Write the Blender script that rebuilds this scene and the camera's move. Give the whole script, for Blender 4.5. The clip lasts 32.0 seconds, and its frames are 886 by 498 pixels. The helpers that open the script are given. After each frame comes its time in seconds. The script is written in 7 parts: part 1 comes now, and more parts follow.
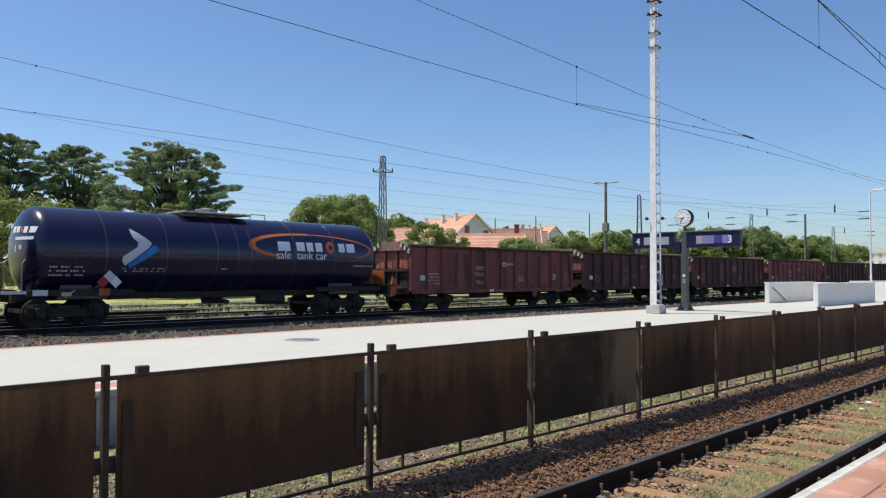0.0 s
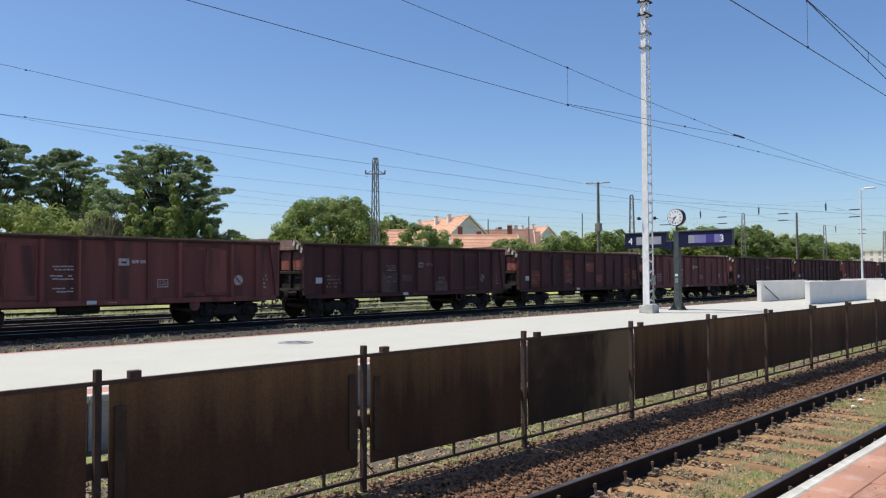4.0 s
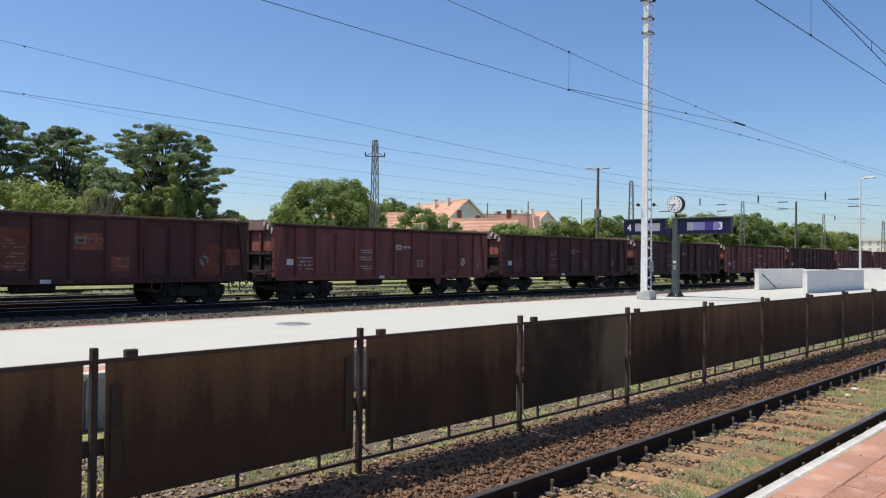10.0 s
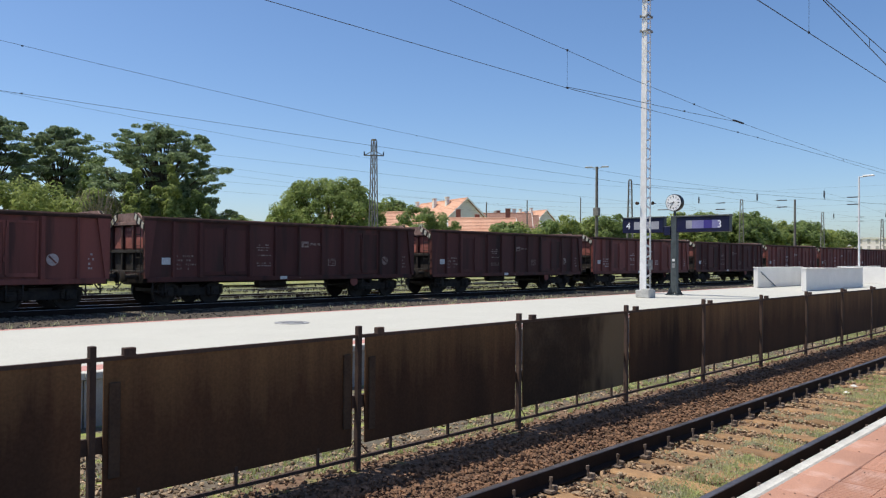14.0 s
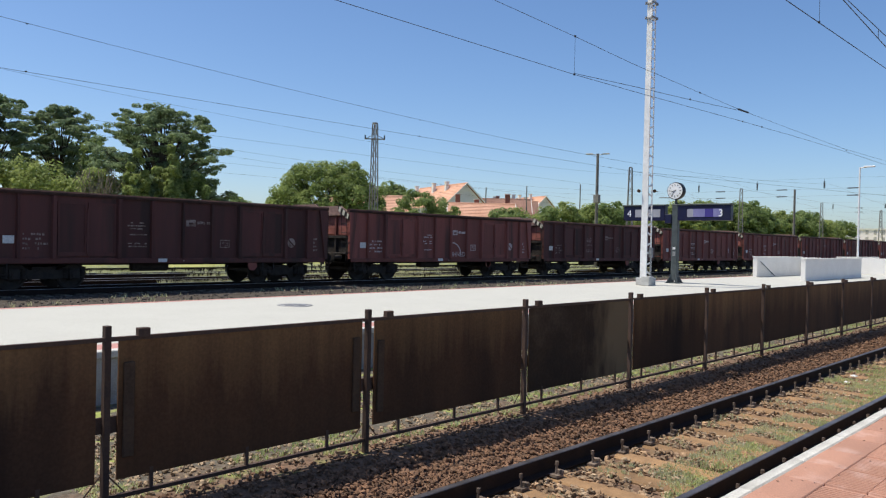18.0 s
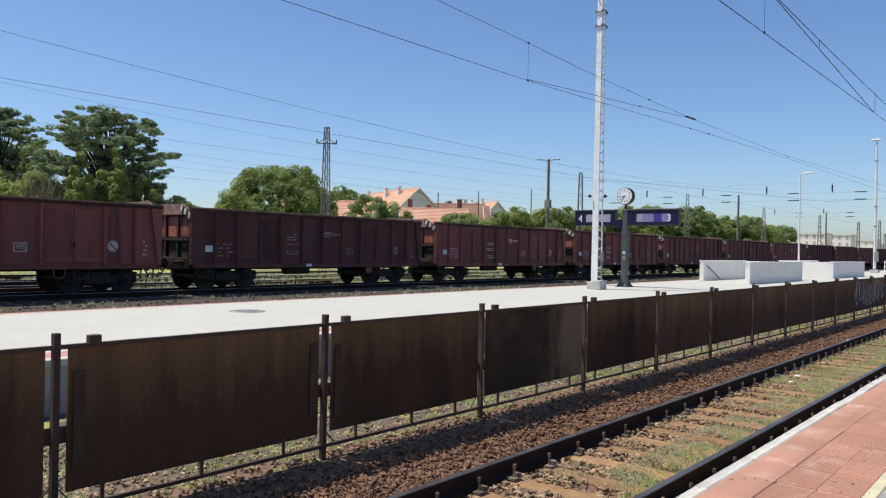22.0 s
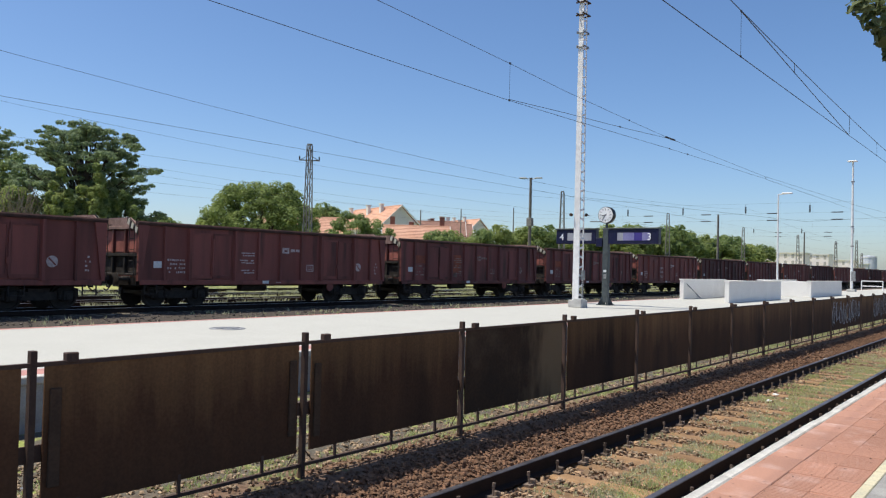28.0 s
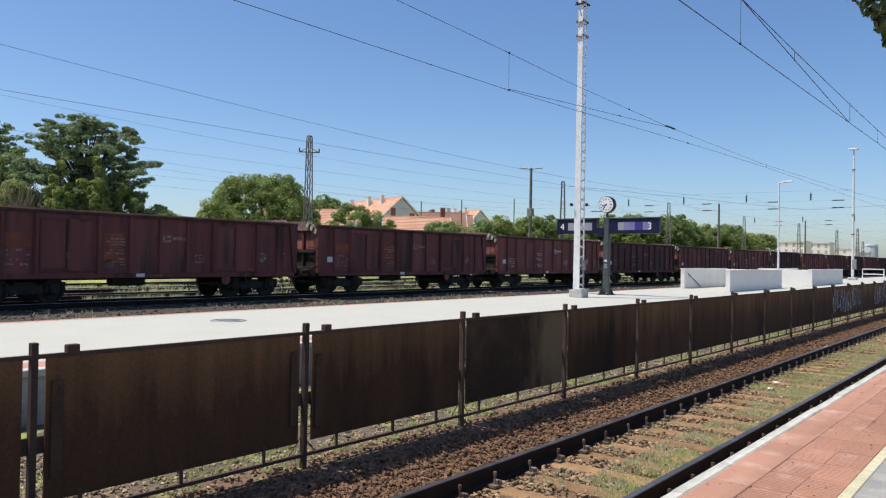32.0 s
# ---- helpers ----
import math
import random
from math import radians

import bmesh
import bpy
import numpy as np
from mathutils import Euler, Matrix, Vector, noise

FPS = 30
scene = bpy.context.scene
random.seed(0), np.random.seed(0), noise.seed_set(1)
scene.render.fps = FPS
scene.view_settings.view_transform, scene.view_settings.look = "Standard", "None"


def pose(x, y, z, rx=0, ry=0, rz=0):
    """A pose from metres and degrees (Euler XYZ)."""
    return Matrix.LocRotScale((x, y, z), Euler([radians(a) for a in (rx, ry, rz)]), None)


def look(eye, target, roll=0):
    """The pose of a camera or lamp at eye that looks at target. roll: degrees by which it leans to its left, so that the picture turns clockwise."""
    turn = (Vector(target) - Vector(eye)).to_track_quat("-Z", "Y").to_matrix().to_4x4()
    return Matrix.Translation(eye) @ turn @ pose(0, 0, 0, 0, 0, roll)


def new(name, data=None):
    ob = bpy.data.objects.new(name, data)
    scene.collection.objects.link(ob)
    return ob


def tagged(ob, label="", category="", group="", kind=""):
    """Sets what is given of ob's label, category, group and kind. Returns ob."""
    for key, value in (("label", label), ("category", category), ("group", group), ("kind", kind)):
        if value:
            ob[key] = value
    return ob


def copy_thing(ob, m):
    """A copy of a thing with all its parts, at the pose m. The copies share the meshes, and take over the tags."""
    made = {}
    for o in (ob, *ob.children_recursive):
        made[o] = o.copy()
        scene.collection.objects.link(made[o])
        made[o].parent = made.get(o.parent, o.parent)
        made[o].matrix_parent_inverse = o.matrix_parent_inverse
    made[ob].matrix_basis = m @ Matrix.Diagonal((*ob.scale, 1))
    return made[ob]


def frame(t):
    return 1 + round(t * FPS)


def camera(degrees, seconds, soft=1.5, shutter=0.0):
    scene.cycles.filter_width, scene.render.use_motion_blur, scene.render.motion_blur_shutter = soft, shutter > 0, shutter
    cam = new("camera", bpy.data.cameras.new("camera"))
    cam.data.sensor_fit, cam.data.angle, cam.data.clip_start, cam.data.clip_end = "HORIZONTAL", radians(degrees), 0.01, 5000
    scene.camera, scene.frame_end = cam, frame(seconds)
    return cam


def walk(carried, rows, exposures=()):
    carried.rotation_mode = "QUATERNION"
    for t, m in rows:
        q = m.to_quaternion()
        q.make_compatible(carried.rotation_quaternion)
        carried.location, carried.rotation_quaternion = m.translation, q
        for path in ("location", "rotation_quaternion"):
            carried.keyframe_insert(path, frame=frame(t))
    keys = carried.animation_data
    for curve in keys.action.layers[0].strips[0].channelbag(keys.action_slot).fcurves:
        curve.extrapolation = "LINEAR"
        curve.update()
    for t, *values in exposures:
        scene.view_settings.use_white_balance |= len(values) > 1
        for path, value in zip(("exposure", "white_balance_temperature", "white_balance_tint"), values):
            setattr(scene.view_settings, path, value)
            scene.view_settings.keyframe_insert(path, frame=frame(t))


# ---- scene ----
import collections


def view(x, y, z, heading, tilt, lean):
    """A camera pose: heading in degrees from the tracks' direction towards the left, tilt up, lean."""
    h, e = radians(heading), radians(tilt)
    eye = Vector((x, y, z))
    return look(eye, eye + Vector((math.cos(h) * math.cos(e), math.sin(h) * math.cos(e), math.sin(e))), lean)


# The camera is held by hand on the near platform. x runs along the tracks, y across them, z = 0 is the near rails' top.
cam = camera(59.56, 32.0, soft=1.2)
walk(cam, [
    (0, view(0.053, -0.013, 2.062, 43.731, 1.839, 0.210)),
    (0.5, view(0.051, -0.011, 2.068, 43.633, 1.810, 0.085)),
    (1, view(0.053, -0.014, 2.067, 43.773, 1.751, 0.167)),
    (1.5, view(0.052, -0.011, 2.067, 43.765, 1.715, 0.370)),
    (2, view(0.054, -0.010, 2.066, 43.651, 1.623, 0.270)),
    (2.5, view(0.060, -0.011, 2.066, 43.475, 1.641, 0.002)),
    (3, view(0.054, -0.022, 2.066, 43.327, 1.690, 0.111)),
    (3.5, view(0.057, -0.027, 2.065, 43.268, 1.796, -0.104)),
    (5.5, view(0.048, -0.036, 2.065, 43.277, 2.132, -0.511)),
    (6, view(0.049, -0.043, 2.068, 43.471, 2.039, -0.604)),
    (6.5, view(0.052, -0.031, 2.066, 43.554, 1.829, -0.273)),
    (7, view(0.060, -0.030, 2.063, 43.578, 1.672, -0.297)),
    (7.5, view(0.056, -0.032, 2.063, 43.743, 1.452, -0.212)),
    (8, view(0.063, -0.024, 2.062, 43.571, 0.999, 0.653)),
    (8.5, view(0.067, -0.021, 2.058, 43.450, 0.623, 0.883)),
    (9, view(0.069, -0.025, 2.061, 43.267, 0.487, 1.020)),
    (9.5, view(0.063, -0.025, 2.060, 43.170, 0.586, 0.786)),
    (10, view(0.063, -0.034, 2.067, 43.144, 0.718, 0.559)),
    (10.5, view(0.060, -0.046, 2.062, 43.147, 0.886, 0.014)),
    (11, view(0.060, -0.044, 2.061, 43.151, 0.912, 0.124)),
    (11.5, view(0.064, -0.041, 2.060, 43.112, 0.844, 0.255)),
    (12, view(0.061, -0.043, 2.059, 43.166, 0.782, 0.199)),
    (12.5, view(0.059, -0.045, 2.062, 43.216, 0.772, -0.026)),
    (13, view(0.060, -0.047, 2.056, 43.215, 0.761, 0.071)),
    (13.5, view(0.065, -0.045, 2.055, 43.163, 0.717, 0.146)),
    (14, view(0.071, -0.039, 2.054, 43.084, 0.657, 0.413)),
    (14.5, view(0.067, -0.048, 2.053, 43.112, 0.593, 0.340)),
    (16.5, view(0.054, -0.048, 2.059, 43.568, 0.181, 1.037)),
    (17, view(0.053, -0.047, 2.061, 43.963, 0.132, 0.804)),
    (17.5, view(0.025, -0.022, 2.061, 43.921, -0.104, 1.918)),
    (18, view(-0.030, 0.026, 2.054, 42.929, -0.467, 1.245)),
    (18.5, view(-0.054, 0.050, 2.055, 40.590, -0.575, 1.427)),
    (19, view(-0.057, 0.056, 2.049, 40.193, -0.370, 0.854)),
    (19.5, view(-0.042, 0.064, 2.054, 39.506, -0.129, 0.902)),
    (20, view(-0.051, 0.058, 2.051, 39.126, 0.095, 1.141)),
    (20.5, view(-0.057, 0.061, 2.049, 39.068, 0.036, 1.346)),
    (21, view(-0.060, 0.067, 2.050, 39.185, -0.043, 1.534)),
    (21.5, view(-0.062, 0.066, 2.047, 39.351, -0.006, 1.389)),
    (22, view(-0.064, 0.069, 2.047, 39.385, -0.027, 1.115)),
    (22.5, view(-0.063, 0.063, 2.048, 39.193, -0.067, 1.215)),
    (23, view(-0.065, 0.052, 2.045, 39.177, -0.148, 1.605)),
    (23.5, view(-0.061, 0.046, 2.046, 39.039, -0.231, 1.676)),
    (24, view(-0.055, 0.046, 2.048, 38.881, -0.282, 2.020)),
    (24.5, view(-0.052, 0.048, 2.056, 38.750, -0.212, 2.275)),
    (25, view(-0.055, 0.038, 2.059, 38.822, 0.085, 2.331)),
    (25.5, view(-0.050, 0.036, 2.055, 38.689, 0.391, 2.082)),
    (27.5, view(-0.074, 0.027, 2.061, 38.253, 1.162, 1.084)),
    (28, view(-0.085, 0.027, 2.059, 38.115, 1.286, 1.403)),
    (28.5, view(-0.088, 0.019, 2.062, 38.078, 1.412, 1.208)),
    (29, view(-0.087, 0.006, 2.057, 37.983, 1.435, 1.028)),
    (29.5, view(-0.083, -0.000, 2.056, 37.960, 1.409, 0.900)),
    (30, view(-0.084, -0.007, 2.056, 38.018, 1.351, 0.798)),
    (30.5, view(-0.091, -0.009, 2.053, 38.024, 1.294, 0.818)),
    (31, view(-0.087, 0.003, 2.048, 38.046, 1.063, 1.010)),
    (31.5, view(-0.082, 0.011, 2.047, 38.035, 0.829, 1.144)),
    (32, view(-0.080, 0.018, 2.046, 38.166, 0.632, 0.995)),
], exposures=[(0.0, 0.0), (32.0, 0.0)])

# ---- world and sun ----
TO_SUN = Vector((-0.26, 0.335, 1.0)).normalized()
world = bpy.data.worlds.new("sky")
scene.world = world
world.use_nodes = True
wn = world.node_tree
sky = wn.nodes.new("ShaderNodeTexSky")
sky.sky_type = "NISHITA"
sky.sun_disc = False
sky.sun_elevation = math.asin(TO_SUN.z)
sky.sun_rotation = math.atan2(TO_SUN.x, TO_SUN.y)
sky.air_density, sky.dust_density, sky.ozone_density = 0.85, 1.0, 4.0
wn.nodes["Background"].inputs["Strength"].default_value = 0.15
richer = wn.nodes.new("ShaderNodeHueSaturation")
richer.inputs["Saturation"].default_value = 1.12
richer.inputs["Hue"].default_value = 0.502
wn.links.new(sky.outputs[0], richer.inputs["Color"])
wn.links.new(richer.outputs[0], wn.nodes["Background"].inputs["Color"])
sun = new("sun", bpy.data.lights.new("sun", "SUN"))
sun.data.energy, sun.data.angle, sun.data.color = 5.0, radians(1.1), (1.0, 0.94, 0.83)
sun.matrix_world = look((0, 0, 60), Vector((0, 0, 60)) - TO_SUN)


# ---- materials ----
def material(name, base, rough=0.7, metal=0.0, second=None, scale=3.0, amount=0.5, fine=60.0, bump=0.15, streak=False,
             third=None, third_at=0.62, third_scale=0.7, third_soft=0.035, object_random=0.0, island_random=0.0, spec=0.3, rough2=None, coat=0.0, upper_tint=None):
    """A surface with large stains (base to second), a third colour in patches, a fine grain, bump, and variation from piece to piece."""
    m = bpy.data.materials.new(name)
    m.use_nodes = True
    t = m.node_tree
    nd, lk = t.nodes, t.links
    b = nd["Principled BSDF"]
    b.inputs["Roughness"].default_value, b.inputs["Metallic"].default_value = rough, metal
    b.inputs["Specular IOR Level"].default_value = spec
    b.inputs["Coat Weight"].default_value = coat
    co = nd.new("ShaderNodeTexCoord")
    mp = nd.new("ShaderNodeMapping")
    geo = nd.new("ShaderNodeNewGeometry")
    # world-size coordinates, shifted a little from object to object
    lk.new(co.outputs["Object"], mp.inputs["Vector"])
    if streak:
        mp.inputs["Scale"].default_value = (1.0, 1.0, 0.12)
    info = nd.new("ShaderNodeObjectInfo")
    off = nd.new("ShaderNodeVectorMath")
    off.operation = "SCALE"
    off.inputs[0].default_value = (37.0, 17.0, 29.0)
    lk.new(info.outputs["Random"], off.inputs["Scale"])
    lk.new(off.outputs[0], mp.inputs["Location"])
    n1 = nd.new("ShaderNodeTexNoise")
    n1.inputs["Scale"].default_value, n1.inputs["Detail"].default_value, n1.inputs["Roughness"].default_value = scale, 5, 0.6
    n2 = nd.new("ShaderNodeTexNoise")
    n2.inputs["Scale"].default_value, n2.inputs["Detail"].default_value = fine, 3
    lk.new(mp.outputs[0], n1.inputs["Vector"]), lk.new(co.outputs["Object"], n2.inputs["Vector"])
    second = second or tuple(c * 0.72 for c in base)
    r1 = nd.new("ShaderNodeMapRange")
    r1.inputs[1].default_value, r1.inputs[2].default_value = 0.5 - 0.24 * amount, 0.5 + 0.24 * amount
    lk.new(n1.outputs[0], r1.inputs[0])
    mx = nd.new("ShaderNodeMix")
    mx.data_type = "RGBA"
    mx.inputs[6].default_value, mx.inputs[7].default_value = (*base, 1), (*second, 1)
    lk.new(r1.outputs[0], mx.inputs[0])
    col = mx.outputs[2]
    if third:
        n3 = nd.new("ShaderNodeTexNoise")
        n3.inputs["Scale"].default_value, n3.inputs["Detail"].default_value = third_scale, 6
        lk.new(mp.outputs[0], n3.inputs["Vector"])
        r3 = nd.new("ShaderNodeMapRange")
        r3.inputs[1].default_value, r3.inputs[2].default_value = third_at - third_soft, third_at + third_soft
        lk.new(n3.outputs[0], r3.inputs[0])
        m3 = nd.new("ShaderNodeMix")
        m3.data_type = "RGBA"
        m3.inputs[7].default_value = (*third, 1)
        lk.new(r3.outputs[0], m3.inputs[0]), lk.new(col, m3.inputs[6])
        col = m3.outputs[2]
    if upper_tint:
        # another colour above an uneven level, with a ragged lower edge
        colour, level, spread = upper_tint
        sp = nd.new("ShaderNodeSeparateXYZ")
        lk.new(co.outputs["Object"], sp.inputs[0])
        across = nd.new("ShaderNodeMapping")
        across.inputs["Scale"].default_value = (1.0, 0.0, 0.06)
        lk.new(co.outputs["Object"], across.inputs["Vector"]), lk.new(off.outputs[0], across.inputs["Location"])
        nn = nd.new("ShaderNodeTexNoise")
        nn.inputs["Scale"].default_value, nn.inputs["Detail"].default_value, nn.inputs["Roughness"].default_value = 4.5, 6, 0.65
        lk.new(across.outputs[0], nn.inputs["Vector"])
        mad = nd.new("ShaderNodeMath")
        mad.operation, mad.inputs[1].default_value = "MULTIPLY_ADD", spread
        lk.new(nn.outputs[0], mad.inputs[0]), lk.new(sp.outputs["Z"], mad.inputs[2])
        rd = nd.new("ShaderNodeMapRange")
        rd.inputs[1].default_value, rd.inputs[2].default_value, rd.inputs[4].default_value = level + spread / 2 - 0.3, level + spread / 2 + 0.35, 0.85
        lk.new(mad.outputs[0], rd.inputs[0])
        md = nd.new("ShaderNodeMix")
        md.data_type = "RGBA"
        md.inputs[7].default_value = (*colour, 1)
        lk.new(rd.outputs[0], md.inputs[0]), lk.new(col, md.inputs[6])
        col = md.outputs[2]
    hs = nd.new("ShaderNodeHueSaturation")
    val = nd.new("ShaderNodeMapRange")
    val.inputs[1].default_value, val.inputs[2].default_value, val.inputs[3].default_value, val.inputs[4].default_value = 0.3, 0.7, 0.86, 1.14
    lk.new(n2.outputs[0], val.inputs[0])
    last = val.outputs[0]
    for amount_r, socket in ((object_random, info.outputs["Random"]), (island_random, geo.outputs["Random Per Island"])):
        if amount_r:
            mr = nd.new("ShaderNodeMapRange")
            mr.inputs[3].default_value, mr.inputs[4].default_value = 1 - amount_r, 1 + amount_r
            mu = nd.new("ShaderNodeMath")
            mu.operation = "MULTIPLY"
            lk.new(socket, mr.inputs[0]), lk.new(mr.outputs[0], mu.inputs[0]), lk.new(last, mu.inputs[1])
            last = mu.outputs[0]
    lk.new(last, hs.inputs["Value"]), lk.new(col, hs.inputs["Color"]), lk.new(hs.outputs[0], b.inputs["Base Color"])
    if rough2 is not None:
        rr = nd.new("ShaderNodeMapRange")
        rr.inputs[3].default_value, rr.inputs[4].default_value = rough, rough2
        lk.new(n1.outputs[0], rr.inputs[0]), lk.new(rr.outputs[0], b.inputs["Roughness"])
    if bump:
        bp = nd.new("ShaderNodeBump")
        bp.inputs["Strength"].default_value, bp.inputs["Distance"].default_value = bump, 0.01
        lk.new(n2.outputs[0], bp.inputs["Height"]), lk.new(bp.outputs[0], b.inputs["Normal"])
    return m


def leaf_material(name, base, second, through_light=0.35):
    m = bpy.data.materials.new(name)
    m.use_nodes = True
    nd, lk = m.node_tree.nodes, m.node_tree.links
    b = nd["Principled BSDF"]
    b.inputs["Roughness"].default_value, b.inputs["Specular IOR Level"].default_value = 0.6, 0.2
    geo = nd.new("ShaderNodeNewGeometry")
    co = nd.new("ShaderNodeTexCoord")
    n = nd.new("ShaderNodeTexNoise")
    n.inputs["Scale"].default_value, n.inputs["Detail"].default_value = 0.6, 3
    lk.new(co.outputs["Object"], n.inputs["Vector"])
    ad = nd.new("ShaderNodeMath")
    ad.operation, ad.inputs[2].default_value = "MULTIPLY_ADD", -0.1
    ad.inputs[1].default_value = 0.5
    lk.new(geo.outputs["Random Per Island"], ad.inputs[0])
    sm = nd.new("ShaderNodeMath")
    sm.operation = "ADD"
    lk.new(ad.outputs[0], sm.inputs[0]), lk.new(n.outputs[0], sm.inputs[1])
    rg = nd.new("ShaderNodeMapRange")
    rg.inputs[1].default_value, rg.inputs[2].default_value = 0.35, 0.95
    lk.new(sm.outputs[0], rg.inputs[0])
    mx = nd.new("ShaderNodeMix")
    mx.data_type = "RGBA"
    mx.inputs[6].default_value, mx.inputs[7].default_value = (*base, 1), (*second, 1)
    lk.new(rg.outputs[0], mx.inputs[0]), lk.new(mx.outputs[2], b.inputs["Base Color"])
    tr = nd.new("ShaderNodeBsdfTranslucent")
    lk.new(mx.outputs[2], tr.inputs["Color"])
    sh = nd.new("ShaderNodeMixShader")
    sh.inputs[0].default_value = through_light
    lk.new(b.outputs[0], sh.inputs[1]), lk.new(tr.outputs[0], sh.inputs[2])
    lk.new(sh.outputs[0], nd["Material Output"].inputs["Surface"])
    return m


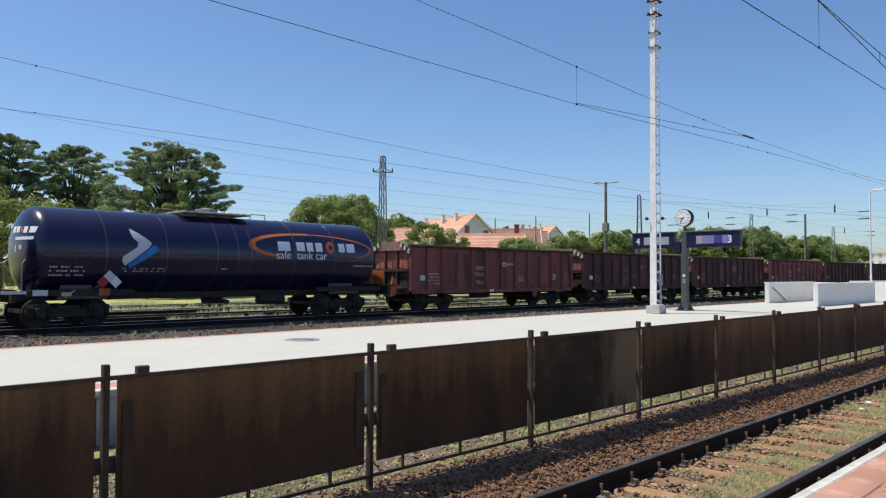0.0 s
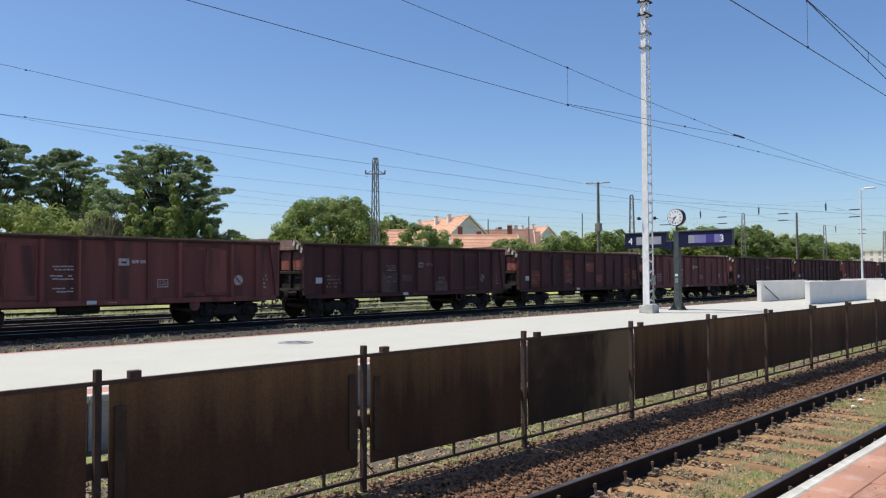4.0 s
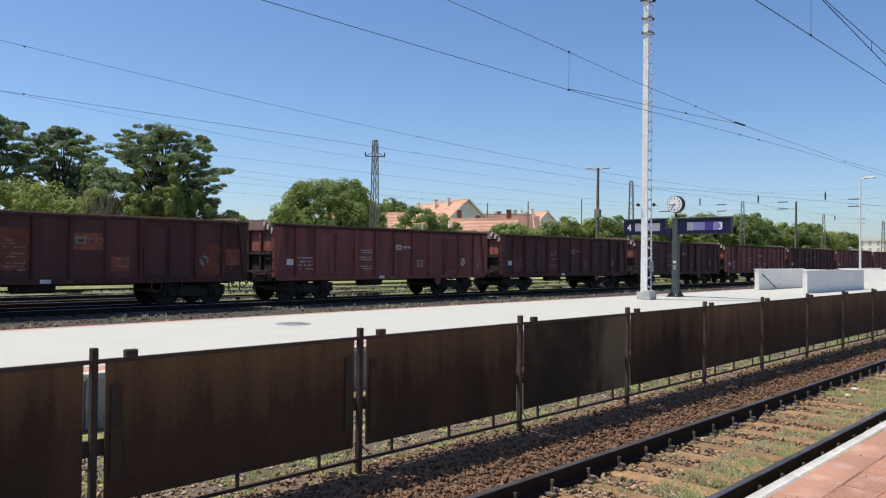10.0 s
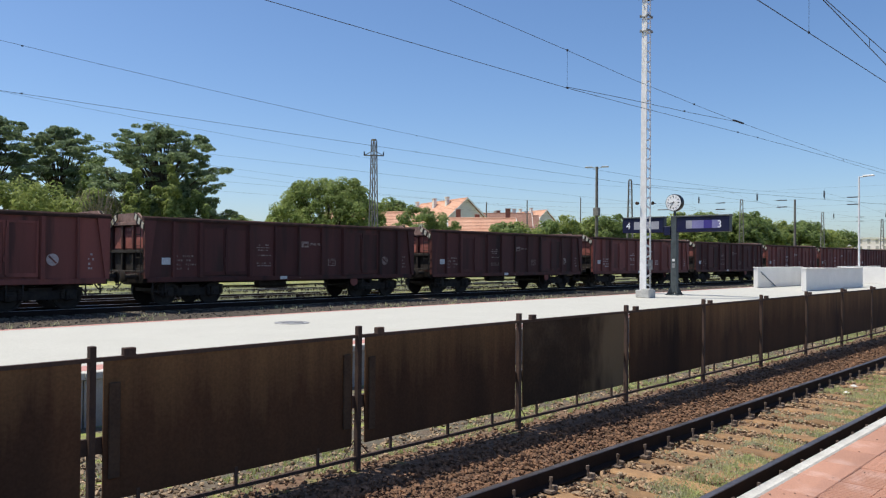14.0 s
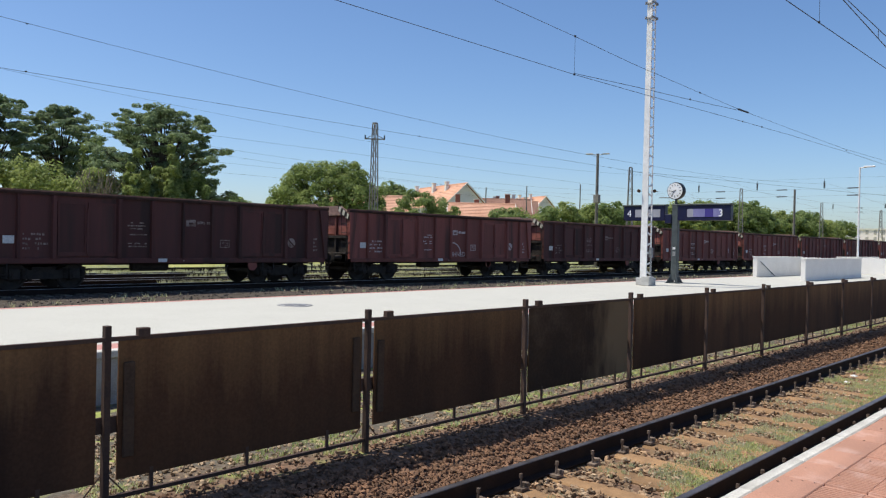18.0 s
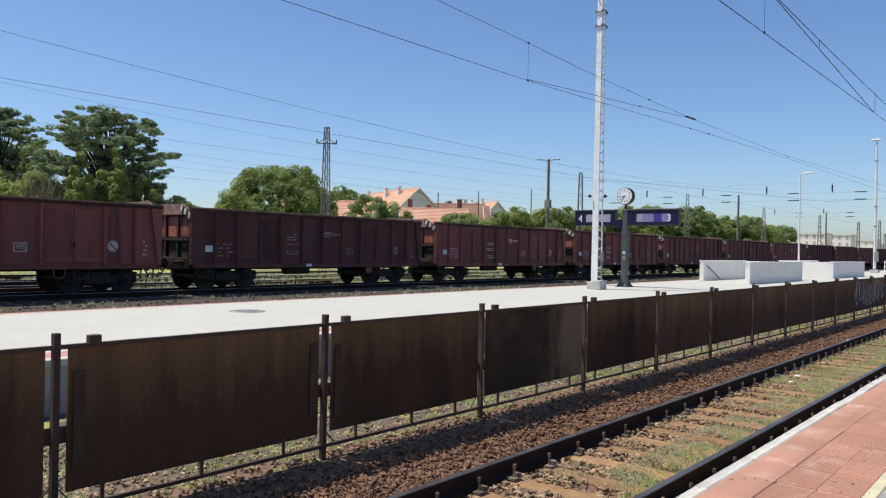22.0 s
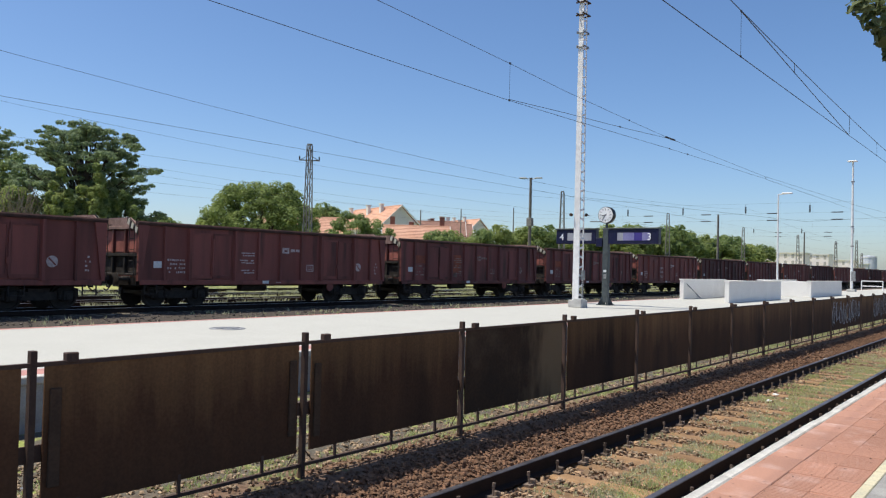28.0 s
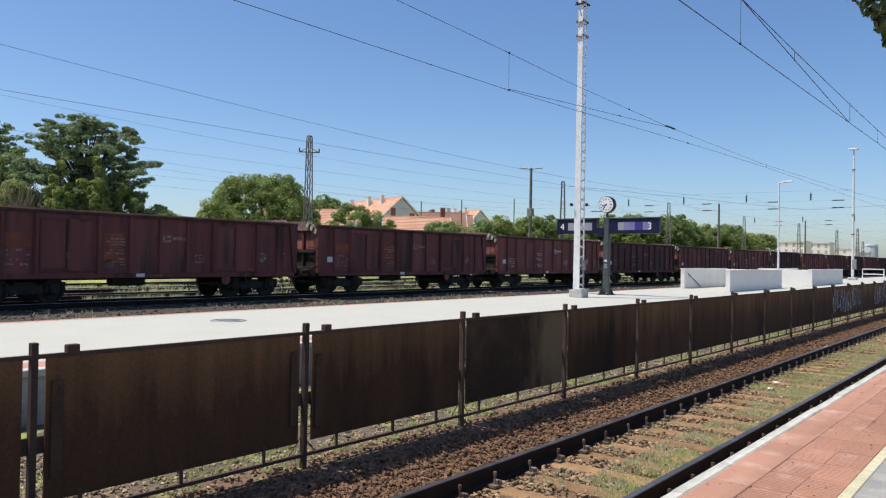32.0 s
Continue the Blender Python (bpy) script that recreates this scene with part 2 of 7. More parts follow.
MAT = {
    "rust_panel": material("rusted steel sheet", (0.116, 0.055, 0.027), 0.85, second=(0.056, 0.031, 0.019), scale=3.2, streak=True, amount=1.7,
                           third=(0.034, 0.020, 0.014), third_at=0.60, third_scale=1.0, third_soft=0.12, fine=45, bump=0.05, object_random=0.2, spec=0.15, upper_tint=((0.22, 0.122, 0.054), 1.10, 1.35)),
    "strap": material("blackened strap steel", (0.066, 0.043, 0.029), 0.8, second=(0.084, 0.053, 0.034), scale=6, fine=50, spec=0.12),
    "scorched_panel": material("scorched rusted steel sheet", (0.034, 0.023, 0.016), 0.85, second=(0.066, 0.038, 0.021), scale=2.0, amount=1.0, third=(0.10, 0.066, 0.040), third_at=0.60, third_scale=1.3, third_soft=0.10, fine=28, spec=0.15),
    "twig": material("pale dead twigs", (0.22, 0.18, 0.15), 0.9, second=(0.14, 0.11, 0.09), scale=3),
    "post": material("dark painted post steel", (0.072, 0.047, 0.038), 0.7, second=(0.095, 0.06, 0.043), scale=6, fine=50, object_random=0.2, spec=0.15),
    "rail": material("brown rail steel", (0.036, 0.023, 0.018), 0.8, second=(0.024, 0.017, 0.015), scale=4, fine=50, bump=0.1, spec=0.12),
    "rail_head": material("worn rail head", (0.17, 0.155, 0.16), 0.42, 0.6, second=(0.10, 0.09, 0.09), scale=3, fine=30, bump=0.03),
    "rail_head_far": material("polished siding rail head", (0.46, 0.45, 0.45), 0.35, 0.7, second=(0.34, 0.33, 0.33), scale=3, fine=30, bump=0.03),
    "bolt": material("rusty bolt steel", (0.20, 0.155, 0.12), 0.75, second=(0.11, 0.08, 0.062), scale=20, fine=90, object_random=0.25),
    "sleeper_grey": material("grey weathered sleeper", (0.26, 0.225, 0.17), 0.9, second=(0.17, 0.145, 0.11), scale=4, fine=60, object_random=0.15),
    "sleeper": material("weathered brown sleeper", (0.36, 0.215, 0.105), 0.9, second=(0.16, 0.10, 0.056), scale=5, amount=1.3, fine=70, bump=0.5, object_random=0.3),
    "stone": material("rust-stained ballast stone", (0.235, 0.132, 0.078), 0.95, second=(0.11, 0.064, 0.040), scale=9, fine=80, bump=0.4, island_random=0.32),
    "stone_grey": material("grey ballast stone", (0.385, 0.285, 0.185), 0.95, second=(0.22, 0.16, 0.105), scale=9, fine=80, bump=0.4, island_random=0.4),
    "stone_pale": material("pale brown ballast stone", (0.37, 0.245, 0.145), 0.95, second=(0.21, 0.138, 0.085), scale=9, fine=80, bump=0.4, island_random=0.4),
    "stone_dark": material("dark grey ballast stone", (0.145, 0.122, 0.10), 0.95, second=(0.08, 0.068, 0.056), scale=9, fine=80, bump=0.4, island_random=0.4),
    "white_edge": material("white painted kerb stone", (0.60, 0.58, 0.52), 0.8, second=(0.46, 0.44, 0.385), scale=5, fine=60, amount=0.7, object_random=0.05),
    "red_paver": material("red concrete paver", (0.475, 0.25, 0.172), 0.85, second=(0.37, 0.195, 0.135), scale=1.2, fine=90, amount=1.6, bump=0.25,
                          third=(0.55, 0.365, 0.30), third_at=0.66, third_scale=2.6, third_soft=0.10, object_random=0.10),
    "yellow_line": material("yellow painted paver", (0.62, 0.55, 0.36), 0.8, second=(0.5, 0.46, 0.33), scale=4, object_random=0.06),
    "grey_paving": material("grey paving", (0.36, 0.35, 0.32), 0.9, second=(0.27, 0.26, 0.24), scale=4, fine=80, bump=0.3),
    "pale_concrete": material("pale new concrete paving", (0.48, 0.472, 0.42), 0.85, second=(0.445, 0.437, 0.388), scale=0.8, fine=70, amount=0.9, bump=0.1),
    "platform_wall": material("cast concrete edge wall", (0.42, 0.41, 0.38), 0.85, second=(0.31, 0.295, 0.265), scale=2, fine=60, object_random=0.06),
    "red_strip": material("faded red edge paving", (0.50, 0.25, 0.21), 0.85, second=(0.42, 0.22, 0.19), scale=3, fine=70),
    "white_wall": material("white plastered parapet", (0.86, 0.83, 0.77), 0.85, second=(0.80, 0.77, 0.71), scale=1.2, fine=70, amount=0.6, bump=0.06),
    "white_steel": material("white painted steel", (0.86, 0.85, 0.82), 0.5, second=(0.74, 0.73, 0.70), scale=4, fine=50, bump=0.04),
    "galv": material("galvanised lacing steel", (0.36, 0.36, 0.35), 0.55, 0.4, second=(0.24, 0.235, 0.23), scale=6, fine=50),
    "dark_green_steel": material("grey-green painted steel", (0.085, 0.10, 0.10), 0.45, second=(0.06, 0.07, 0.07), scale=4, fine=40, bump=0.03),
    "concrete_block": material("concrete footing", (0.55, 0.54, 0.51), 0.9, second=(0.42, 0.41, 0.38), scale=5, fine=60, bump=0.3),
    "black": material("dark grease-black steel and painted shade", (0.030, 0.026, 0.024), 0.75, second=(0.050, 0.042, 0.036), scale=5, fine=40, spec=0.2),
    "wheel": material("wheel steel", (0.030, 0.026, 0.024), 0.65, 0.2, second=(0.05, 0.04, 0.035), scale=7, fine=40),
    "sooty_top": material("soot-stained brown paint", (0.085, 0.044, 0.036), 0.8, second=(0.045, 0.028, 0.024), scale=3, fine=40, object_random=0.25, spec=0.15),
    # lighter red: sunlight on the wagon ends is put into this colour
    "end_sunlit_red": material("red end paint with sunlight in the colour", (0.42, 0.145, 0.115), 0.75, second=(0.29, 0.10, 0.08), scale=3, fine=40, object_random=0.2),
    # dust tone, paled further to paint the sunlit ledge and crest
    "end_sunlit_dust": material("dusty red beam with sunlight in the colour", (0.31, 0.20, 0.16), 0.85, second=(0.21, 0.13, 0.105), scale=4, fine=40),
    "hazard_white": material("off-white warning paint", (0.66, 0.63, 0.50), 0.7, second=(0.48, 0.43, 0.33), scale=8),
    "mark_faint": material("worn grey stencil paint", (0.36, 0.28, 0.24), 0.8, second=(0.13, 0.08, 0.065), scale=8, fine=60),
    "mark": material("white stencil paint", (0.68, 0.62, 0.59), 0.8, second=(0.34, 0.24, 0.22), scale=9, amount=1.1, fine=60),
    "placard": material("white paper placard", (0.72, 0.72, 0.70), 0.7, second=(0.62, 0.62, 0.60), scale=10),
    "orange": material("orange painted steel", (0.46, 0.13, 0.025), 0.5, second=(0.32, 0.09, 0.025), scale=3, fine=30),
    "tank_blue": material("dark blue tank enamel", (0.0090, 0.0072, 0.041), 0.16, second=(0.010, 0.008, 0.036), scale=0.9, fine=20, bump=0.01, spec=0.65, rough2=0.26, coat=0.0),
    "tank_band": material("blue tank band with worn edges", (0.13, 0.13, 0.19), 0.28, 0.8, fine=30, bump=0.0),
    "tank_top": material("grimy grey walkway steel", (0.42, 0.42, 0.42), 0.6, 0.2, second=(0.28, 0.28, 0.28), scale=5),
    "tank_white": material("white vinyl lettering", (0.86, 0.86, 0.87), 0.4, second=(0.80, 0.80, 0.81), scale=4),
    "tank_grey": material("silver grey vinyl", (0.66, 0.67, 0.68), 0.4, second=(0.60, 0.61, 0.63), scale=4),
    "tank_light_blue": material("light blue vinyl", (0.035, 0.24, 0.66), 0.4, second=(0.03, 0.16, 0.48), scale=4),
    "tank_orange": material("orange vinyl", (0.66, 0.17, 0.045), 0.4, second=(0.58, 0.14, 0.035), scale=4),
    "tank_red": material("red warning label", (0.42, 0.03, 0.035), 0.5, second=(0.34, 0.03, 0.03), scale=6),
    "sign_blue": material("dark blue sign housing", (0.010, 0.011, 0.045), 0.35, second=(0.014, 0.014, 0.04), scale=3, bump=0.0),
    "display": material("blue-violet display glass", (0.24, 0.23, 0.42), 0.25, second=(0.19, 0.18, 0.36), scale=2, bump=0.0),
    "display_grey": material("grey display glass", (0.36, 0.36, 0.39), 0.3, second=(0.31, 0.31, 0.34), scale=2, bump=0.0),
    "clock_face": material("white clock dial", (0.90, 0.90, 0.88), 0.4, second=(0.76, 0.76, 0.74), scale=4, bump=0.0),
    "clock_black": material("black clock casing", (0.015, 0.015, 0.016), 0.4, bump=0.0),
    "wire": material("weathered copper wire", (0.075, 0.08, 0.09), 0.6, 0.3, bump=0.0),
    "insulator": material("dark brown insulator", (0.035, 0.022, 0.020), 0.35, bump=0.0),
    "lattice": material("grey lattice steel", (0.26, 0.25, 0.235), 0.7, second=(0.17, 0.16, 0.145), scale=5, fine=30),
    "wood_pole": material("weathered concrete pole", (0.20, 0.185, 0.165), 0.85, second=(0.13, 0.12, 0.105), scale=4),
    "bark": material("tree bark", (0.085, 0.065, 0.048), 0.95, second=(0.05, 0.038, 0.03), scale=4, fine=30, bump=0.6),
    "roof": material("orange clay roof tiles", (0.64, 0.37, 0.255), 0.85, second=(0.55, 0.30, 0.20), scale=0.6, fine=8, amount=0.8, bump=0.4, island_random=0.1),
    "roof_brown": material("brown clay roof tiles", (0.33, 0.19, 0.14), 0.85, second=(0.27, 0.155, 0.115), scale=0.6, fine=8, bump=0.4, island_random=0.1),
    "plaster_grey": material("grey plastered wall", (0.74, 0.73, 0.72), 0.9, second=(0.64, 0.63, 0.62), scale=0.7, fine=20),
    "plaster_cream": material("cream plastered wall", (0.55, 0.47, 0.34), 0.9, second=(0.47, 0.41, 0.31), scale=0.5, fine=15),
    "chimney_white": material("white chimney plaster", (0.82, 0.80, 0.77), 0.9, second=(0.70, 0.68, 0.64), scale=2, fine=20),
    "brick": material("red chimney brick", (0.30, 0.13, 0.09), 0.9, second=(0.22, 0.10, 0.075), scale=3, fine=25, bump=0.4),
    "glass": material("dark window glass", (0.03, 0.035, 0.045), 0.12, spec=0.6, bump=0.0),
    "far_pane": material("hazy far window", (0.52, 0.48, 0.46), 0.4, bump=0.0),
    "far_grey": material("pale far tower block", (0.50, 0.53, 0.57), 0.9, second=(0.44, 0.47, 0.51), scale=0.1, fine=2),
    "rag": material("crumpled white paper", (0.72, 0.71, 0.68), 0.8, scale=20),
    "graffiti": material("grey spray paint", (0.52, 0.52, 0.52), 0.7, second=(0.32, 0.32, 0.32), scale=6),
    "leaf_dark": leaf_material("dark tree leaves", (0.13, 0.19, 0.095), (0.33, 0.405, 0.22), 0.5),
    "leaf_round": leaf_material("bright green tree leaves", (0.15, 0.21, 0.06), (0.36, 0.43, 0.15), 0.5),
    "leaf_mid": leaf_material("green tree leaves", (0.135, 0.20, 0.065), (0.33, 0.40, 0.16), 0.6),
    "leaf_light": leaf_material("yellow-green leaves", (0.19, 0.25, 0.070), (0.41, 0.46, 0.17), 0.55),
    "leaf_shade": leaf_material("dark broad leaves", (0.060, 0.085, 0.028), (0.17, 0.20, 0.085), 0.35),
    "far_cream": material("pale cream far wall", (0.88, 0.80, 0.79), 0.9, second=(0.82, 0.74, 0.72), scale=0.3, fine=6),
    "weed": leaf_material("fresh green weeds", (0.40, 0.46, 0.18), (0.68, 0.70, 0.37), 0.5),
    "grass": leaf_material("dry green grass", (0.45, 0.46, 0.24), (0.72, 0.70, 0.46), 0.45),
}


def bare_end(m, colour):
    """A washed-out stain with a ragged border over one end of a scorched sheet."""
    nd, lk = m.node_tree.nodes, m.node_tree.links
    base = nd["Principled BSDF"].inputs["Base Color"]
    co, sep, rag = nd.new("ShaderNodeTexCoord"), nd.new("ShaderNodeSeparateXYZ"), nd.new("ShaderNodeTexNoise")
    stretch = nd.new("ShaderNodeMapping")
    stretch.inputs["Scale"].default_value = (2.6, 1.0, 0.9)
    rag.inputs["Scale"].default_value, rag.inputs["Detail"].default_value = 1.7, 6.0
    lk.new(co.outputs["Object"], sep.inputs[0]), lk.new(co.outputs["Object"], stretch.inputs[0]), lk.new(stretch.outputs[0], rag.inputs["Vector"])
    edge = nd.new("ShaderNodeMath")
    edge.operation, edge.inputs[1].default_value = "MULTIPLY_ADD", 1.5
    lk.new(rag.outputs[0], edge.inputs[0]), lk.new(sep.outputs["X"], edge.inputs[2])
    fade = nd.new("ShaderNodeMapRange")
    for k, value in ((1, 1.20), (2, 1.85), (3, 0.8), (4, 0.0)):
        fade.inputs[k].default_value = value
    lk.new(edge.outputs[0], fade.inputs[0])
    mx = nd.new("ShaderNodeMix")
    mx.data_type = "RGBA"
    mx.inputs[7].default_value = (*colour, 1)
    lk.new(fade.outputs[0], mx.inputs[0]), lk.new(base.links[0].from_socket, mx.inputs[6]), lk.new(mx.outputs[2], base)


bare_end(MAT["scorched_panel"], (0.225, 0.154, 0.085))
WAGON_PAINT = {
    "red": material("oxide red wagon paint", (0.275, 0.082, 0.063), 0.62, second=(0.142, 0.050, 0.040), scale=1.3, streak=True, fine=45, amount=1.1, third=(0.095, 0.038, 0.031), third_at=0.61, third_scale=1.7, third_soft=0.07, object_random=0.22, bump=0.06),
    "dark": material("sooty brown wagon paint", (0.132, 0.043, 0.036), 0.68, second=(0.064, 0.029, 0.025), scale=1.2, streak=True, fine=45, amount=1.1, third=(0.058, 0.030, 0.024), third_at=0.58, third_scale=1.6, third_soft=0.07, object_random=0.26, bump=0.06),
    "mid": material("faded brown wagon paint", (0.215, 0.065, 0.054), 0.66, second=(0.112, 0.042, 0.036), scale=1.2, streak=True, fine=45, amount=1.1, third=(0.064, 0.031, 0.024), third_at=0.59, third_scale=1.6, third_soft=0.07, object_random=0.26, bump=0.06),
}
PATCH = {
    "orange": material("rust-orange touch-up paint", (0.29, 0.080, 0.040), 0.7, second=(0.18, 0.055, 0.034), scale=2, object_random=0.2),
    "grey": material("greyish primer patch", (0.165, 0.115, 0.092), 0.75, second=(0.10, 0.068, 0.055), scale=2, object_random=0.2),
}


# ---- mesh helpers ----
class Shape:
    """Collects vertices and faces of one part."""

    def __init__(self):
        self.v, self.f = [], []

    def add(self, verts, faces):
        n = len(self.v)
        self.v += [tuple(p) for p in verts]
        self.f += [tuple(i + n for i in q) for q in faces]
        return self

    def weld(self, near=0.002):
        """Joins vertices that lie together and drops the faces between the joined pieces."""
        keep, to = [], []
        for p in self.v:
            for j, k in enumerate(keep):
                if abs(p[0] - k[0]) < near and abs(p[1] - k[1]) < near and abs(p[2] - k[2]) < near:
                    to.append(j)
                    break
            else:
                to.append(len(keep))
                keep.append(p)
        faces = [tuple(dict.fromkeys(to[i] for i in q)) for q in self.f]
        faces = [q for q in faces if len(q) > 2]
        count = collections.Counter(frozenset(q) for q in faces)
        self.v, self.f = keep, [q for q in faces if count[frozenset(q)] == 1]
        return self

    def box(self, x0, x1, y0, y1, z0, z1, c=0.0):
        """A box; c chamfers its vertical and horizontal edges by shrinking the end caps."""
        if c:
            pts = []
            for z, k in ((z0, c), (z0 + c, 0), (z1 - c, 0), (z1, c)):
                for x, y in ((x0 + k, y0 + c), (x0 + c, y0 + k), (x1 - c, y0 + k), (x1 - k, y0 + c), (x1 - k, y1 - c), (x1 - c, y1 - k), (x0 + c, y1 - k), (x0 + k, y1 - c)):
                    pts.append((x, y, z))
            fs = [tuple(range(7, -1, -1)), tuple(range(24, 32))]
            for r in range(3):
                fs += [(r * 8 + i, r * 8 + (i + 1) % 8, r * 8 + 8 + (i + 1) % 8, r * 8 + 8 + i) for i in range(8)]
            return self.add(pts, fs)
        pts = [(x, y, z) for z in (z0, z1) for x, y in ((x0, y0), (x1, y0), (x1, y1), (x0, y1))]
        return self.add(pts, [(3, 2, 1, 0), (4, 5, 6, 7), (0, 1, 5, 4), (1, 2, 6, 5), (2, 3, 7, 6), (3, 0, 4, 7)])

    def prism(self, outline, a, b, axis="x"):
        """An outline of (u, w) pairs drawn out from a to b: along x as (y, z), along y as (x, z), along z as (x, y)."""
        put = {"x": lambda s, u, w: (s, u, w), "y": lambda s, u, w: (u, s, w), "z": lambda s, u, w: (u, w, s)}[axis]
        n = len(outline)
        pts = [put(a, u, w) for u, w in outline] + [put(b, u, w) for u, w in outline]
        return self.add(pts, [tuple(range(n - 1, -1, -1)), tuple(range(n, 2 * n))] + [(i, (i + 1) % n, n + (i + 1) % n, n + i) for i in range(n)])

    def rod(self, p, q, r, r2=None, n=8):
        """A round bar from p to q."""
        p, q = Vector(p), Vector(q)
        d = (q - p).normalized()
        u = d.orthogonal().normalized()
        w = d.cross(u)
        r2 = r if r2 is None else r2
        ring = [u * math.cos(2 * math.pi * i / n) + w * math.sin(2 * math.pi * i / n) for i in range(n)]
        return self.add([p + k * r for k in ring] + [q + k * r2 for k in ring],
                        [tuple(range(n - 1, -1, -1)), tuple(range(n, 2 * n))] + [(i, (i + 1) % n, n + (i + 1) % n, n + i) for i in range(n)])

    def bar(self, p, q, w, h):
        """A flat bar from p to q, w wide and h thick."""
        p, q = Vector(p), Vector(q)
        d = (q - p).normalized()
        u = d.cross(Vector((0, 0, 1)))
        u = u.normalized() if u.length > 0.01 else Vector((1, 0, 0))
        k = d.cross(u)
        c = [u * a * w / 2 + k * b * h / 2 for a, b in ((-1, -1), (1, -1), (1, 1), (-1, 1))]
        return self.add([p + o for o in c] + [q + o for o in c], [(3, 2, 1, 0), (4, 5, 6, 7), (0, 1, 5, 4), (1, 2, 6, 5), (2, 3, 7, 6), (3, 0, 4, 7)])

    def lathe(self, profile, n=24, axis="y"):
        """A turned solid: profile of (along, radius) pairs round the axis."""
        put = {"x": lambda s, a, b: (s, a, b), "y": lambda s, a, b: (a, s, b), "z": lambda s, a, b: (a, b, s)}[axis]
        pts, m = [], len(profile)
        for s, r in profile:
            pts += [put(s, r * math.cos(2 * math.pi * i / n), r * math.sin(2 * math.pi * i / n)) for i in range(n)]
        fs = [(k * n + i, k * n + (i + 1) % n, (k + 1) * n + (i + 1) % n, (k + 1) * n + i) for k in range(m - 1) for i in range(n)]
        return self.add(pts, fs + [tuple(range(n - 1, -1, -1)), tuple(range((m - 1) * n, m * n))])

    def mesh(self, name, mat, smooth=False):
        me = bpy.data.meshes.new(name)
        me.from_pydata(self.v, [], self.f)
        bm = bmesh.new()
        bm.from_mesh(me)
        bmesh.ops.recalc_face_normals(bm, faces=bm.faces)
        bm.to_mesh(me)
        bm.free()
        me.materials.append(mat)
        if smooth:
            me.shade_smooth()
            me.set_sharp_from_angle(angle=radians(38))
        return me


def link(name, me, parent=None, label="", at=None):
    ob = new(name, me)
    if parent:
        ob.parent = parent
    if at is not None:
        ob.matrix_basis = at
    if label:
        tagged(ob, label)
    return ob


def part(name, shape, mat, parent, label="", at=None, smooth=False):
    """One mesh object under a thing or a part."""
    return link(name, shape.mesh(name, mat, smooth), parent, label, at)


def thing(name, label, category, at, group="", kind=""):
    """An empty at a thing's base, which carries its parts."""
    ob = new(name)
    ob.empty_display_size = 0.3
    ob.matrix_basis = at
    return tagged(ob, label, category, group, kind)


def raw_mesh(name, verts, faces, mat, smooth=False):
    me = bpy.data.meshes.new(name)
    me.from_pydata(verts.tolist(), [], faces.tolist())
    me.materials.append(mat)
    if smooth:
        me.shade_smooth()
    return me


def letters(name, text, size, mat, parent, at, label=""):
    """Writing as a thin mesh in the built-in font, in the xz plane, read from -y."""
    cu = bpy.data.curves.new(name, "FONT")
    cu.body, cu.size, cu.extrude, cu.align_x, cu.resolution_u = text, size, 0.004, "LEFT", 3
    tmp = new(name, cu)
    me = bpy.data.meshes.new_from_object(tmp.evaluated_get(bpy.context.evaluated_depsgraph_get()))
    bpy.data.objects.remove(tmp)
    me.materials.clear()
    me.materials.append(mat)
    return link(name, me, parent, label, at @ pose(0, 0, 0, 90, 0, 0))


# ---- ground ----
RAIL_1, RAIL_2 = 4.397, 2.892          # the near track's two rails
FENCE_Y = 5.583
DECK = 0.62                            # the island platform's top
EDGE_A, EDGE_B = 9.60, 16.30           # its two edges
TRAIN_Y, TRAIN_Z = 27.0, 0.29          # the train's track: centre line and rail top


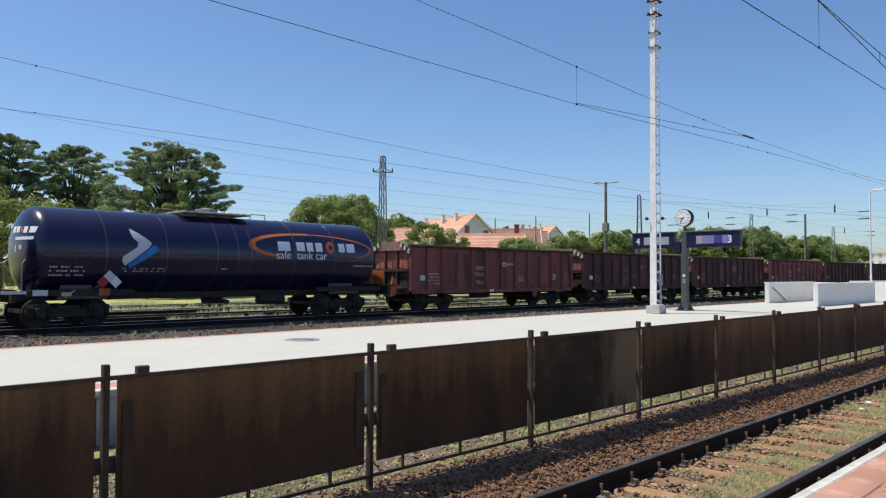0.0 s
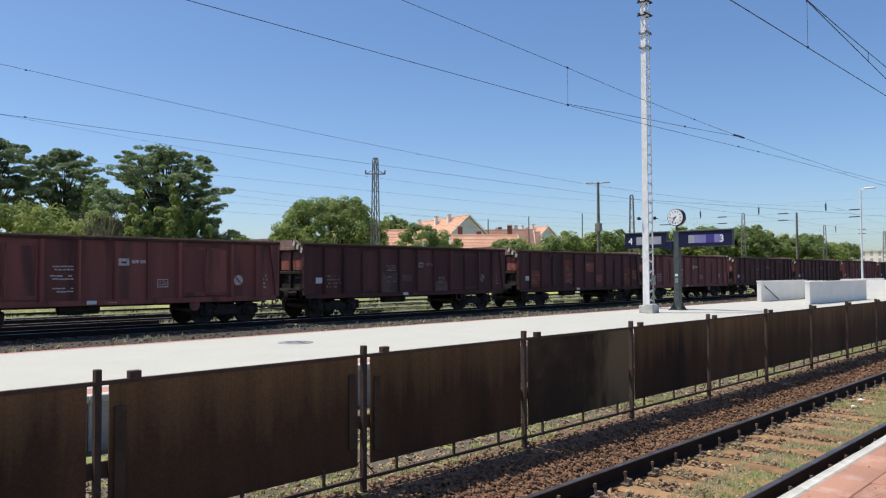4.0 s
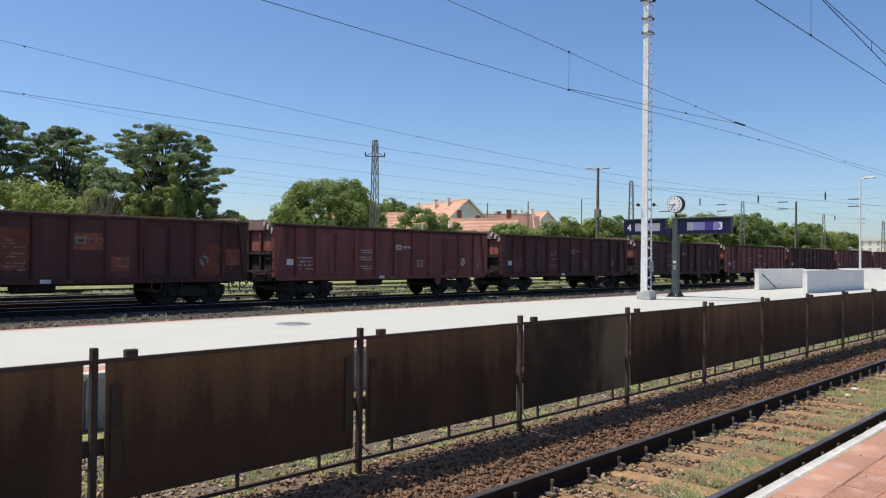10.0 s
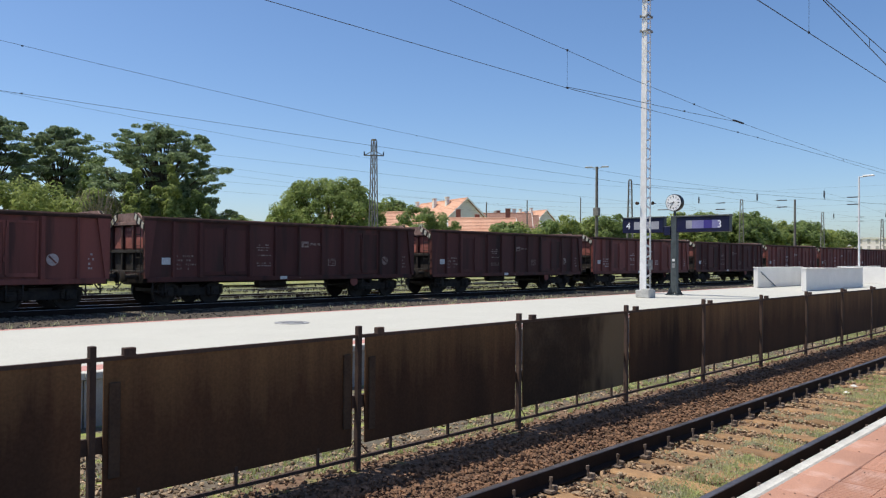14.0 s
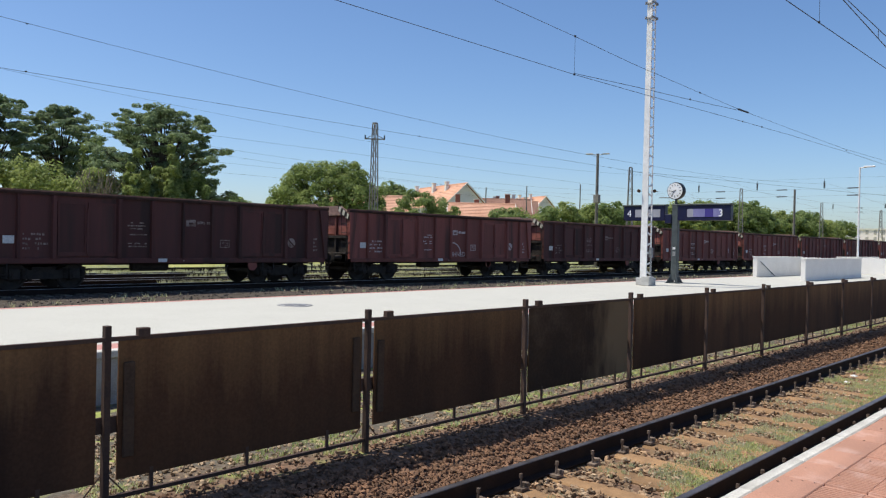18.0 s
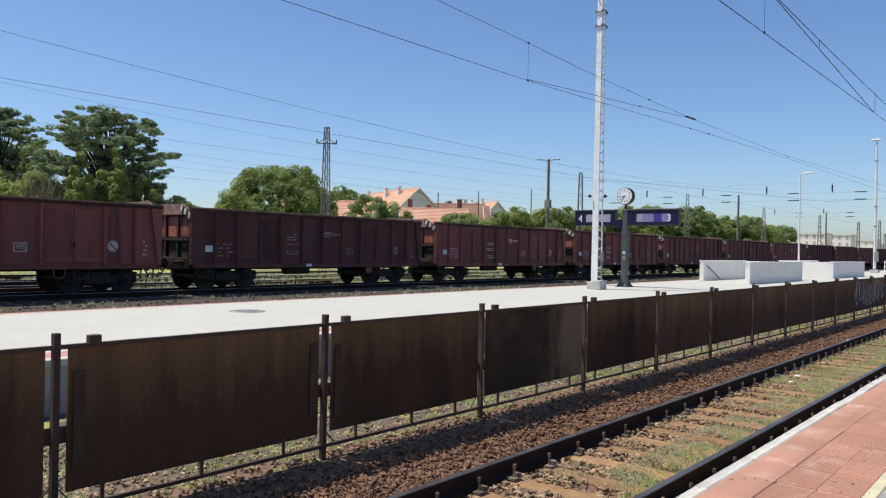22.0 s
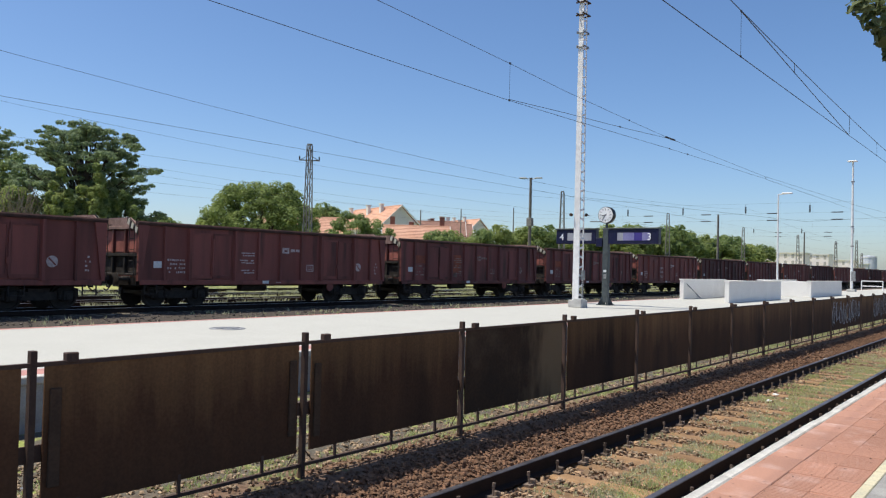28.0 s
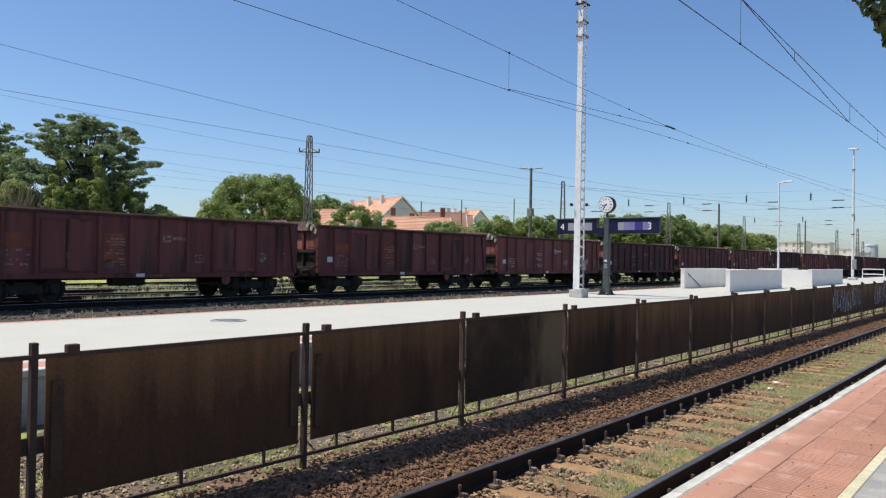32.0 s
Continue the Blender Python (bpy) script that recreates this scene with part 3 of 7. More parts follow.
def ground_material():
    m = bpy.data.materials.new("gravel and dry grass")
    m.use_nodes = True
    nd, lk = m.node_tree.nodes, m.node_tree.links
    b = nd["Principled BSDF"]
    b.inputs["Roughness"].default_value, b.inputs["Specular IOR Level"].default_value = 0.95, 0.1
    co = nd.new("ShaderNodeTexCoord")
    sep = nd.new("ShaderNodeSeparateXYZ")
    lk.new(co.outputs["Object"], sep.inputs[0])
    noises = []
    for s, d in ((0.35, 6), (3.0, 5), (22.0, 3)):
        n = nd.new("ShaderNodeTexNoise")
        n.inputs["Scale"].default_value, n.inputs["Detail"].default_value = s, d
        lk.new(co.outputs["Object"], n.inputs["Vector"])
        noises.append(n.outputs[0])
    vor = nd.new("ShaderNodeTexVoronoi")
    vor.inputs["Scale"].default_value = 17.0
    lk.new(co.outputs["Object"], vor.inputs["Vector"])

    def mix(a, c, fac):
        x = nd.new("ShaderNodeMix")
        x.data_type = "RGBA"
        for socket, value in ((x.inputs[6], a), (x.inputs[7], c)):
            if isinstance(value, tuple):
                socket.default_value = (*value, 1)
            else:
                lk.new(value, socket)
        lk.new(fac, x.inputs[0])
        return x.outputs[2]

    def ramp(src, lo, hi):
        r = nd.new("ShaderNodeMapRange")
        r.inputs[1].default_value, r.inputs[2].default_value = lo, hi
        lk.new(src, r.inputs[0])
        return r.outputs[0]

    brown = mix((0.11, 0.072, 0.050), (0.24, 0.155, 0.105), vor.outputs["Distance"])
    grey = mix((0.048, 0.041, 0.035), (0.115, 0.098, 0.082), noises[2])
    dry = mix((0.46, 0.42, 0.18), (0.29, 0.33, 0.095), ramp(noises[1], 0.35, 0.65))
    # a wavering border between the strips
    wob = nd.new("ShaderNodeMath")
    wob.operation, wob.inputs[1].default_value = "MULTIPLY_ADD", 1.6
    lk.new(noises[1], wob.inputs[0]), lk.new(sep.outputs["Y"], wob.inputs[2])
    pale = mix((0.068, 0.060, 0.047), (0.18, 0.160, 0.126), noises[2])
    near = mix(brown, mix(pale, dry, ramp(noises[1], 0.54, 0.68)), ramp(wob.outputs[0], 6.45, 6.95))
    middle = mix(near, grey, ramp(wob.outputs[0], 15.0, 16.0))
    # dark ballast under the sidings at one end of the yard, grass close behind the train at the other
    shift = nd.new("ShaderNodeMapRange")
    for k, value in ((1, 18.0), (2, 27.0), (3, 0.0), (4, 6.4)):
        shift.inputs[k].default_value = value
    lk.new(sep.outputs["X"], shift.inputs[0])
    reach = nd.new("ShaderNodeMath")
    lk.new(wob.outputs[0], reach.inputs[0]), lk.new(shift.outputs[0], reach.inputs[1])
    far = mix(middle, mix(dry, grey, ramp(noises[0], 0.60, 0.70)), ramp(reach.outputs[0], 35.6, 36.3))
    lk.new(far, b.inputs["Base Color"])
    bp = nd.new("ShaderNodeBump")
    bp.inputs["Strength"].default_value, bp.inputs["Distance"].default_value = 0.8, 0.03
    lk.new(vor.outputs["Distance"], bp.inputs["Height"]), lk.new(bp.outputs[0], b.inputs["Normal"])
    return m


def ground_height(y):
    return float(np.interp(y, (-300, 2.2, 3.6, 4.5, 4.95, 5.3, 5.6, 6.6, 9.5, 17, 20, 25, 29, 60, 300), (-0.3, -0.3, -0.235, -0.215, -0.13, 0.0, 0.045, 0.02, -0.06, -0.02, 0.02, 0.09, 0.09, 0.1, 0.2)))


def build_ground():
    xs = np.concatenate([np.linspace(-300, -10, 6), np.linspace(-4, 60, 33), np.linspace(75, 1500, 12)])
    ys = np.concatenate([[-300, -60, -8, 1.5], np.linspace(2.2, 10, 27), np.linspace(11, 30, 20), np.linspace(34, 100, 12), [150, 300, 700, 1500]])
    verts = np.array([(x, y, ground_height(y) + 0.02 * noise.noise(Vector((x * 0.9, y * 0.9, 0)))) for x in xs for y in ys])
    n = len(ys)
    faces = np.array([(i * n + j, (i + 1) * n + j, (i + 1) * n + j + 1, i * n + j + 1) for i in range(len(xs) - 1) for j in range(n - 1)])
    ob = new("ground", raw_mesh("ground", verts, faces, ground_material(), True))
    tagged(ob, "rust-brown gravel and dry grass between the tracks", "ground", kind="structure")


build_ground()

RAIL_PROFILE = [(-0.07, -0.172), (0.07, -0.172), (0.07, -0.160), (0.012, -0.140), (0.009, -0.05), (0.034, -0.040), (0.035, -0.010), (-0.035, -0.010), (-0.034, -0.040), (-0.009, -0.05), (-0.012, -0.140), (-0.07, -0.160)]
HEAD_PROFILE = [(-0.035, -0.0098), (0.035, -0.0098), (0.033, -0.003), (0.022, 0.0), (-0.022, 0.0), (-0.033, -0.003)]


def railway_track(centre, top, x0, x1, label, first, count, bolts, gauge=1.505, wood="sleeper_grey"):
    """A track: two rails with worn heads, sleepers, bolts on the near sides of the rails."""
    t = thing("railway_track", label, "railway track", pose(0, centre, top))
    for s in (gauge / 2, -gauge / 2):
        r = part("rail", Shape().prism([(s + u, w) for u, w in RAIL_PROFILE], x0, x1), MAT["rail"], t)
        part("rail_head", Shape().prism([(s + u, w) for u, w in HEAD_PROFILE], x0, x1), MAT["rail_head" if wood == "sleeper" else "rail_head_far"], r, "polished rail head")
    sleeper_me = Shape().box(-0.125, 0.125, -1.3, 1.3, -0.36, -0.188, 0.018).mesh("sleeper", MAT[wood])
    bolt_shape = Shape().box(-0.055, 0.055, -0.05, 0.05, -0.19, -0.165).rod((0, 0, -0.17), (0, 0, -0.040), 0.012, n=6).rod((0, 0, -0.08), (0, 0, -0.042), 0.018, n=6).box(0.035, 0.07, -0.05, 0.03, -0.17, -0.125, 0.008)
    bolt_me = bolt_shape.mesh("bolt", MAT["bolt"])
    rnd = random.Random(3)
    for i in range(count):
        x = first + 0.6 * i
        link("sleeper", sleeper_me, t, at=pose(x + rnd.uniform(-0.02, 0.02), rnd.uniform(-0.04, 0.04), rnd.uniform(-0.012, 0.006), 0, 0, rnd.uniform(-1.2, 1.2)))
        if i < bolts:
            for s in (gauge / 2, -gauge / 2):
                link("bolt", bolt_me, t, at=pose(x + rnd.uniform(-0.02, 0.02), s - 0.12, rnd.uniform(-0.008, 0.008), rnd.uniform(-4, 4), rnd.uniform(-4, 4), 0))
    return t


railway_track((RAIL_1 + RAIL_2) / 2, 0.0, -20, 500, "rusty railway track on brown sleepers beside the platform", 7.444 - 0.6 * 26, 148, 113, wood="sleeper")
railway_track(7.95, 0.0, -20, 400, "railway track behind the rusted fence", 0.0, 40, 0)
railway_track(17.95, 0.05, -20, 400, "empty railway track beside the island platform", 0.0, 30, 0)
railway_track(TRAIN_Y, TRAIN_Z, -60, 700, "railway track under the freight train", 4.0, 90, 0)
for far_y in (31.05, 35.8, 41.0):
    railway_track(far_y, TRAIN_Z, -60, 700, "rusty siding track in dry grass", 6.0, 60, 0)


# ---- near platform ----
def near_platform():
    p = thing("platform_near", "near platform with red pavers, white edge and yellow line", "platform", pose(0, 0, 0), kind="structure")
    part("platform_body", Shape().box(-30, 260, -9, 2.0, -0.5, 0.435), MAT["platform_wall"], p, "concrete platform body")
    part("grey_paving", Shape().box(-30, 260, -9, 1.045, 0.435, 0.497), MAT["grey_paving"], p, "grey paving")
    edge_me = Shape().box(0.004, 0.996, 1.932, 2.03, 0.30, 0.502, 0.012).mesh("edge_stone", MAT["white_edge"])
    yellow_me = Shape().box(0.003, 0.497, 1.05, 1.128, 0.40, 0.500, 0.006).mesh("yellow_stone", MAT["yellow_line"])
    plain_me = Shape().box(0.003, 0.497, -0.1375, 0.1375, 0.40, 0.498, 0.006).mesh("paver", MAT["red_paver"])
    prof, k = [(0.003, 0.40), (0.497, 0.40), (0.497, 0.484)], 12
    for i in range(k - 1, -1, -1):
        a = 0.012 + i * 0.0395
        prof += [(a + 0.033, 0.484), (a + 0.028, 0.497), (a + 0.011, 0.497), (a + 0.006, 0.484)]
    prof += [(0.003, 0.484)]
    ribbed_me = Shape().prism(prof, -0.1275, 0.1275, "y").mesh("ribbed_paver", MAT["red_paver"])
    rnd = random.Random(8)
    for i in range(56):
        link("edge_stone", edge_me, p, at=pose(-8.0 + i, rnd.uniform(-0.006, 0.006), rnd.uniform(-0.003, 0.003)))
    for i in range(104):
        x = -8.0 + 0.5 * i
        link("yellow_stone", yellow_me, p, at=pose(x, 0, 0))
        for y, me, name in ((1.791, plain_me, "paver"), (1.522, ribbed_me, "ribbed_paver"), (1.262, ribbed_me, "ribbed_paver")):
            link(name, me, p, at=pose(x + rnd.uniform(-0.002, 0.002), y, rnd.uniform(-0.004, 0.003), rnd.uniform(-0.25, 0.25), rnd.uniform(-0.2, 0.2), 0))
    part("far_edge", Shape().box(48.0, 260, 1.932, 2.03, 0.30, 0.502), MAT["white_edge"], p)
    far = Shape()
    for y in (1.780, 1.522, 1.262):
        for i in range(120):
            far.box(44.0 + i * 1.5, 45.494 + i * 1.5, y - 0.124, y + 0.124, 0.42, 0.498)
    tagged(part("far_pavers", far, MAT["red_paver"], p), kind="stuff")
    part("far_yellow_line", Shape().box(44.0, 260, 1.05, 1.128, 0.42, 0.500), MAT["yellow_line"], p)
    part("hidden_pavers", Shape().box(-30, -8.0, 1.05, 2.035, 0.42, 0.499), MAT["red_paver"], p)


near_platform()


# ---- island platform ----
def island_platform():
    p = thing("platform_island", "pale concrete island platform with faded red edge strips", "platform", pose(0, 0, 0), kind="structure")
    part("platform_deck", Shape().box(-60, 320, EDGE_A + 0.6, EDGE_B - 0.30, -0.2, DECK), MAT["pale_concrete"], p, "pale concrete deck")
    wall_me = Shape().box(0.008, 1.992, EDGE_A + 0.02, EDGE_A + 0.2, -0.3, DECK - 0.09, 0.01).mesh("wall_block", MAT["platform_wall"])
    cope_me = Shape().box(0.006, 1.994, EDGE_A - 0.03, EDGE_A + 0.14, DECK - 0.09, DECK + 0.003, 0.01).mesh("coping_stone", MAT["white_edge"])
    for i in range(40):
        link("wall_block", wall_me, p, at=pose(-4 + 2 * i, 0, 0))
        link("coping_stone", cope_me, p, at=pose(-4 + 2 * i, 0, 0))
    part("far_wall", Shape().box(76, 320, EDGE_A, EDGE_A + 0.14, -0.3, DECK + 0.003), MAT["platform_wall"], p)
    part("red_strip", Shape().box(-60, 320, EDGE_A + 0.14, EDGE_A + 0.6, -0.2, DECK + 0.002), MAT["red_strip"], p, "faded red paving strip")
    part("red_strip", Shape().box(-60, 320, EDGE_B - 0.30, EDGE_B - 0.10, -0.2, DECK + 0.002), MAT["red_strip"], p, "faded red paving strip")
    # the kerb's black stands for the shadow line along this edge
    part("edge_kerb", Shape().box(-60, 320, EDGE_B - 0.10, EDGE_B, -0.2, DECK - 0.01), MAT["black"], p, "edge kerb painted black for its shadow line")


island_platform()


def manhole():
    t = thing("manhole_cover", "round grey iron manhole cover in the platform", "manhole cover", pose(10.1, 13.8, DECK))
    part("frame_ring", Shape().lathe([(0.002, 0.30), (0.014, 0.30), (0.014, 0.37), (0.002, 0.38)], 32, "z"), MAT["galv"], t, smooth=True)
    lid = Shape().lathe([(0.002, 0.29), (0.010, 0.295), (0.010, 0.10), (0.010, 0.02)], 32, "z")
    for i in range(-4, 5):
        for j in range(-4, 5):
            if math.hypot(i, j) * 0.06 < 0.25:
                lid.box(i * 0.06 - 0.018, i * 0.06 + 0.018, j * 0.06 - 0.018, j * 0.06 + 0.018, 0.009, 0.015)
    part("lid", lid, MAT["tank_top"], t)


manhole()


def stair_parapets():
    def enclosure(x0, x1, far0, end, label):
        t = thing("stair_parapet", label, "parapet", pose(x0, 12.25, DECK), "subway stair parapets")
        L = x1 - x0
        part("side_wall", Shape().box(0, L, 0, 0.22, 0, 1.03, 0.012), MAT["white_wall"], t)
        part("side_wall", Shape().box(far0 - x0, L, 3.15, 3.37, 0, 1.03, 0.012), MAT["white_wall"], t)
        for y0, y1, a in ((-0.03, 0.25, -0.03), (3.12, 3.40, far0 - x0 - 0.03)):
            part("coping", Shape().box(a, L + 0.03, y0, y1, 1.03, 1.075, 0.008), MAT["white_wall"], t)
        e = 0.0 if end == "near" else L - 0.22
        part("end_wall", Shape().box(e, e + 0.22, 0.222, 3.148, 0, 1.028, 0.01), MAT["white_wall"], t)
        return t, L

    t, L = enclosure(38.03, 47.2, 40.4, "far", "white plastered parapet round the subway stairs")
    r = Shape()
    r.rod((2.6, 3.06, 0.82), (4.6, 3.06, 0.05), 0.022, n=8)
    part("handrail", r, MAT["dark_green_steel"], t, "thin dark sloping handrail", smooth=True)
    b = Shape()
    for k in (0.15, 0.85):
        b.rod((2.6 + 2.0 * k, 3.06, 0.82 - 0.77 * k), (2.6 + 2.0 * k, 3.15, 0.80 - 0.77 * k), 0.012, n=6)
    part("bracket", b, MAT["dark_green_steel"], t)
    enclosure(54.4, 63.8, 54.4, "near", "white plastered parapet with a closed sunlit end")


stair_parapets()


# ---- mast, clock and sign, lamps ----
def lattice_mast():
    x, y = 26.52, 14.28
    t = thing("catenary_mast", "tall white steel mast on a concrete footing", "mast", pose(x, y, DECK))
    part("footing", Shape().box(-0.26, 0.30, -0.27, 0.27, 0, 0.28, 0.02), MAT["concrete_block"], t, "pale concrete footing")
    part("footing_block", Shape().box(-0.40, -0.02, -0.36, -0.02, 0, 0.34, 0.02), MAT["concrete_block"], t)
    H = 14.5

    def depth(z):
        return 0.20 - 0.0045 * z

    def half(z):
        return 0.13 - 0.0028 * z

    s = Shape()
    ring = [(0.0, -1), (0.0, 1), (0.055, 1), (0.055, 0.88), (0.016, 0.88), (0.016, -0.88), (0.055, -0.88), (0.055, -1)]
    lo = [(u - depth(0), half(0) * v, 0.28) for u, v in ring]
    hi = [(u - depth(H), half(H) * v, H) for u, v in ring]
    s.add(lo + hi, [(0, 1, 2, 3, 4, 5, 6, 7), (8, 9, 10, 11, 12, 13, 14, 15)] + [(i, (i + 1) % 8, 8 + (i + 1) % 8, 8 + i) for i in range(8)])
    part("channel", s, MAT["white_steel"], t, "broad white painted channel")
    for o in (-1, 1):
        s = Shape()
        ring = [(0.0, 1), (-0.06, 1), (-0.06, 0.9), (-0.014, 0.9), (-0.014, 0.55), (0.0, 0.55)]
        s.add([(depth(z) + u, o * half(z) * v, z) for z in (0.28, H) for u, v in ring], [(0, 1, 2, 3, 4, 5), (6, 7, 8, 9, 10, 11)] + [(i, (i + 1) % 6, 6 + (i + 1) % 6, 6 + i) for i in range(6)])
        part("angle", s, MAT["white_steel"], t, "narrow white painted angle")
    for i in range(38):
        z = 0.46 + i * 0.365
        d = depth(z) - 0.01
        lift = 0.05 if i % 2 else -0.05
        for o in (-1, 1):
            y0 = o * (half(z) + 0.004)
            part("lacing_bar", Shape().bar((-d, y0, z - lift), (d, y0, z + lift), 0.008, 0.075), MAT["white_steel"], t)
    for z, reach in ((10.0, 0.17), (10.55, 0.17), (11.25, 0.22), (11.75, 0.22)):
        s = Shape()
        for o in (-1, 1):
            s.bar((o * 0.18, -reach, z), (o * 0.18, reach, z), 0.045, 0.045)
            s.bar((-reach - 0.06, o * 0.13, z + 0.05), (reach + 0.06, o * 0.13, z + 0.05), 0.045, 0.045)
        part("clamp", s, MAT["strap"] if reach > 0.2 else MAT["galv"], t, "dark clamp bars bolted round the mast")
    part("switch_box", Shape().box(-0.08, 0.12, -0.24, -0.14, 1.05, 1.42, 0.015), MAT["galv"], t, "grey switch box")
    part("cable_pipe", Shape().rod((0.02, -0.19, 0.27), (0.02, -0.19, 1.06), 0.022, n=8), MAT["galv"], t)
    for s, fx, fy in ((1, -0.20, 0.18), (-1, 0.08, -0.24)):
        f = part("floodlight", Shape().lathe([(0.0, 0.03), (0.03, 0.055), (0.10, 0.06), (0.12, 0.05), (0.12, 0.02)], 16, "x"), MAT["strap"], t, "small round floodlight",
                 at=pose(fx, fy, 3.52, 0, -15, 180 - s * 35), smooth=True)
        part("bracket", Shape().rod((0.02, 0, 0), (0.02, -s * 0.13, 0), 0.018, n=6), MAT["galv"], f)


lattice_mast()


def clock_and_sign():
    x, y = 29.33, 14.5
    t = thing("platform_sign", "dark platform sign numbered 4 and 3 on a column", "sign", pose(x, y, DECK))
    col = Shape().box(-0.10, 0.10, -0.13, 0.13, 0.10, 3.2, 0.02)
    part("column", col, MAT["dark_green_steel"], t, "grey-green steel column")
    for a in (45, 135, 225, 315):
        part("foot_fin", Shape().prism([(0.08, 0.0), (0.36, 0.0), (0.34, 0.03), (0.14, 0.36), (0.08, 0.36)], -0.015, 0.015, "y"), MAT["dark_green_steel"], t, at=pose(0, 0, 0, 0, 0, a))
    part("base_plate", Shape().box(-0.28, 0.28, -0.28, 0.28, 0, 0.03), MAT["dark_green_steel"], t)
    part("notice", Shape().box(-0.107, -0.10, -0.06, 0.06, 1.36, 1.46), MAT["placard"], t, "small white notice")
    part("notice", Shape().box(-0.107, -0.10, -0.06, 0.06, 1.10, 1.28), MAT["galv"], t)
    part("junction_box", Shape().box(-0.14, 0.14, 0.13, 0.42, 2.42, 2.78, 0.01), MAT["sign_blue"], t)
    for y0, y1, digit, dy, cells in ((-2.30, -0.135, "3", -2.08, ((-1.95, -0.55),)), (0.42, 2.30, "4", 2.18, ((0.62, 1.75),))):
        z0 = 2.53
        h = part("sign_box", Shape().box(-0.14, 0.14, y0, y1, z0, z0 + 0.60, 0.02), MAT["sign_blue"], t, "dark blue sign housing")
        part("top_lip", Shape().box(-0.18, 0.18, y0 - 0.03, y1 + 0.03, z0 + 0.602, z0 + 0.66, 0.01), MAT["dark_green_steel"], h)
        a, b = cells[0]
        if digit == "3":
            for k, (c0, c1, m) in enumerate(((-0.80, -0.55, "display_grey"), (-1.28, -0.80, "display"), (-1.62, -1.28, "sign_violet"), (-1.95, -1.62, "display"))):
                part("display", Shape().box(-0.148, -0.138, c0, c1, z0 + 0.14, z0 + 0.46), MAT[m], h, "violet display panel")
        else:
            part("display", Shape().box(-0.148, -0.138, a, b, z0 + 0.14, z0 + 0.46), MAT["display_grey"], h, "grey display panel")
            part("digit_panel", Shape().box(-0.146, -0.138, 1.80, 2.20, z0 + 0.12, z0 + 0.48), MAT["sign_blue"], h)
        letters("digit", digit, 0.40, MAT["tank_white"], h, pose(-0.150, dy + (0.26 if digit == "3" else -0.06), z0 + 0.16, 0, 0, -90), "white platform digit")
    # the clock on a short stem
    k = thing("station_clock", "round white station clock with a black rim", "clock", pose(x, y, DECK + 3.2))
    part("stem", Shape().rod((0, 0, 0), (0, 0, 0.20), 0.05, n=12), MAT["dark_green_steel"], k, smooth=True)
    part("casing", Shape().lathe([(-0.13, 0.315), (-0.14, 0.335), (-0.10, 0.348), (0.10, 0.348), (0.14, 0.335), (0.13, 0.315)], 40, "x"), MAT["clock_black"], k, "black clock casing", at=pose(0, 0, 0.53), smooth=True)
    for s in (-1, 1):
        d = part("dial", Shape().lathe([(s * 0.128, 0.322), (s * 0.138, 0.322), (s * 0.138, 0.05)], 40, "x"), MAT["clock_face"], k, "white dial", at=pose(0, 0, 0.53))
        for i in range(12):
            a = radians(30 * i)
            r0 = 0.215 if i % 3 else 0.19
            part("hour_mark", Shape().bar((s * 0.140, math.sin(a) * r0, math.cos(a) * r0), (s * 0.140, math.sin(a) * 0.268, math.cos(a) * 0.268), 0.005, 0.028), MAT["clock_black"], d)
        for ang, ln, w in ((258, 0.165, 0.026), (216, 0.245, 0.02)):
            a = radians(ang) * s
            part("pointer", Shape().bar((s * 0.146, -math.sin(a) * 0.05, -math.cos(a) * 0.05), (s * 0.146, math.sin(a) * ln, math.cos(a) * ln), 0.006, w), MAT["clock_black"], d, "black clock pointer")
    part("side_arm", Shape().rod((0, 0.05, 0.26), (0, 0.75, 0.27), 0.02, n=6), MAT["dark_green_steel"], k)


MAT["sign_violet"] = material("deep violet display glass", (0.065, 0.05, 0.24), 0.25, second=(0.055, 0.04, 0.2), scale=2, bump=0.0)
clock_and_sign()


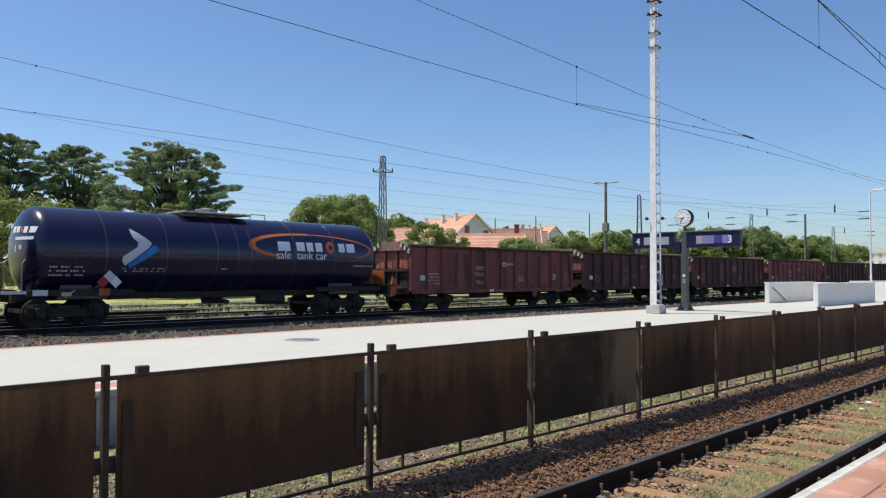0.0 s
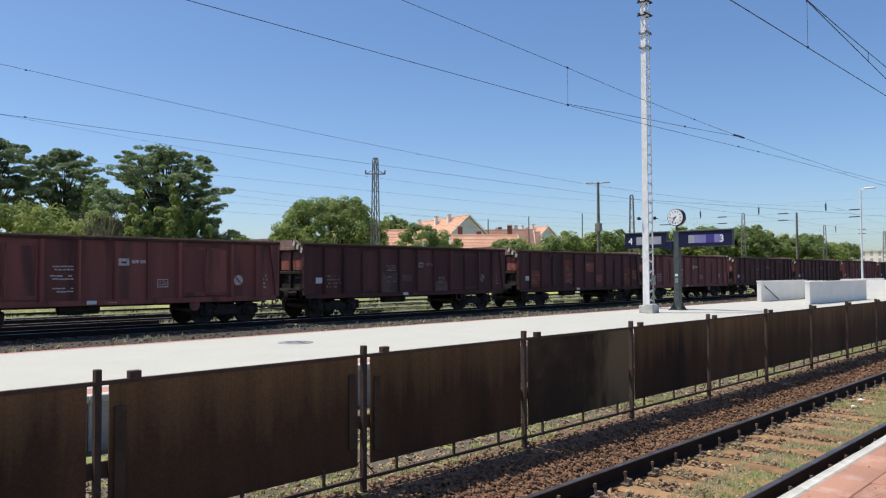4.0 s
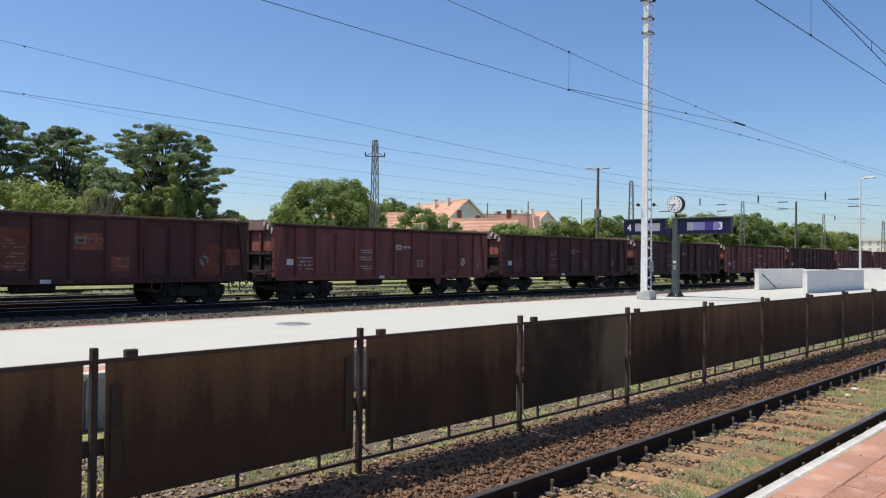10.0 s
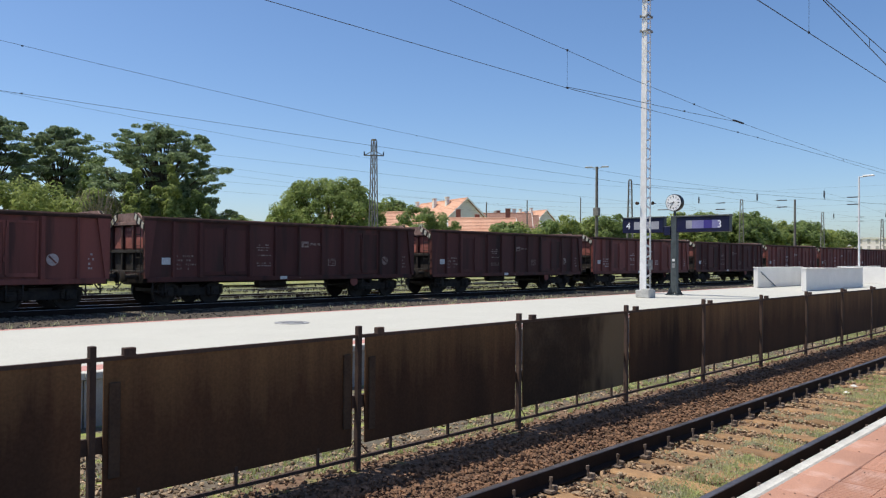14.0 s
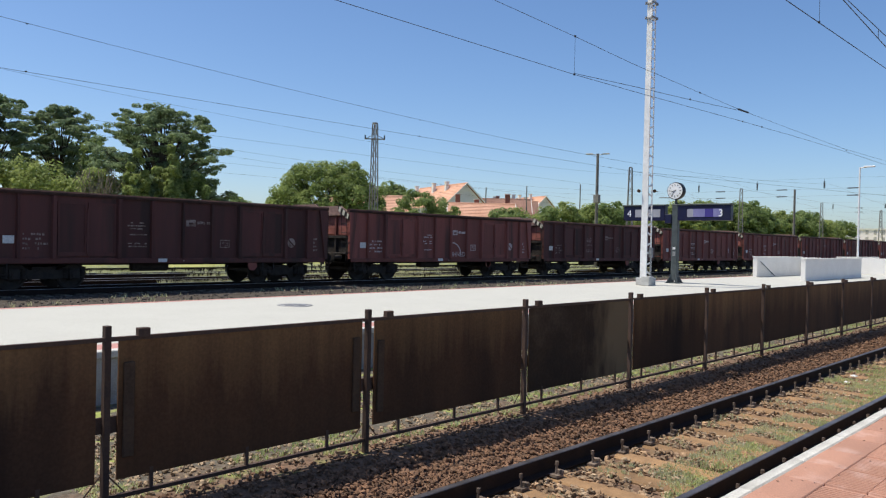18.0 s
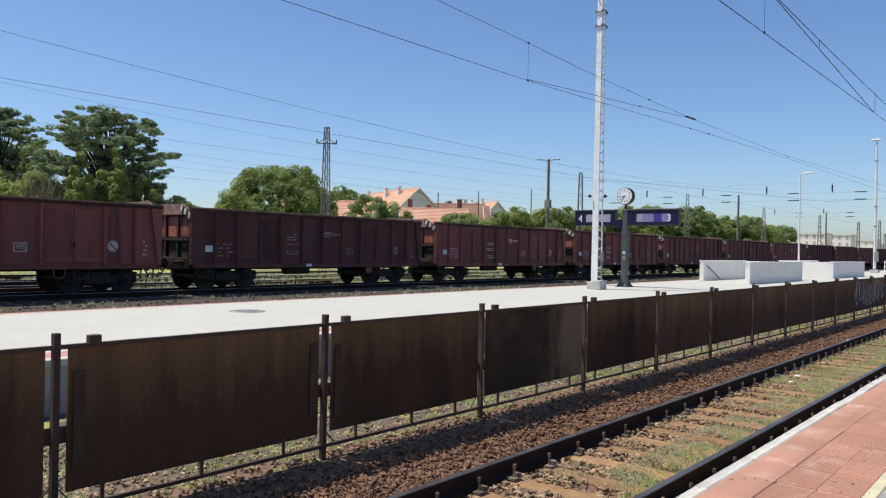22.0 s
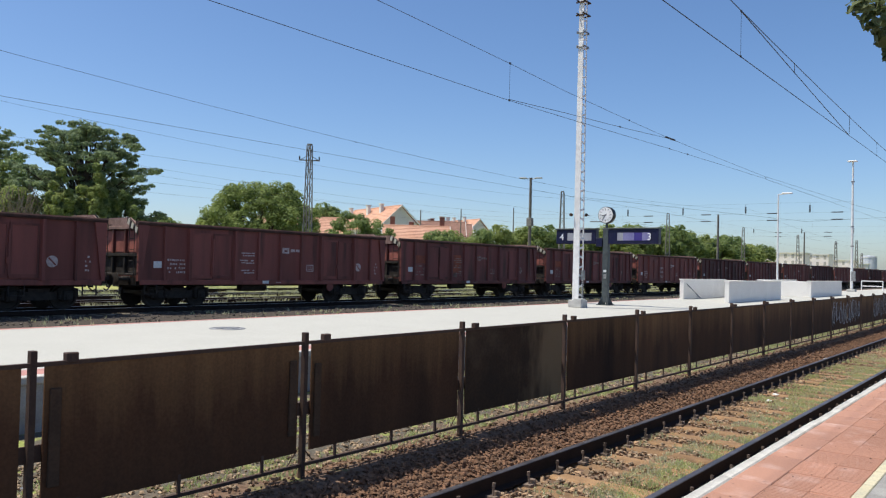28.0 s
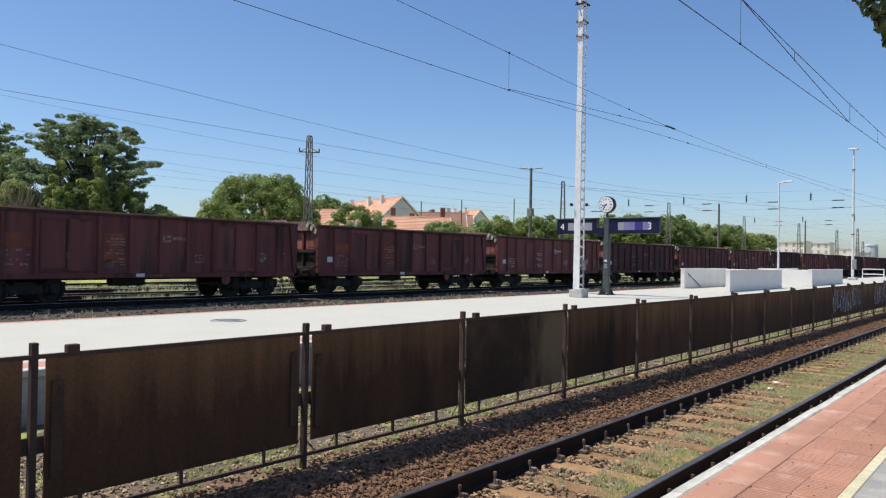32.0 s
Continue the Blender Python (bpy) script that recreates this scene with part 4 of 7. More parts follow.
def lamps():
    t = thing("street_lamp", "slim white lamp post with a flat lamp head", "street lamp", pose(59.6, 15.72, DECK), "platform lamps")
    part("pole", Shape().rod((0, 0, 0), (0, 0, 7.35), 0.075, 0.05, 12), MAT["white_steel"], t, smooth=True)
    part("base_flange", Shape().rod((0, 0, 0), (0, 0, 0.05), 0.2, n=12), MAT["white_steel"], t)
    part("lamp_arm", Shape().rod((0, 0, 7.30), (0.1, -0.45, 7.36), 0.04, n=8), MAT["white_steel"], t)
    part("lamp_head", Shape().box(-0.14, 0.16, -0.95, -0.25, 7.33, 7.43, 0.03), MAT["white_steel"], t, "flat white lamp head")
    m = thing("lighting_mast", "tall white stepped mast with a small head", "mast", pose(80.0, 14.52, DECK), "platform lamps")
    part("footing", Shape().box(-0.36, 0.36, -0.36, 0.36, 0, 0.25, 0.03), MAT["concrete_block"], m)
    part("lower_tube", Shape().rod((0, 0, 0.3), (0, 0, 6.0), 0.13, 0.10, 12), MAT["white_steel"], m, smooth=True)
    part("upper_tube", Shape().rod((0, 0, 6.0), (0, 0, 12.1), 0.11, 0.07, 12), MAT["white_steel"], m, smooth=True)
    for z in (4.2, 6.0, 10.2):
        part("collar", Shape().rod((0, 0, z), (0, 0, z + 0.10), 0.155, n=12), MAT["galv"], m)
    part("mast_head", Shape().box(-0.2, 0.2, -0.35, 0.45, 12.1, 12.25, 0.04), MAT["white_steel"], m)
    part("switch_box", Shape().box(-0.3, -0.1, -0.35, 0.0, 1.0, 1.9, 0.02), MAT["galv"], m)
    b = thing("barrier_rail", "white tubular barrier on the far platform", "barrier", pose(92.0, 15.75, DECK))
    for yy in (0, -2.0):
        part("barrier_post", Shape().rod((0, yy, 0), (0, yy, 1.0), 0.05, n=8), MAT["white_steel"], b)
    for z in (0.45, 0.98):
        part("barrier_bar", Shape().rod((0, -2.0, z), (0, 0, z), 0.05, n=8), MAT["white_steel"], b)


lamps()


# ---- fence ----
def fence():
    t = thing("fence", "rusted dark steel panel fence between two tracks", "fence", pose(0, FENCE_Y, 0))
    S, X0 = 2.499, 2.411
    rnd = random.Random(5)
    post_me = Shape().box(-0.023, 0.023, -0.03, 0.03, -0.06, 1.402, 0.005).mesh("post", MAT["post"])
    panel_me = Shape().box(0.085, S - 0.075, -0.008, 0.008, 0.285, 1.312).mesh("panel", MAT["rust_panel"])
    burnt_me = Shape().box(0.085, S - 0.075, -0.008, 0.008, 0.285, 1.312).mesh("panel", MAT["scorched_panel"])
    lip_me = Shape().box(0.0, S, -0.02, 0.02, 1.288, 1.318).mesh("top_rail", MAT["post"])
    rail_me = Shape().box(0.0, S, -0.016, 0.016, 0.135, 0.165).mesh("bottom_rail", MAT["post"])
    bar_me = Shape().box(-0.014, 0.014, -0.010, 0.010, 0.155, 0.32).mesh("bar", MAT["post"])
    stub_me = Shape().box(-0.045, 0.045, -0.03, 0.03, 1.30, 1.374, 0.005).mesh("stub", MAT["post"])
    strap_me = Shape().box(-0.042, 0.042, -0.030, -0.008, 0.42, 1.12, 0.006).mesh("strap", MAT["strap"])
    brace_me = Shape().rod((0.01, 0, 0.33), (0.17, 0, 0.15), 0.006, n=5).mesh("brace", MAT["post"])
    tie_me = Shape().box(-0.11, 0.11, -0.012, 0.012, 0.60, 0.72).mesh("tie_plate", MAT["post"])
    for i in range(-4, 62):
        x = X0 + S * i
        link("post", post_me, t, at=pose(x, 0, 0, rnd.uniform(-0.4, 0.4), rnd.uniform(-0.3, 0.3), 0))
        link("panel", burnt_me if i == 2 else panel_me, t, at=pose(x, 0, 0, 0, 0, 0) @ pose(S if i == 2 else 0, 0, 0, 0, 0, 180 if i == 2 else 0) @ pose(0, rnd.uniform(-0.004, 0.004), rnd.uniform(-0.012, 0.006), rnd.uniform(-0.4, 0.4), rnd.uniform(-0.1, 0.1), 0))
        link("top_rail", lip_me, t, at=pose(x, 0, 0))
        link("bottom_rail", rail_me, t, at=pose(x, 0, rnd.uniform(-0.006, 0.006)))
        if i < 40:
            for k in (0.40, 1.23, 2.06):
                link("bar", bar_me, t, at=pose(x + k + rnd.uniform(-0.05, 0.05), 0, 0))
            link("stub", stub_me, t, at=pose(x + 0.27, 0, 0))
            if i < 14:
                for side in (-1, 1):
                    link("brace", brace_me, t, at=pose(x, 0.02, 0, 0, 0, 0 if side > 0 else 180))
            link("tie_plate", tie_me, t, at=pose(x, 0.03, rnd.uniform(-0.02, 0.02)))
            if i < 4 and rnd.random() < 0.8 and i < 2:
                link("strap", strap_me, t, at=pose(x + 0.16, 0, rnd.uniform(-0.05, 0.03)))
            if i < 4 and rnd.random() < 0.8 and i < 3:
                link("strap", strap_me, t, at=pose(x - 0.15, 0, rnd.uniform(-0.05, 0.03)))
    # spray-painted outlines of tall letters on far panels
    for start, count in ((10, 9), (13, 9)):
        g = Shape()
        for k in range(count):
            cx, r = X0 + S * start + 0.32 + 0.52 * k, rnd.uniform(0.2, 0.32)
            lean = rnd.uniform(-0.14, 0.14)
            g.bar((cx - 0.16, -0.024, 0.40 + rnd.uniform(0, 0.15)), (cx - 0.16 + lean, -0.024, 1.27 - rnd.uniform(0, 0.12)), 0.006, 0.035)
            g.bar((cx + 0.06, -0.024, 0.40 + rnd.uniform(0, 0.25)), (cx + 0.06 + lean, -0.024, 1.25 - rnd.uniform(0, 0.25)), 0.006, 0.03)
            zc = rnd.uniform(0.7, 1.0)
            pts = [Vector((cx + r * math.cos(w), -0.024, zc + r * math.sin(w))) for w in np.linspace(rnd.uniform(0, 3), rnd.uniform(3.6, 6), 7)]
            for p, q in zip(pts, pts[1:]):
                g.bar(p, q, 0.006, 0.035)
        part("spray_paint", g, MAT["graffiti"], t, "grey spray-painted scrawl")


fence()


# ---- the train ----
PITCH = 14.165
FIRST = 24.05                       # where the first wagon's rear coupling stands at the start


def wheelset_shape():
    s = Shape()
    for side in (-1, 1):
        c = side * 0.7525
        prof = [(c - side * 0.055, 0.10), (c - side * 0.055, 0.485), (c - side * 0.032, 0.49), (c - side * 0.022, 0.462), (c + side * 0.065, 0.457), (c + side * 0.065, 0.39), (c + side * 0.03, 0.37),
                (c + side * 0.02, 0.20), (c + side * 0.07, 0.16), (c + side * 0.07, 0.09)]
        s.lathe(prof, 28, "y")
        for k in range(4):
            a = math.pi / 2 * k
            s.box(0.25 * math.cos(a) - 0.04, 0.25 * math.cos(a) + 0.04, c + side * 0.02 - 0.02, c + side * 0.02 + 0.02, 0.25 * math.sin(a) - 0.04, 0.25 * math.sin(a) + 0.04)
    s.lathe([(-1.0, 0.065), (-0.70, 0.085), (0.70, 0.085), (1.0, 0.065)], 12, "y")
    return s


WHEELSET = wheelset_shape().mesh("wheelset", MAT["wheel"], True)


def bogie_meshes():
    f = Shape()
    for y in (-1.0, 1.0):
        f.prism([(-1.28, 0.42), (-1.28, 0.72), (-0.75, 0.80), (-0.45, 0.62), (0.45, 0.62), (0.75, 0.80), (1.28, 0.72), (1.28, 0.42), (1.12, 0.38), (0.68, 0.38), (0.52, 0.34), (-0.52, 0.34), (-0.68, 0.38), (-1.12, 0.38)], y - 0.05, y + 0.05, "y")
    f.box(-0.35, 0.35, -1.0, 1.0, 0.45, 0.72).box(-1.3, -1.2, -1.0, 1.0, 0.48, 0.60).box(1.2, 1.3, -1.0, 1.0, 0.48, 0.60)
    a = Shape().box(-0.17, 0.17, -1.16, -1.05, 0.32, 0.66, 0.03).rod((0, -1.15, 0.46), (0, -1.21, 0.46), 0.10, n=12)
    sp = Shape().lathe([q for k in range(6) for q in ((0.36 + k * 0.055, 0.06), (0.37 + k * 0.055, 0.085), (0.395 + k * 0.055, 0.085), (0.405 + k * 0.055, 0.06))], 10, "z")
    br = Shape().box(-0.06, 0.06, -0.85, -0.68, 0.28, 0.62, 0.01).box(-0.06, 0.06, 0.68, 0.85, 0.28, 0.62, 0.01).rod((0, -0.9, 0.36), (0, 0.9, 0.36), 0.03, n=6)
    return f.mesh("bogie_frame", MAT["black"]), a.mesh("axle_box", MAT["black"], True), sp.mesh("spring", MAT["black"]), br.mesh("brake_shoe", MAT["black"])


BOGIE_FRAME, AXLE_BOX, SPRING, BRAKE = bogie_meshes()
WHEELSETS = []


def bogie(parent, x, base=0.9):
    b = link("bogie", BOGIE_FRAME, parent, "black steel bogie", pose(x, 0, 0))
    for dx in (-base, base):
        WHEELSETS.append(link("wheelset", WHEELSET, b, at=pose(dx, 0, 0.457)))
        link("axle_box", AXLE_BOX, b, at=pose(dx, 0, 0))
        for off in (-0.26, 0.26):
            link("spring", SPRING, b, at=pose(dx + off, -1.08, 0))
        link("brake_shoe", BRAKE, b, at=pose(dx + (0.56 if dx < 0 else -0.56), 0, 0))


def buffer_mesh():
    s = Shape().lathe([(0.0, 0.15), (0.06, 0.15), (0.07, 0.10), (0.38, 0.09), (0.40, 0.07), (0.56, 0.07), (0.57, 0.17), (0.60, 0.225), (0.62, 0.225), (0.64, 0.16)], 16, "x")
    return s.mesh("buffer", MAT["black"], True)


BUFFER = buffer_mesh()
COUPLING = Shape().box(0, 0.45, -0.05, 0.05, 0.98, 1.08).rod((0.40, -0.08, 0.72), (0.40, -0.08, 1.06), 0.025, n=6).rod((0.40, 0.08, 0.72), (0.40, 0.08, 1.06), 0.025, n=6).rod((0.40, -0.1, 0.74), (0.40, 0.1, 0.74), 0.03, n=6).mesh("coupling_hook", MAT["black"])
HOSE = Shape().rod((0.0, -0.35, 0.95), (0.16, -0.34, 0.70), 0.025, n=6).rod((0.16, -0.34, 0.70), (0.30, -0.30, 0.58), 0.025, n=6).rod((0.30, -0.30, 0.58), (0.42, -0.25, 0.66), 0.025, n=6).mesh("brake_hose", MAT["black"])


def end_gear(t, x, face):
    """Buffers, hook and hose at one end; face is -1 for the leading end, 1 for the rear."""
    turn = 0 if face > 0 else 180
    for y in (-0.875, 0.875):
        link("buffer", BUFFER, t, at=pose(x, y, 1.05, 0, 0, turn))
    link("coupling_hook", COUPLING, t, at=pose(x, 0, 0, 0, 0, turn))
    link("brake_hose", HOSE, t, at=pose(x, 0, 0, 0, 0, turn))


HALF = PITCH / 2
LEN = 6.47          # half length of the body
Y_SIDE = 1.40       # half width over the side sheets


def bars_shape(x0, x1, z0, z1, rows, y, rnd, broken=0.5):
    """Unreadable stencilled writing: rows of short bars."""
    s = Shape()
    h = (z1 - z0) / rows
    for r in range(rows):
        if rows > 6 and (r in (3, 6) or rnd.random() < 0.15):
            continue
        x = x0 + (rnd.uniform(0, 0.3) * (x1 - x0) if rows > 6 else 0)
        while x < x1 - 0.04:
            w = min(rnd.uniform(0.03, 0.075) if rows < 7 else rnd.uniform(0.06, 0.20), x1 - x)
            if rnd.random() > 0.22 + 0.22 * broken:
                s.box(x, x + w, y - 0.004, y, z1 - (r + rnd.uniform(0.55, 0.68)) * h, z1 - (r + rnd.uniform(0.12, 0.22)) * h)
            x += w + rnd.uniform(0.012, 0.03) * (1 + broken)
    return s


def open_wagon(kind, at, label, patches=(), seed=0, big_mark=False):
    """A bogie open wagon: sheet sides with posts, two double doors a side, ribbed ends with warning stripes, underframe, bogies."""
    M = WAGON_PAINT[kind]
    rnd = random.Random(seed)
    t = thing("open_wagon", label, "freight wagon", at, "open wagons of the train")
    Z0, Z1 = 0.98, 2.98
    for side in (-1, 1):
        y = side * Y_SIDE
        cuts = [-LEN, -5.42, -4.38, -2.30, -1.15, 0.0, 1.15, 2.30, 4.38, 5.46, LEN] if side < 0 else [-LEN, LEN]
        for xa, xb in zip(cuts, cuts[1:]):
            part("side_panel", Shape().box(xa, xb, min(y, y - side * 0.05), max(y, y - side * 0.05), Z0, Z1), M, t)
        # top chord with a rounded lip and a deep slanting end gusset
        part("top_chord", Shape().prism([(y - side * 0.10, Z1), (y + side * 0.07, Z1), (y + side * 0.09, Z1 + 0.05), (y + side * 0.09, Z1 + 0.10), (y + side * 0.05, Z1 + 0.15), (y - side * 0.10, Z1 + 0.15)], -LEN - 0.05, LEN + 0.05), MAT["sooty_top"], t, "sooty top chord")
        part("side_sill", Shape().box(-LEN + 0.1, LEN - 0.1, min(y, y + side * 0.06), max(y, y + side * 0.06), 0.84, 1.02, 0.012), M, t)
        for x, w, dpt in ((-5.42, 0.06, 0.10), (-4.38, 0.10, 0.13), (-2.30, 0.10, 0.13), (-1.15, 0.06, 0.10), (0.0, 0.06, 0.10), (1.15, 0.06, 0.10), (2.30, 0.10, 0.13), (4.38, 0.10, 0.13), (5.46, 0.06, 0.10)):
            a, b = sorted((y, y + side * dpt))
            part("side_post", Shape().prism([(x - w, a if side > 0 else b), (x + w, a if side > 0 else b), (x + w * 0.55, b if side > 0 else a), (x - w * 0.55, b if side > 0 else a)], 1.0, Z1, "z"), M, t)
        for ex in (-1, 1):
            xe = ex * LEN
            part("corner_post", Shape().prism([(xe, 0.98), (xe - ex * 0.12, 0.98), (xe - ex * 0.40, Z1), (xe + ex * 0.02, Z1)], *sorted((y, y + side * 0.075)), "y"), M, t, "slanting corner post")
        for dx in (-3.34, 3.34):
            for leaf in (-1, 1):
                c = dx + leaf * 0.475
                a, b = sorted((y, y + side * 0.022))
                d = part("door", Shape().box(c - 0.455, c + 0.455, a, b, 1.08, 2.82, 0.006), M, t, "side door leaf")
                rim = Shape()
                a2, b2 = sorted((y + side * 0.022, y + side * 0.045))
                for u0, u1, v0, v1 in ((c - 0.455, c + 0.455, 2.75, 2.82), (c - 0.455, c + 0.455, 1.08, 1.20), (c - 0.455, c - 0.39, 1.20, 2.75), (c + 0.39, c + 0.455, 1.20, 2.75)):
                    rim.box(u0, u1, a2, b2, v0, v1)
                part("door_frame", rim, M, d)
            a, b = sorted((y + side * 0.045, y + side * 0.085))
            part("door_lock", Shape().box(dx - 0.03, dx + 0.03, a, b, 1.15, 2.6).box(dx - 0.09, dx + 0.09, a, b, 1.55, 1.72), M, t, "vertical door lock bar")
    part("floor", Shape().box(-LEN, LEN, -1.34, 1.34, 1.10, 1.18), M, t)
    under = Shape().box(-LEN, LEN, -0.22, 0.22, 0.74, 1.09).box(-LEN, -LEN + 0.25, -1.32, 1.32, 0.84, 1.10).box(LEN - 0.25, LEN, -1.32, 1.32, 0.84, 1.10)
    for x in (-2.3, -1.1, 0, 1.1, 2.3):
        under.box(x - 0.06, x + 0.06, -1.3, 1.3, 0.86, 1.10)
    part("underframe", under, MAT["black"], t, "black underframe")
    part("air_tank", Shape().lathe([(-0.7, 0.05), (-0.64, 0.18), (0.64, 0.18), (0.7, 0.05)], 14, "x"), MAT["black"], t, at=pose(-0.9, -0.75, 0.72), smooth=True)
    part("brake_rod", Shape().rod((-3.6, -0.5, 0.62), (3.6, -0.45, 0.62), 0.028, n=6), MAT["black"], t)
    hw = Shape().lathe([(-0.02, 0.17), (0.02, 0.17), (0.02, 0.20), (-0.02, 0.20)], 18, "y").bar((-0.18, 0, 0), (0.18, 0, 0), 0.02, 0.03).bar((0, 0, -0.18), (0.0, 0, 0.18), 0.03, 0.02)
    part("brake_wheel", hw, WAGON_PAINT["red"], t, "red brake wheel", at=pose(2.9, -1.42, 0.74))
    for ex in (-1, 1):
        xe = ex * (LEN - 0.13)
        e = part("end_wall", Shape().box(min(xe, xe - ex * 0.06), max(xe, xe - ex * 0.06), -1.34, 1.34, 1.94, 2.98), M, t, "upper end wall")
        # black paints the shade on the lower end: wall, lower ribs and beam
        part("lower_end_wall", Shape().box(min(xe, xe - ex * 0.06), max(xe, xe - ex * 0.06), -1.34, 1.34, 1.10, 1.938), MAT["black"], t, "lower end wall painted black for shade")
        # these panels carry the sunlight on the upper end wall as lighter red
        for yy in (-0.84, 0.0, 0.84):
            part("end_panel", Shape().box(min(xe, xe + ex * 0.015), max(xe, xe + ex * 0.015), yy - 0.33, yy + 0.33, 2.02, 2.78, 0.004), MAT["end_sunlit_red"], e, "red panel with painted sunlight")
        for yy in (-1.26, -0.42, 0.42, 1.26):
            part("end_rib", Shape().box(min(xe, xe + ex * 0.09), max(xe, xe + ex * 0.09), yy - 0.06, yy + 0.06, 1.972, 2.84, 0.01), M, e)
            part("lower_rib", Shape().box(min(xe, xe + ex * 0.09), max(xe, xe + ex * 0.09), yy - 0.06, yy + 0.06, 1.12, 1.858, 0.01), MAT["black"], e)
        part("end_beam", Shape().box(min(xe, xe + ex * 0.11), max(xe, xe + ex * 0.11), -1.40, 1.40, 1.86, 1.97, 0.01), MAT["black"], e)
        # the beam's pale tone is dust plus painted sunlight
        part("end_top_beam", Shape().box(min(xe, xe + ex * 0.13), max(xe, xe + ex * 0.13), -1.39, 1.39, 2.842, 2.956, 0.01), MAT["end_sunlit_dust"], e, "dusty top beam with painted sunlight")
        part("buffer_beam", Shape().box(min(ex * LEN, ex * (LEN - 0.12)), max(ex * LEN, ex * (LEN - 0.12)), -1.32, 1.32, 0.82, 1.24, 0.01), MAT["black"], t)
        end_gear(t, ex * (LEN - 0.10), ex)
        # a raised end plate with striped slanting shoulders
        xa, xb = sorted((xe + ex * 0.01, xe + ex * 0.07))
        part("end_crest", Shape().prism([(-1.30, 2.962), (1.30, 2.962), (0.72, 3.27), (-0.72, 3.27)], xa, xb), MAT["end_sunlit_dust"], t, "raised dusty crest of the end wall with painted sunlight")
        xo = sorted((xe + ex * 0.131, xe + ex * 0.16))
        for side in (-1, 1):
            def edge(k, low):
                return (side * (1.44 - 0.76 * k), 2.86 + 0.44 * k - (0.24 if low else 0.0))
            plate = part("warning_plate", Shape().prism([edge(0, True), edge(1, True), edge(1, False), edge(0, False)], xo[0], xo[1]), MAT["black"], t, "slanting black and white striped end plate")
            st = Shape()
            xs2 = sorted((xe + ex * 0.16, xe + ex * 0.166))
            for k in range(3):
                u = 0.05 + k * 0.33
                st.prism([edge(u + 0.10, True), edge(u + 0.27, True), edge(u + 0.17, False), edge(u, False)], xs2[0], xs2[1])
            part("stripe", st, MAT["hazard_white"], plate, "off-white stripes")
        # end ladder and grab rails
        lad = Shape()
        xl = ex * (LEN + 0.12)
        for yy in (-1.36, -1.02):
            lad.rod((xl, yy, 0.9), (xl, yy, 2.95), 0.012, n=6)
        for z in (1.3, 1.7, 2.1, 2.5):
            lad.rod((xl, -1.36, z), (xl, -1.02, z), 0.013, n=6)
        part("end_ladder", lad, MAT["black"], t, "thin dark end ladder")
    step = Shape().box(-0.25, 0.25, -1.50, -1.38, 0.50, 0.53).box(-0.25, -0.22, -1.47, -1.42, 0.50, 0.86).box(0.22, 0.25, -1.47, -1.42, 0.50, 0.86)
    for x in (-5.95, 3.6, 5.95):
        part("step", step, MAT["black"], t, at=pose(x, 0, 0))
    for x in (-4.5, 4.5):
        bogie(t, x)
    # markings on the side towards the platforms
    y = -Y_SIDE - 0.003
    ink = MAT["mark" if kind == "red" else "mark_faint"]
    part("placard", Shape().box(-5.92, -5.60, y - 0.02, y, 1.46, 1.70), MAT["placard"], t, "white paper placard", at=pose(0.08, 0, 0))
    tagged(part("number_stencil", bars_shape(-5.36, -4.60, 1.22, 1.82, 4, y, rnd), ink, t, "illegible stencilled lines", at=pose(0.08, 0, 0)), kind="stuff")
    tagged(part("load_table", bars_shape(-2.12, -1.40, 1.25, 2.25, 10, y, rnd, 0.1), ink, t, "illegible stencilled load table", at=pose(0.08, 0, 0)), kind="stuff")
    lg = Shape().box(0.05, 0.42, y - 0.004, y, 2.15, 2.39)
    part("emblem", lg, ink, t, "plain white rectangular emblem", at=pose(0.08, 0, 0))
    part("emblem_slot", Shape().box(0.15, 0.33, y - 0.007, y - 0.004, 2.22, 2.29), M, t, at=pose(0.08, 0, 0))
    tagged(part("emblem_word", bars_shape(0.47, 1.00, 2.14, 2.38, 1, y, rnd, -0.8), ink, t, "plain white bars", at=pose(0.08, 0, 0)), kind="stuff")
    fr = Shape()
    for a, b, c, d in ((1.42, 1.82, 1.66, 1.69), (1.42, 1.82, 1.40, 1.43), (1.42, 1.45, 1.43, 1.66), (1.79, 1.82, 1.43, 1.66)):
        fr.box(a, b, y - 0.004, y, c, d)
    part("data_frame", fr, ink, t, "small stencilled frame", at=pose(0.08, 0, 0))
    tagged(part("frame_stencil", bars_shape(1.50, 1.76, 1.46, 1.63, 3, y, rnd, 0.0), ink, t, at=pose(0.08, 0, 0)), kind="stuff")
    ring = Shape().lathe([(-0.004, 0.19), (0.0, 0.19), (0.0, 0.02), (-0.004, 0.02)], 24, "y")
    disc = part("round_mark", ring, ink, t, "round white mark", at=pose(4.78 - 0.08, y, 1.62))
    part("mark_bar", Shape().bar((-0.12, -0.008, 0.12), (0.12, -0.008, -0.12), 0.006, 0.05), M, disc)
    tagged(part("end_stencil", bars_shape(5.72, 5.92, 1.25, 1.85, 4, y, rnd), ink, t, at=pose(0.08, 0, 0)), kind="stuff")
    tagged(part("sill_stencil", bars_shape(-0.2, 0.1, 0.88, 0.95, 1, -Y_SIDE - 0.061, rnd), ink, t), kind="stuff")
    part("sill_plate", Shape().box(-0.92, -0.60, -Y_SIDE - 0.072, -Y_SIDE - 0.061, 0.88, 1.00), MAT["placard"], t, "small white plate on the sill")
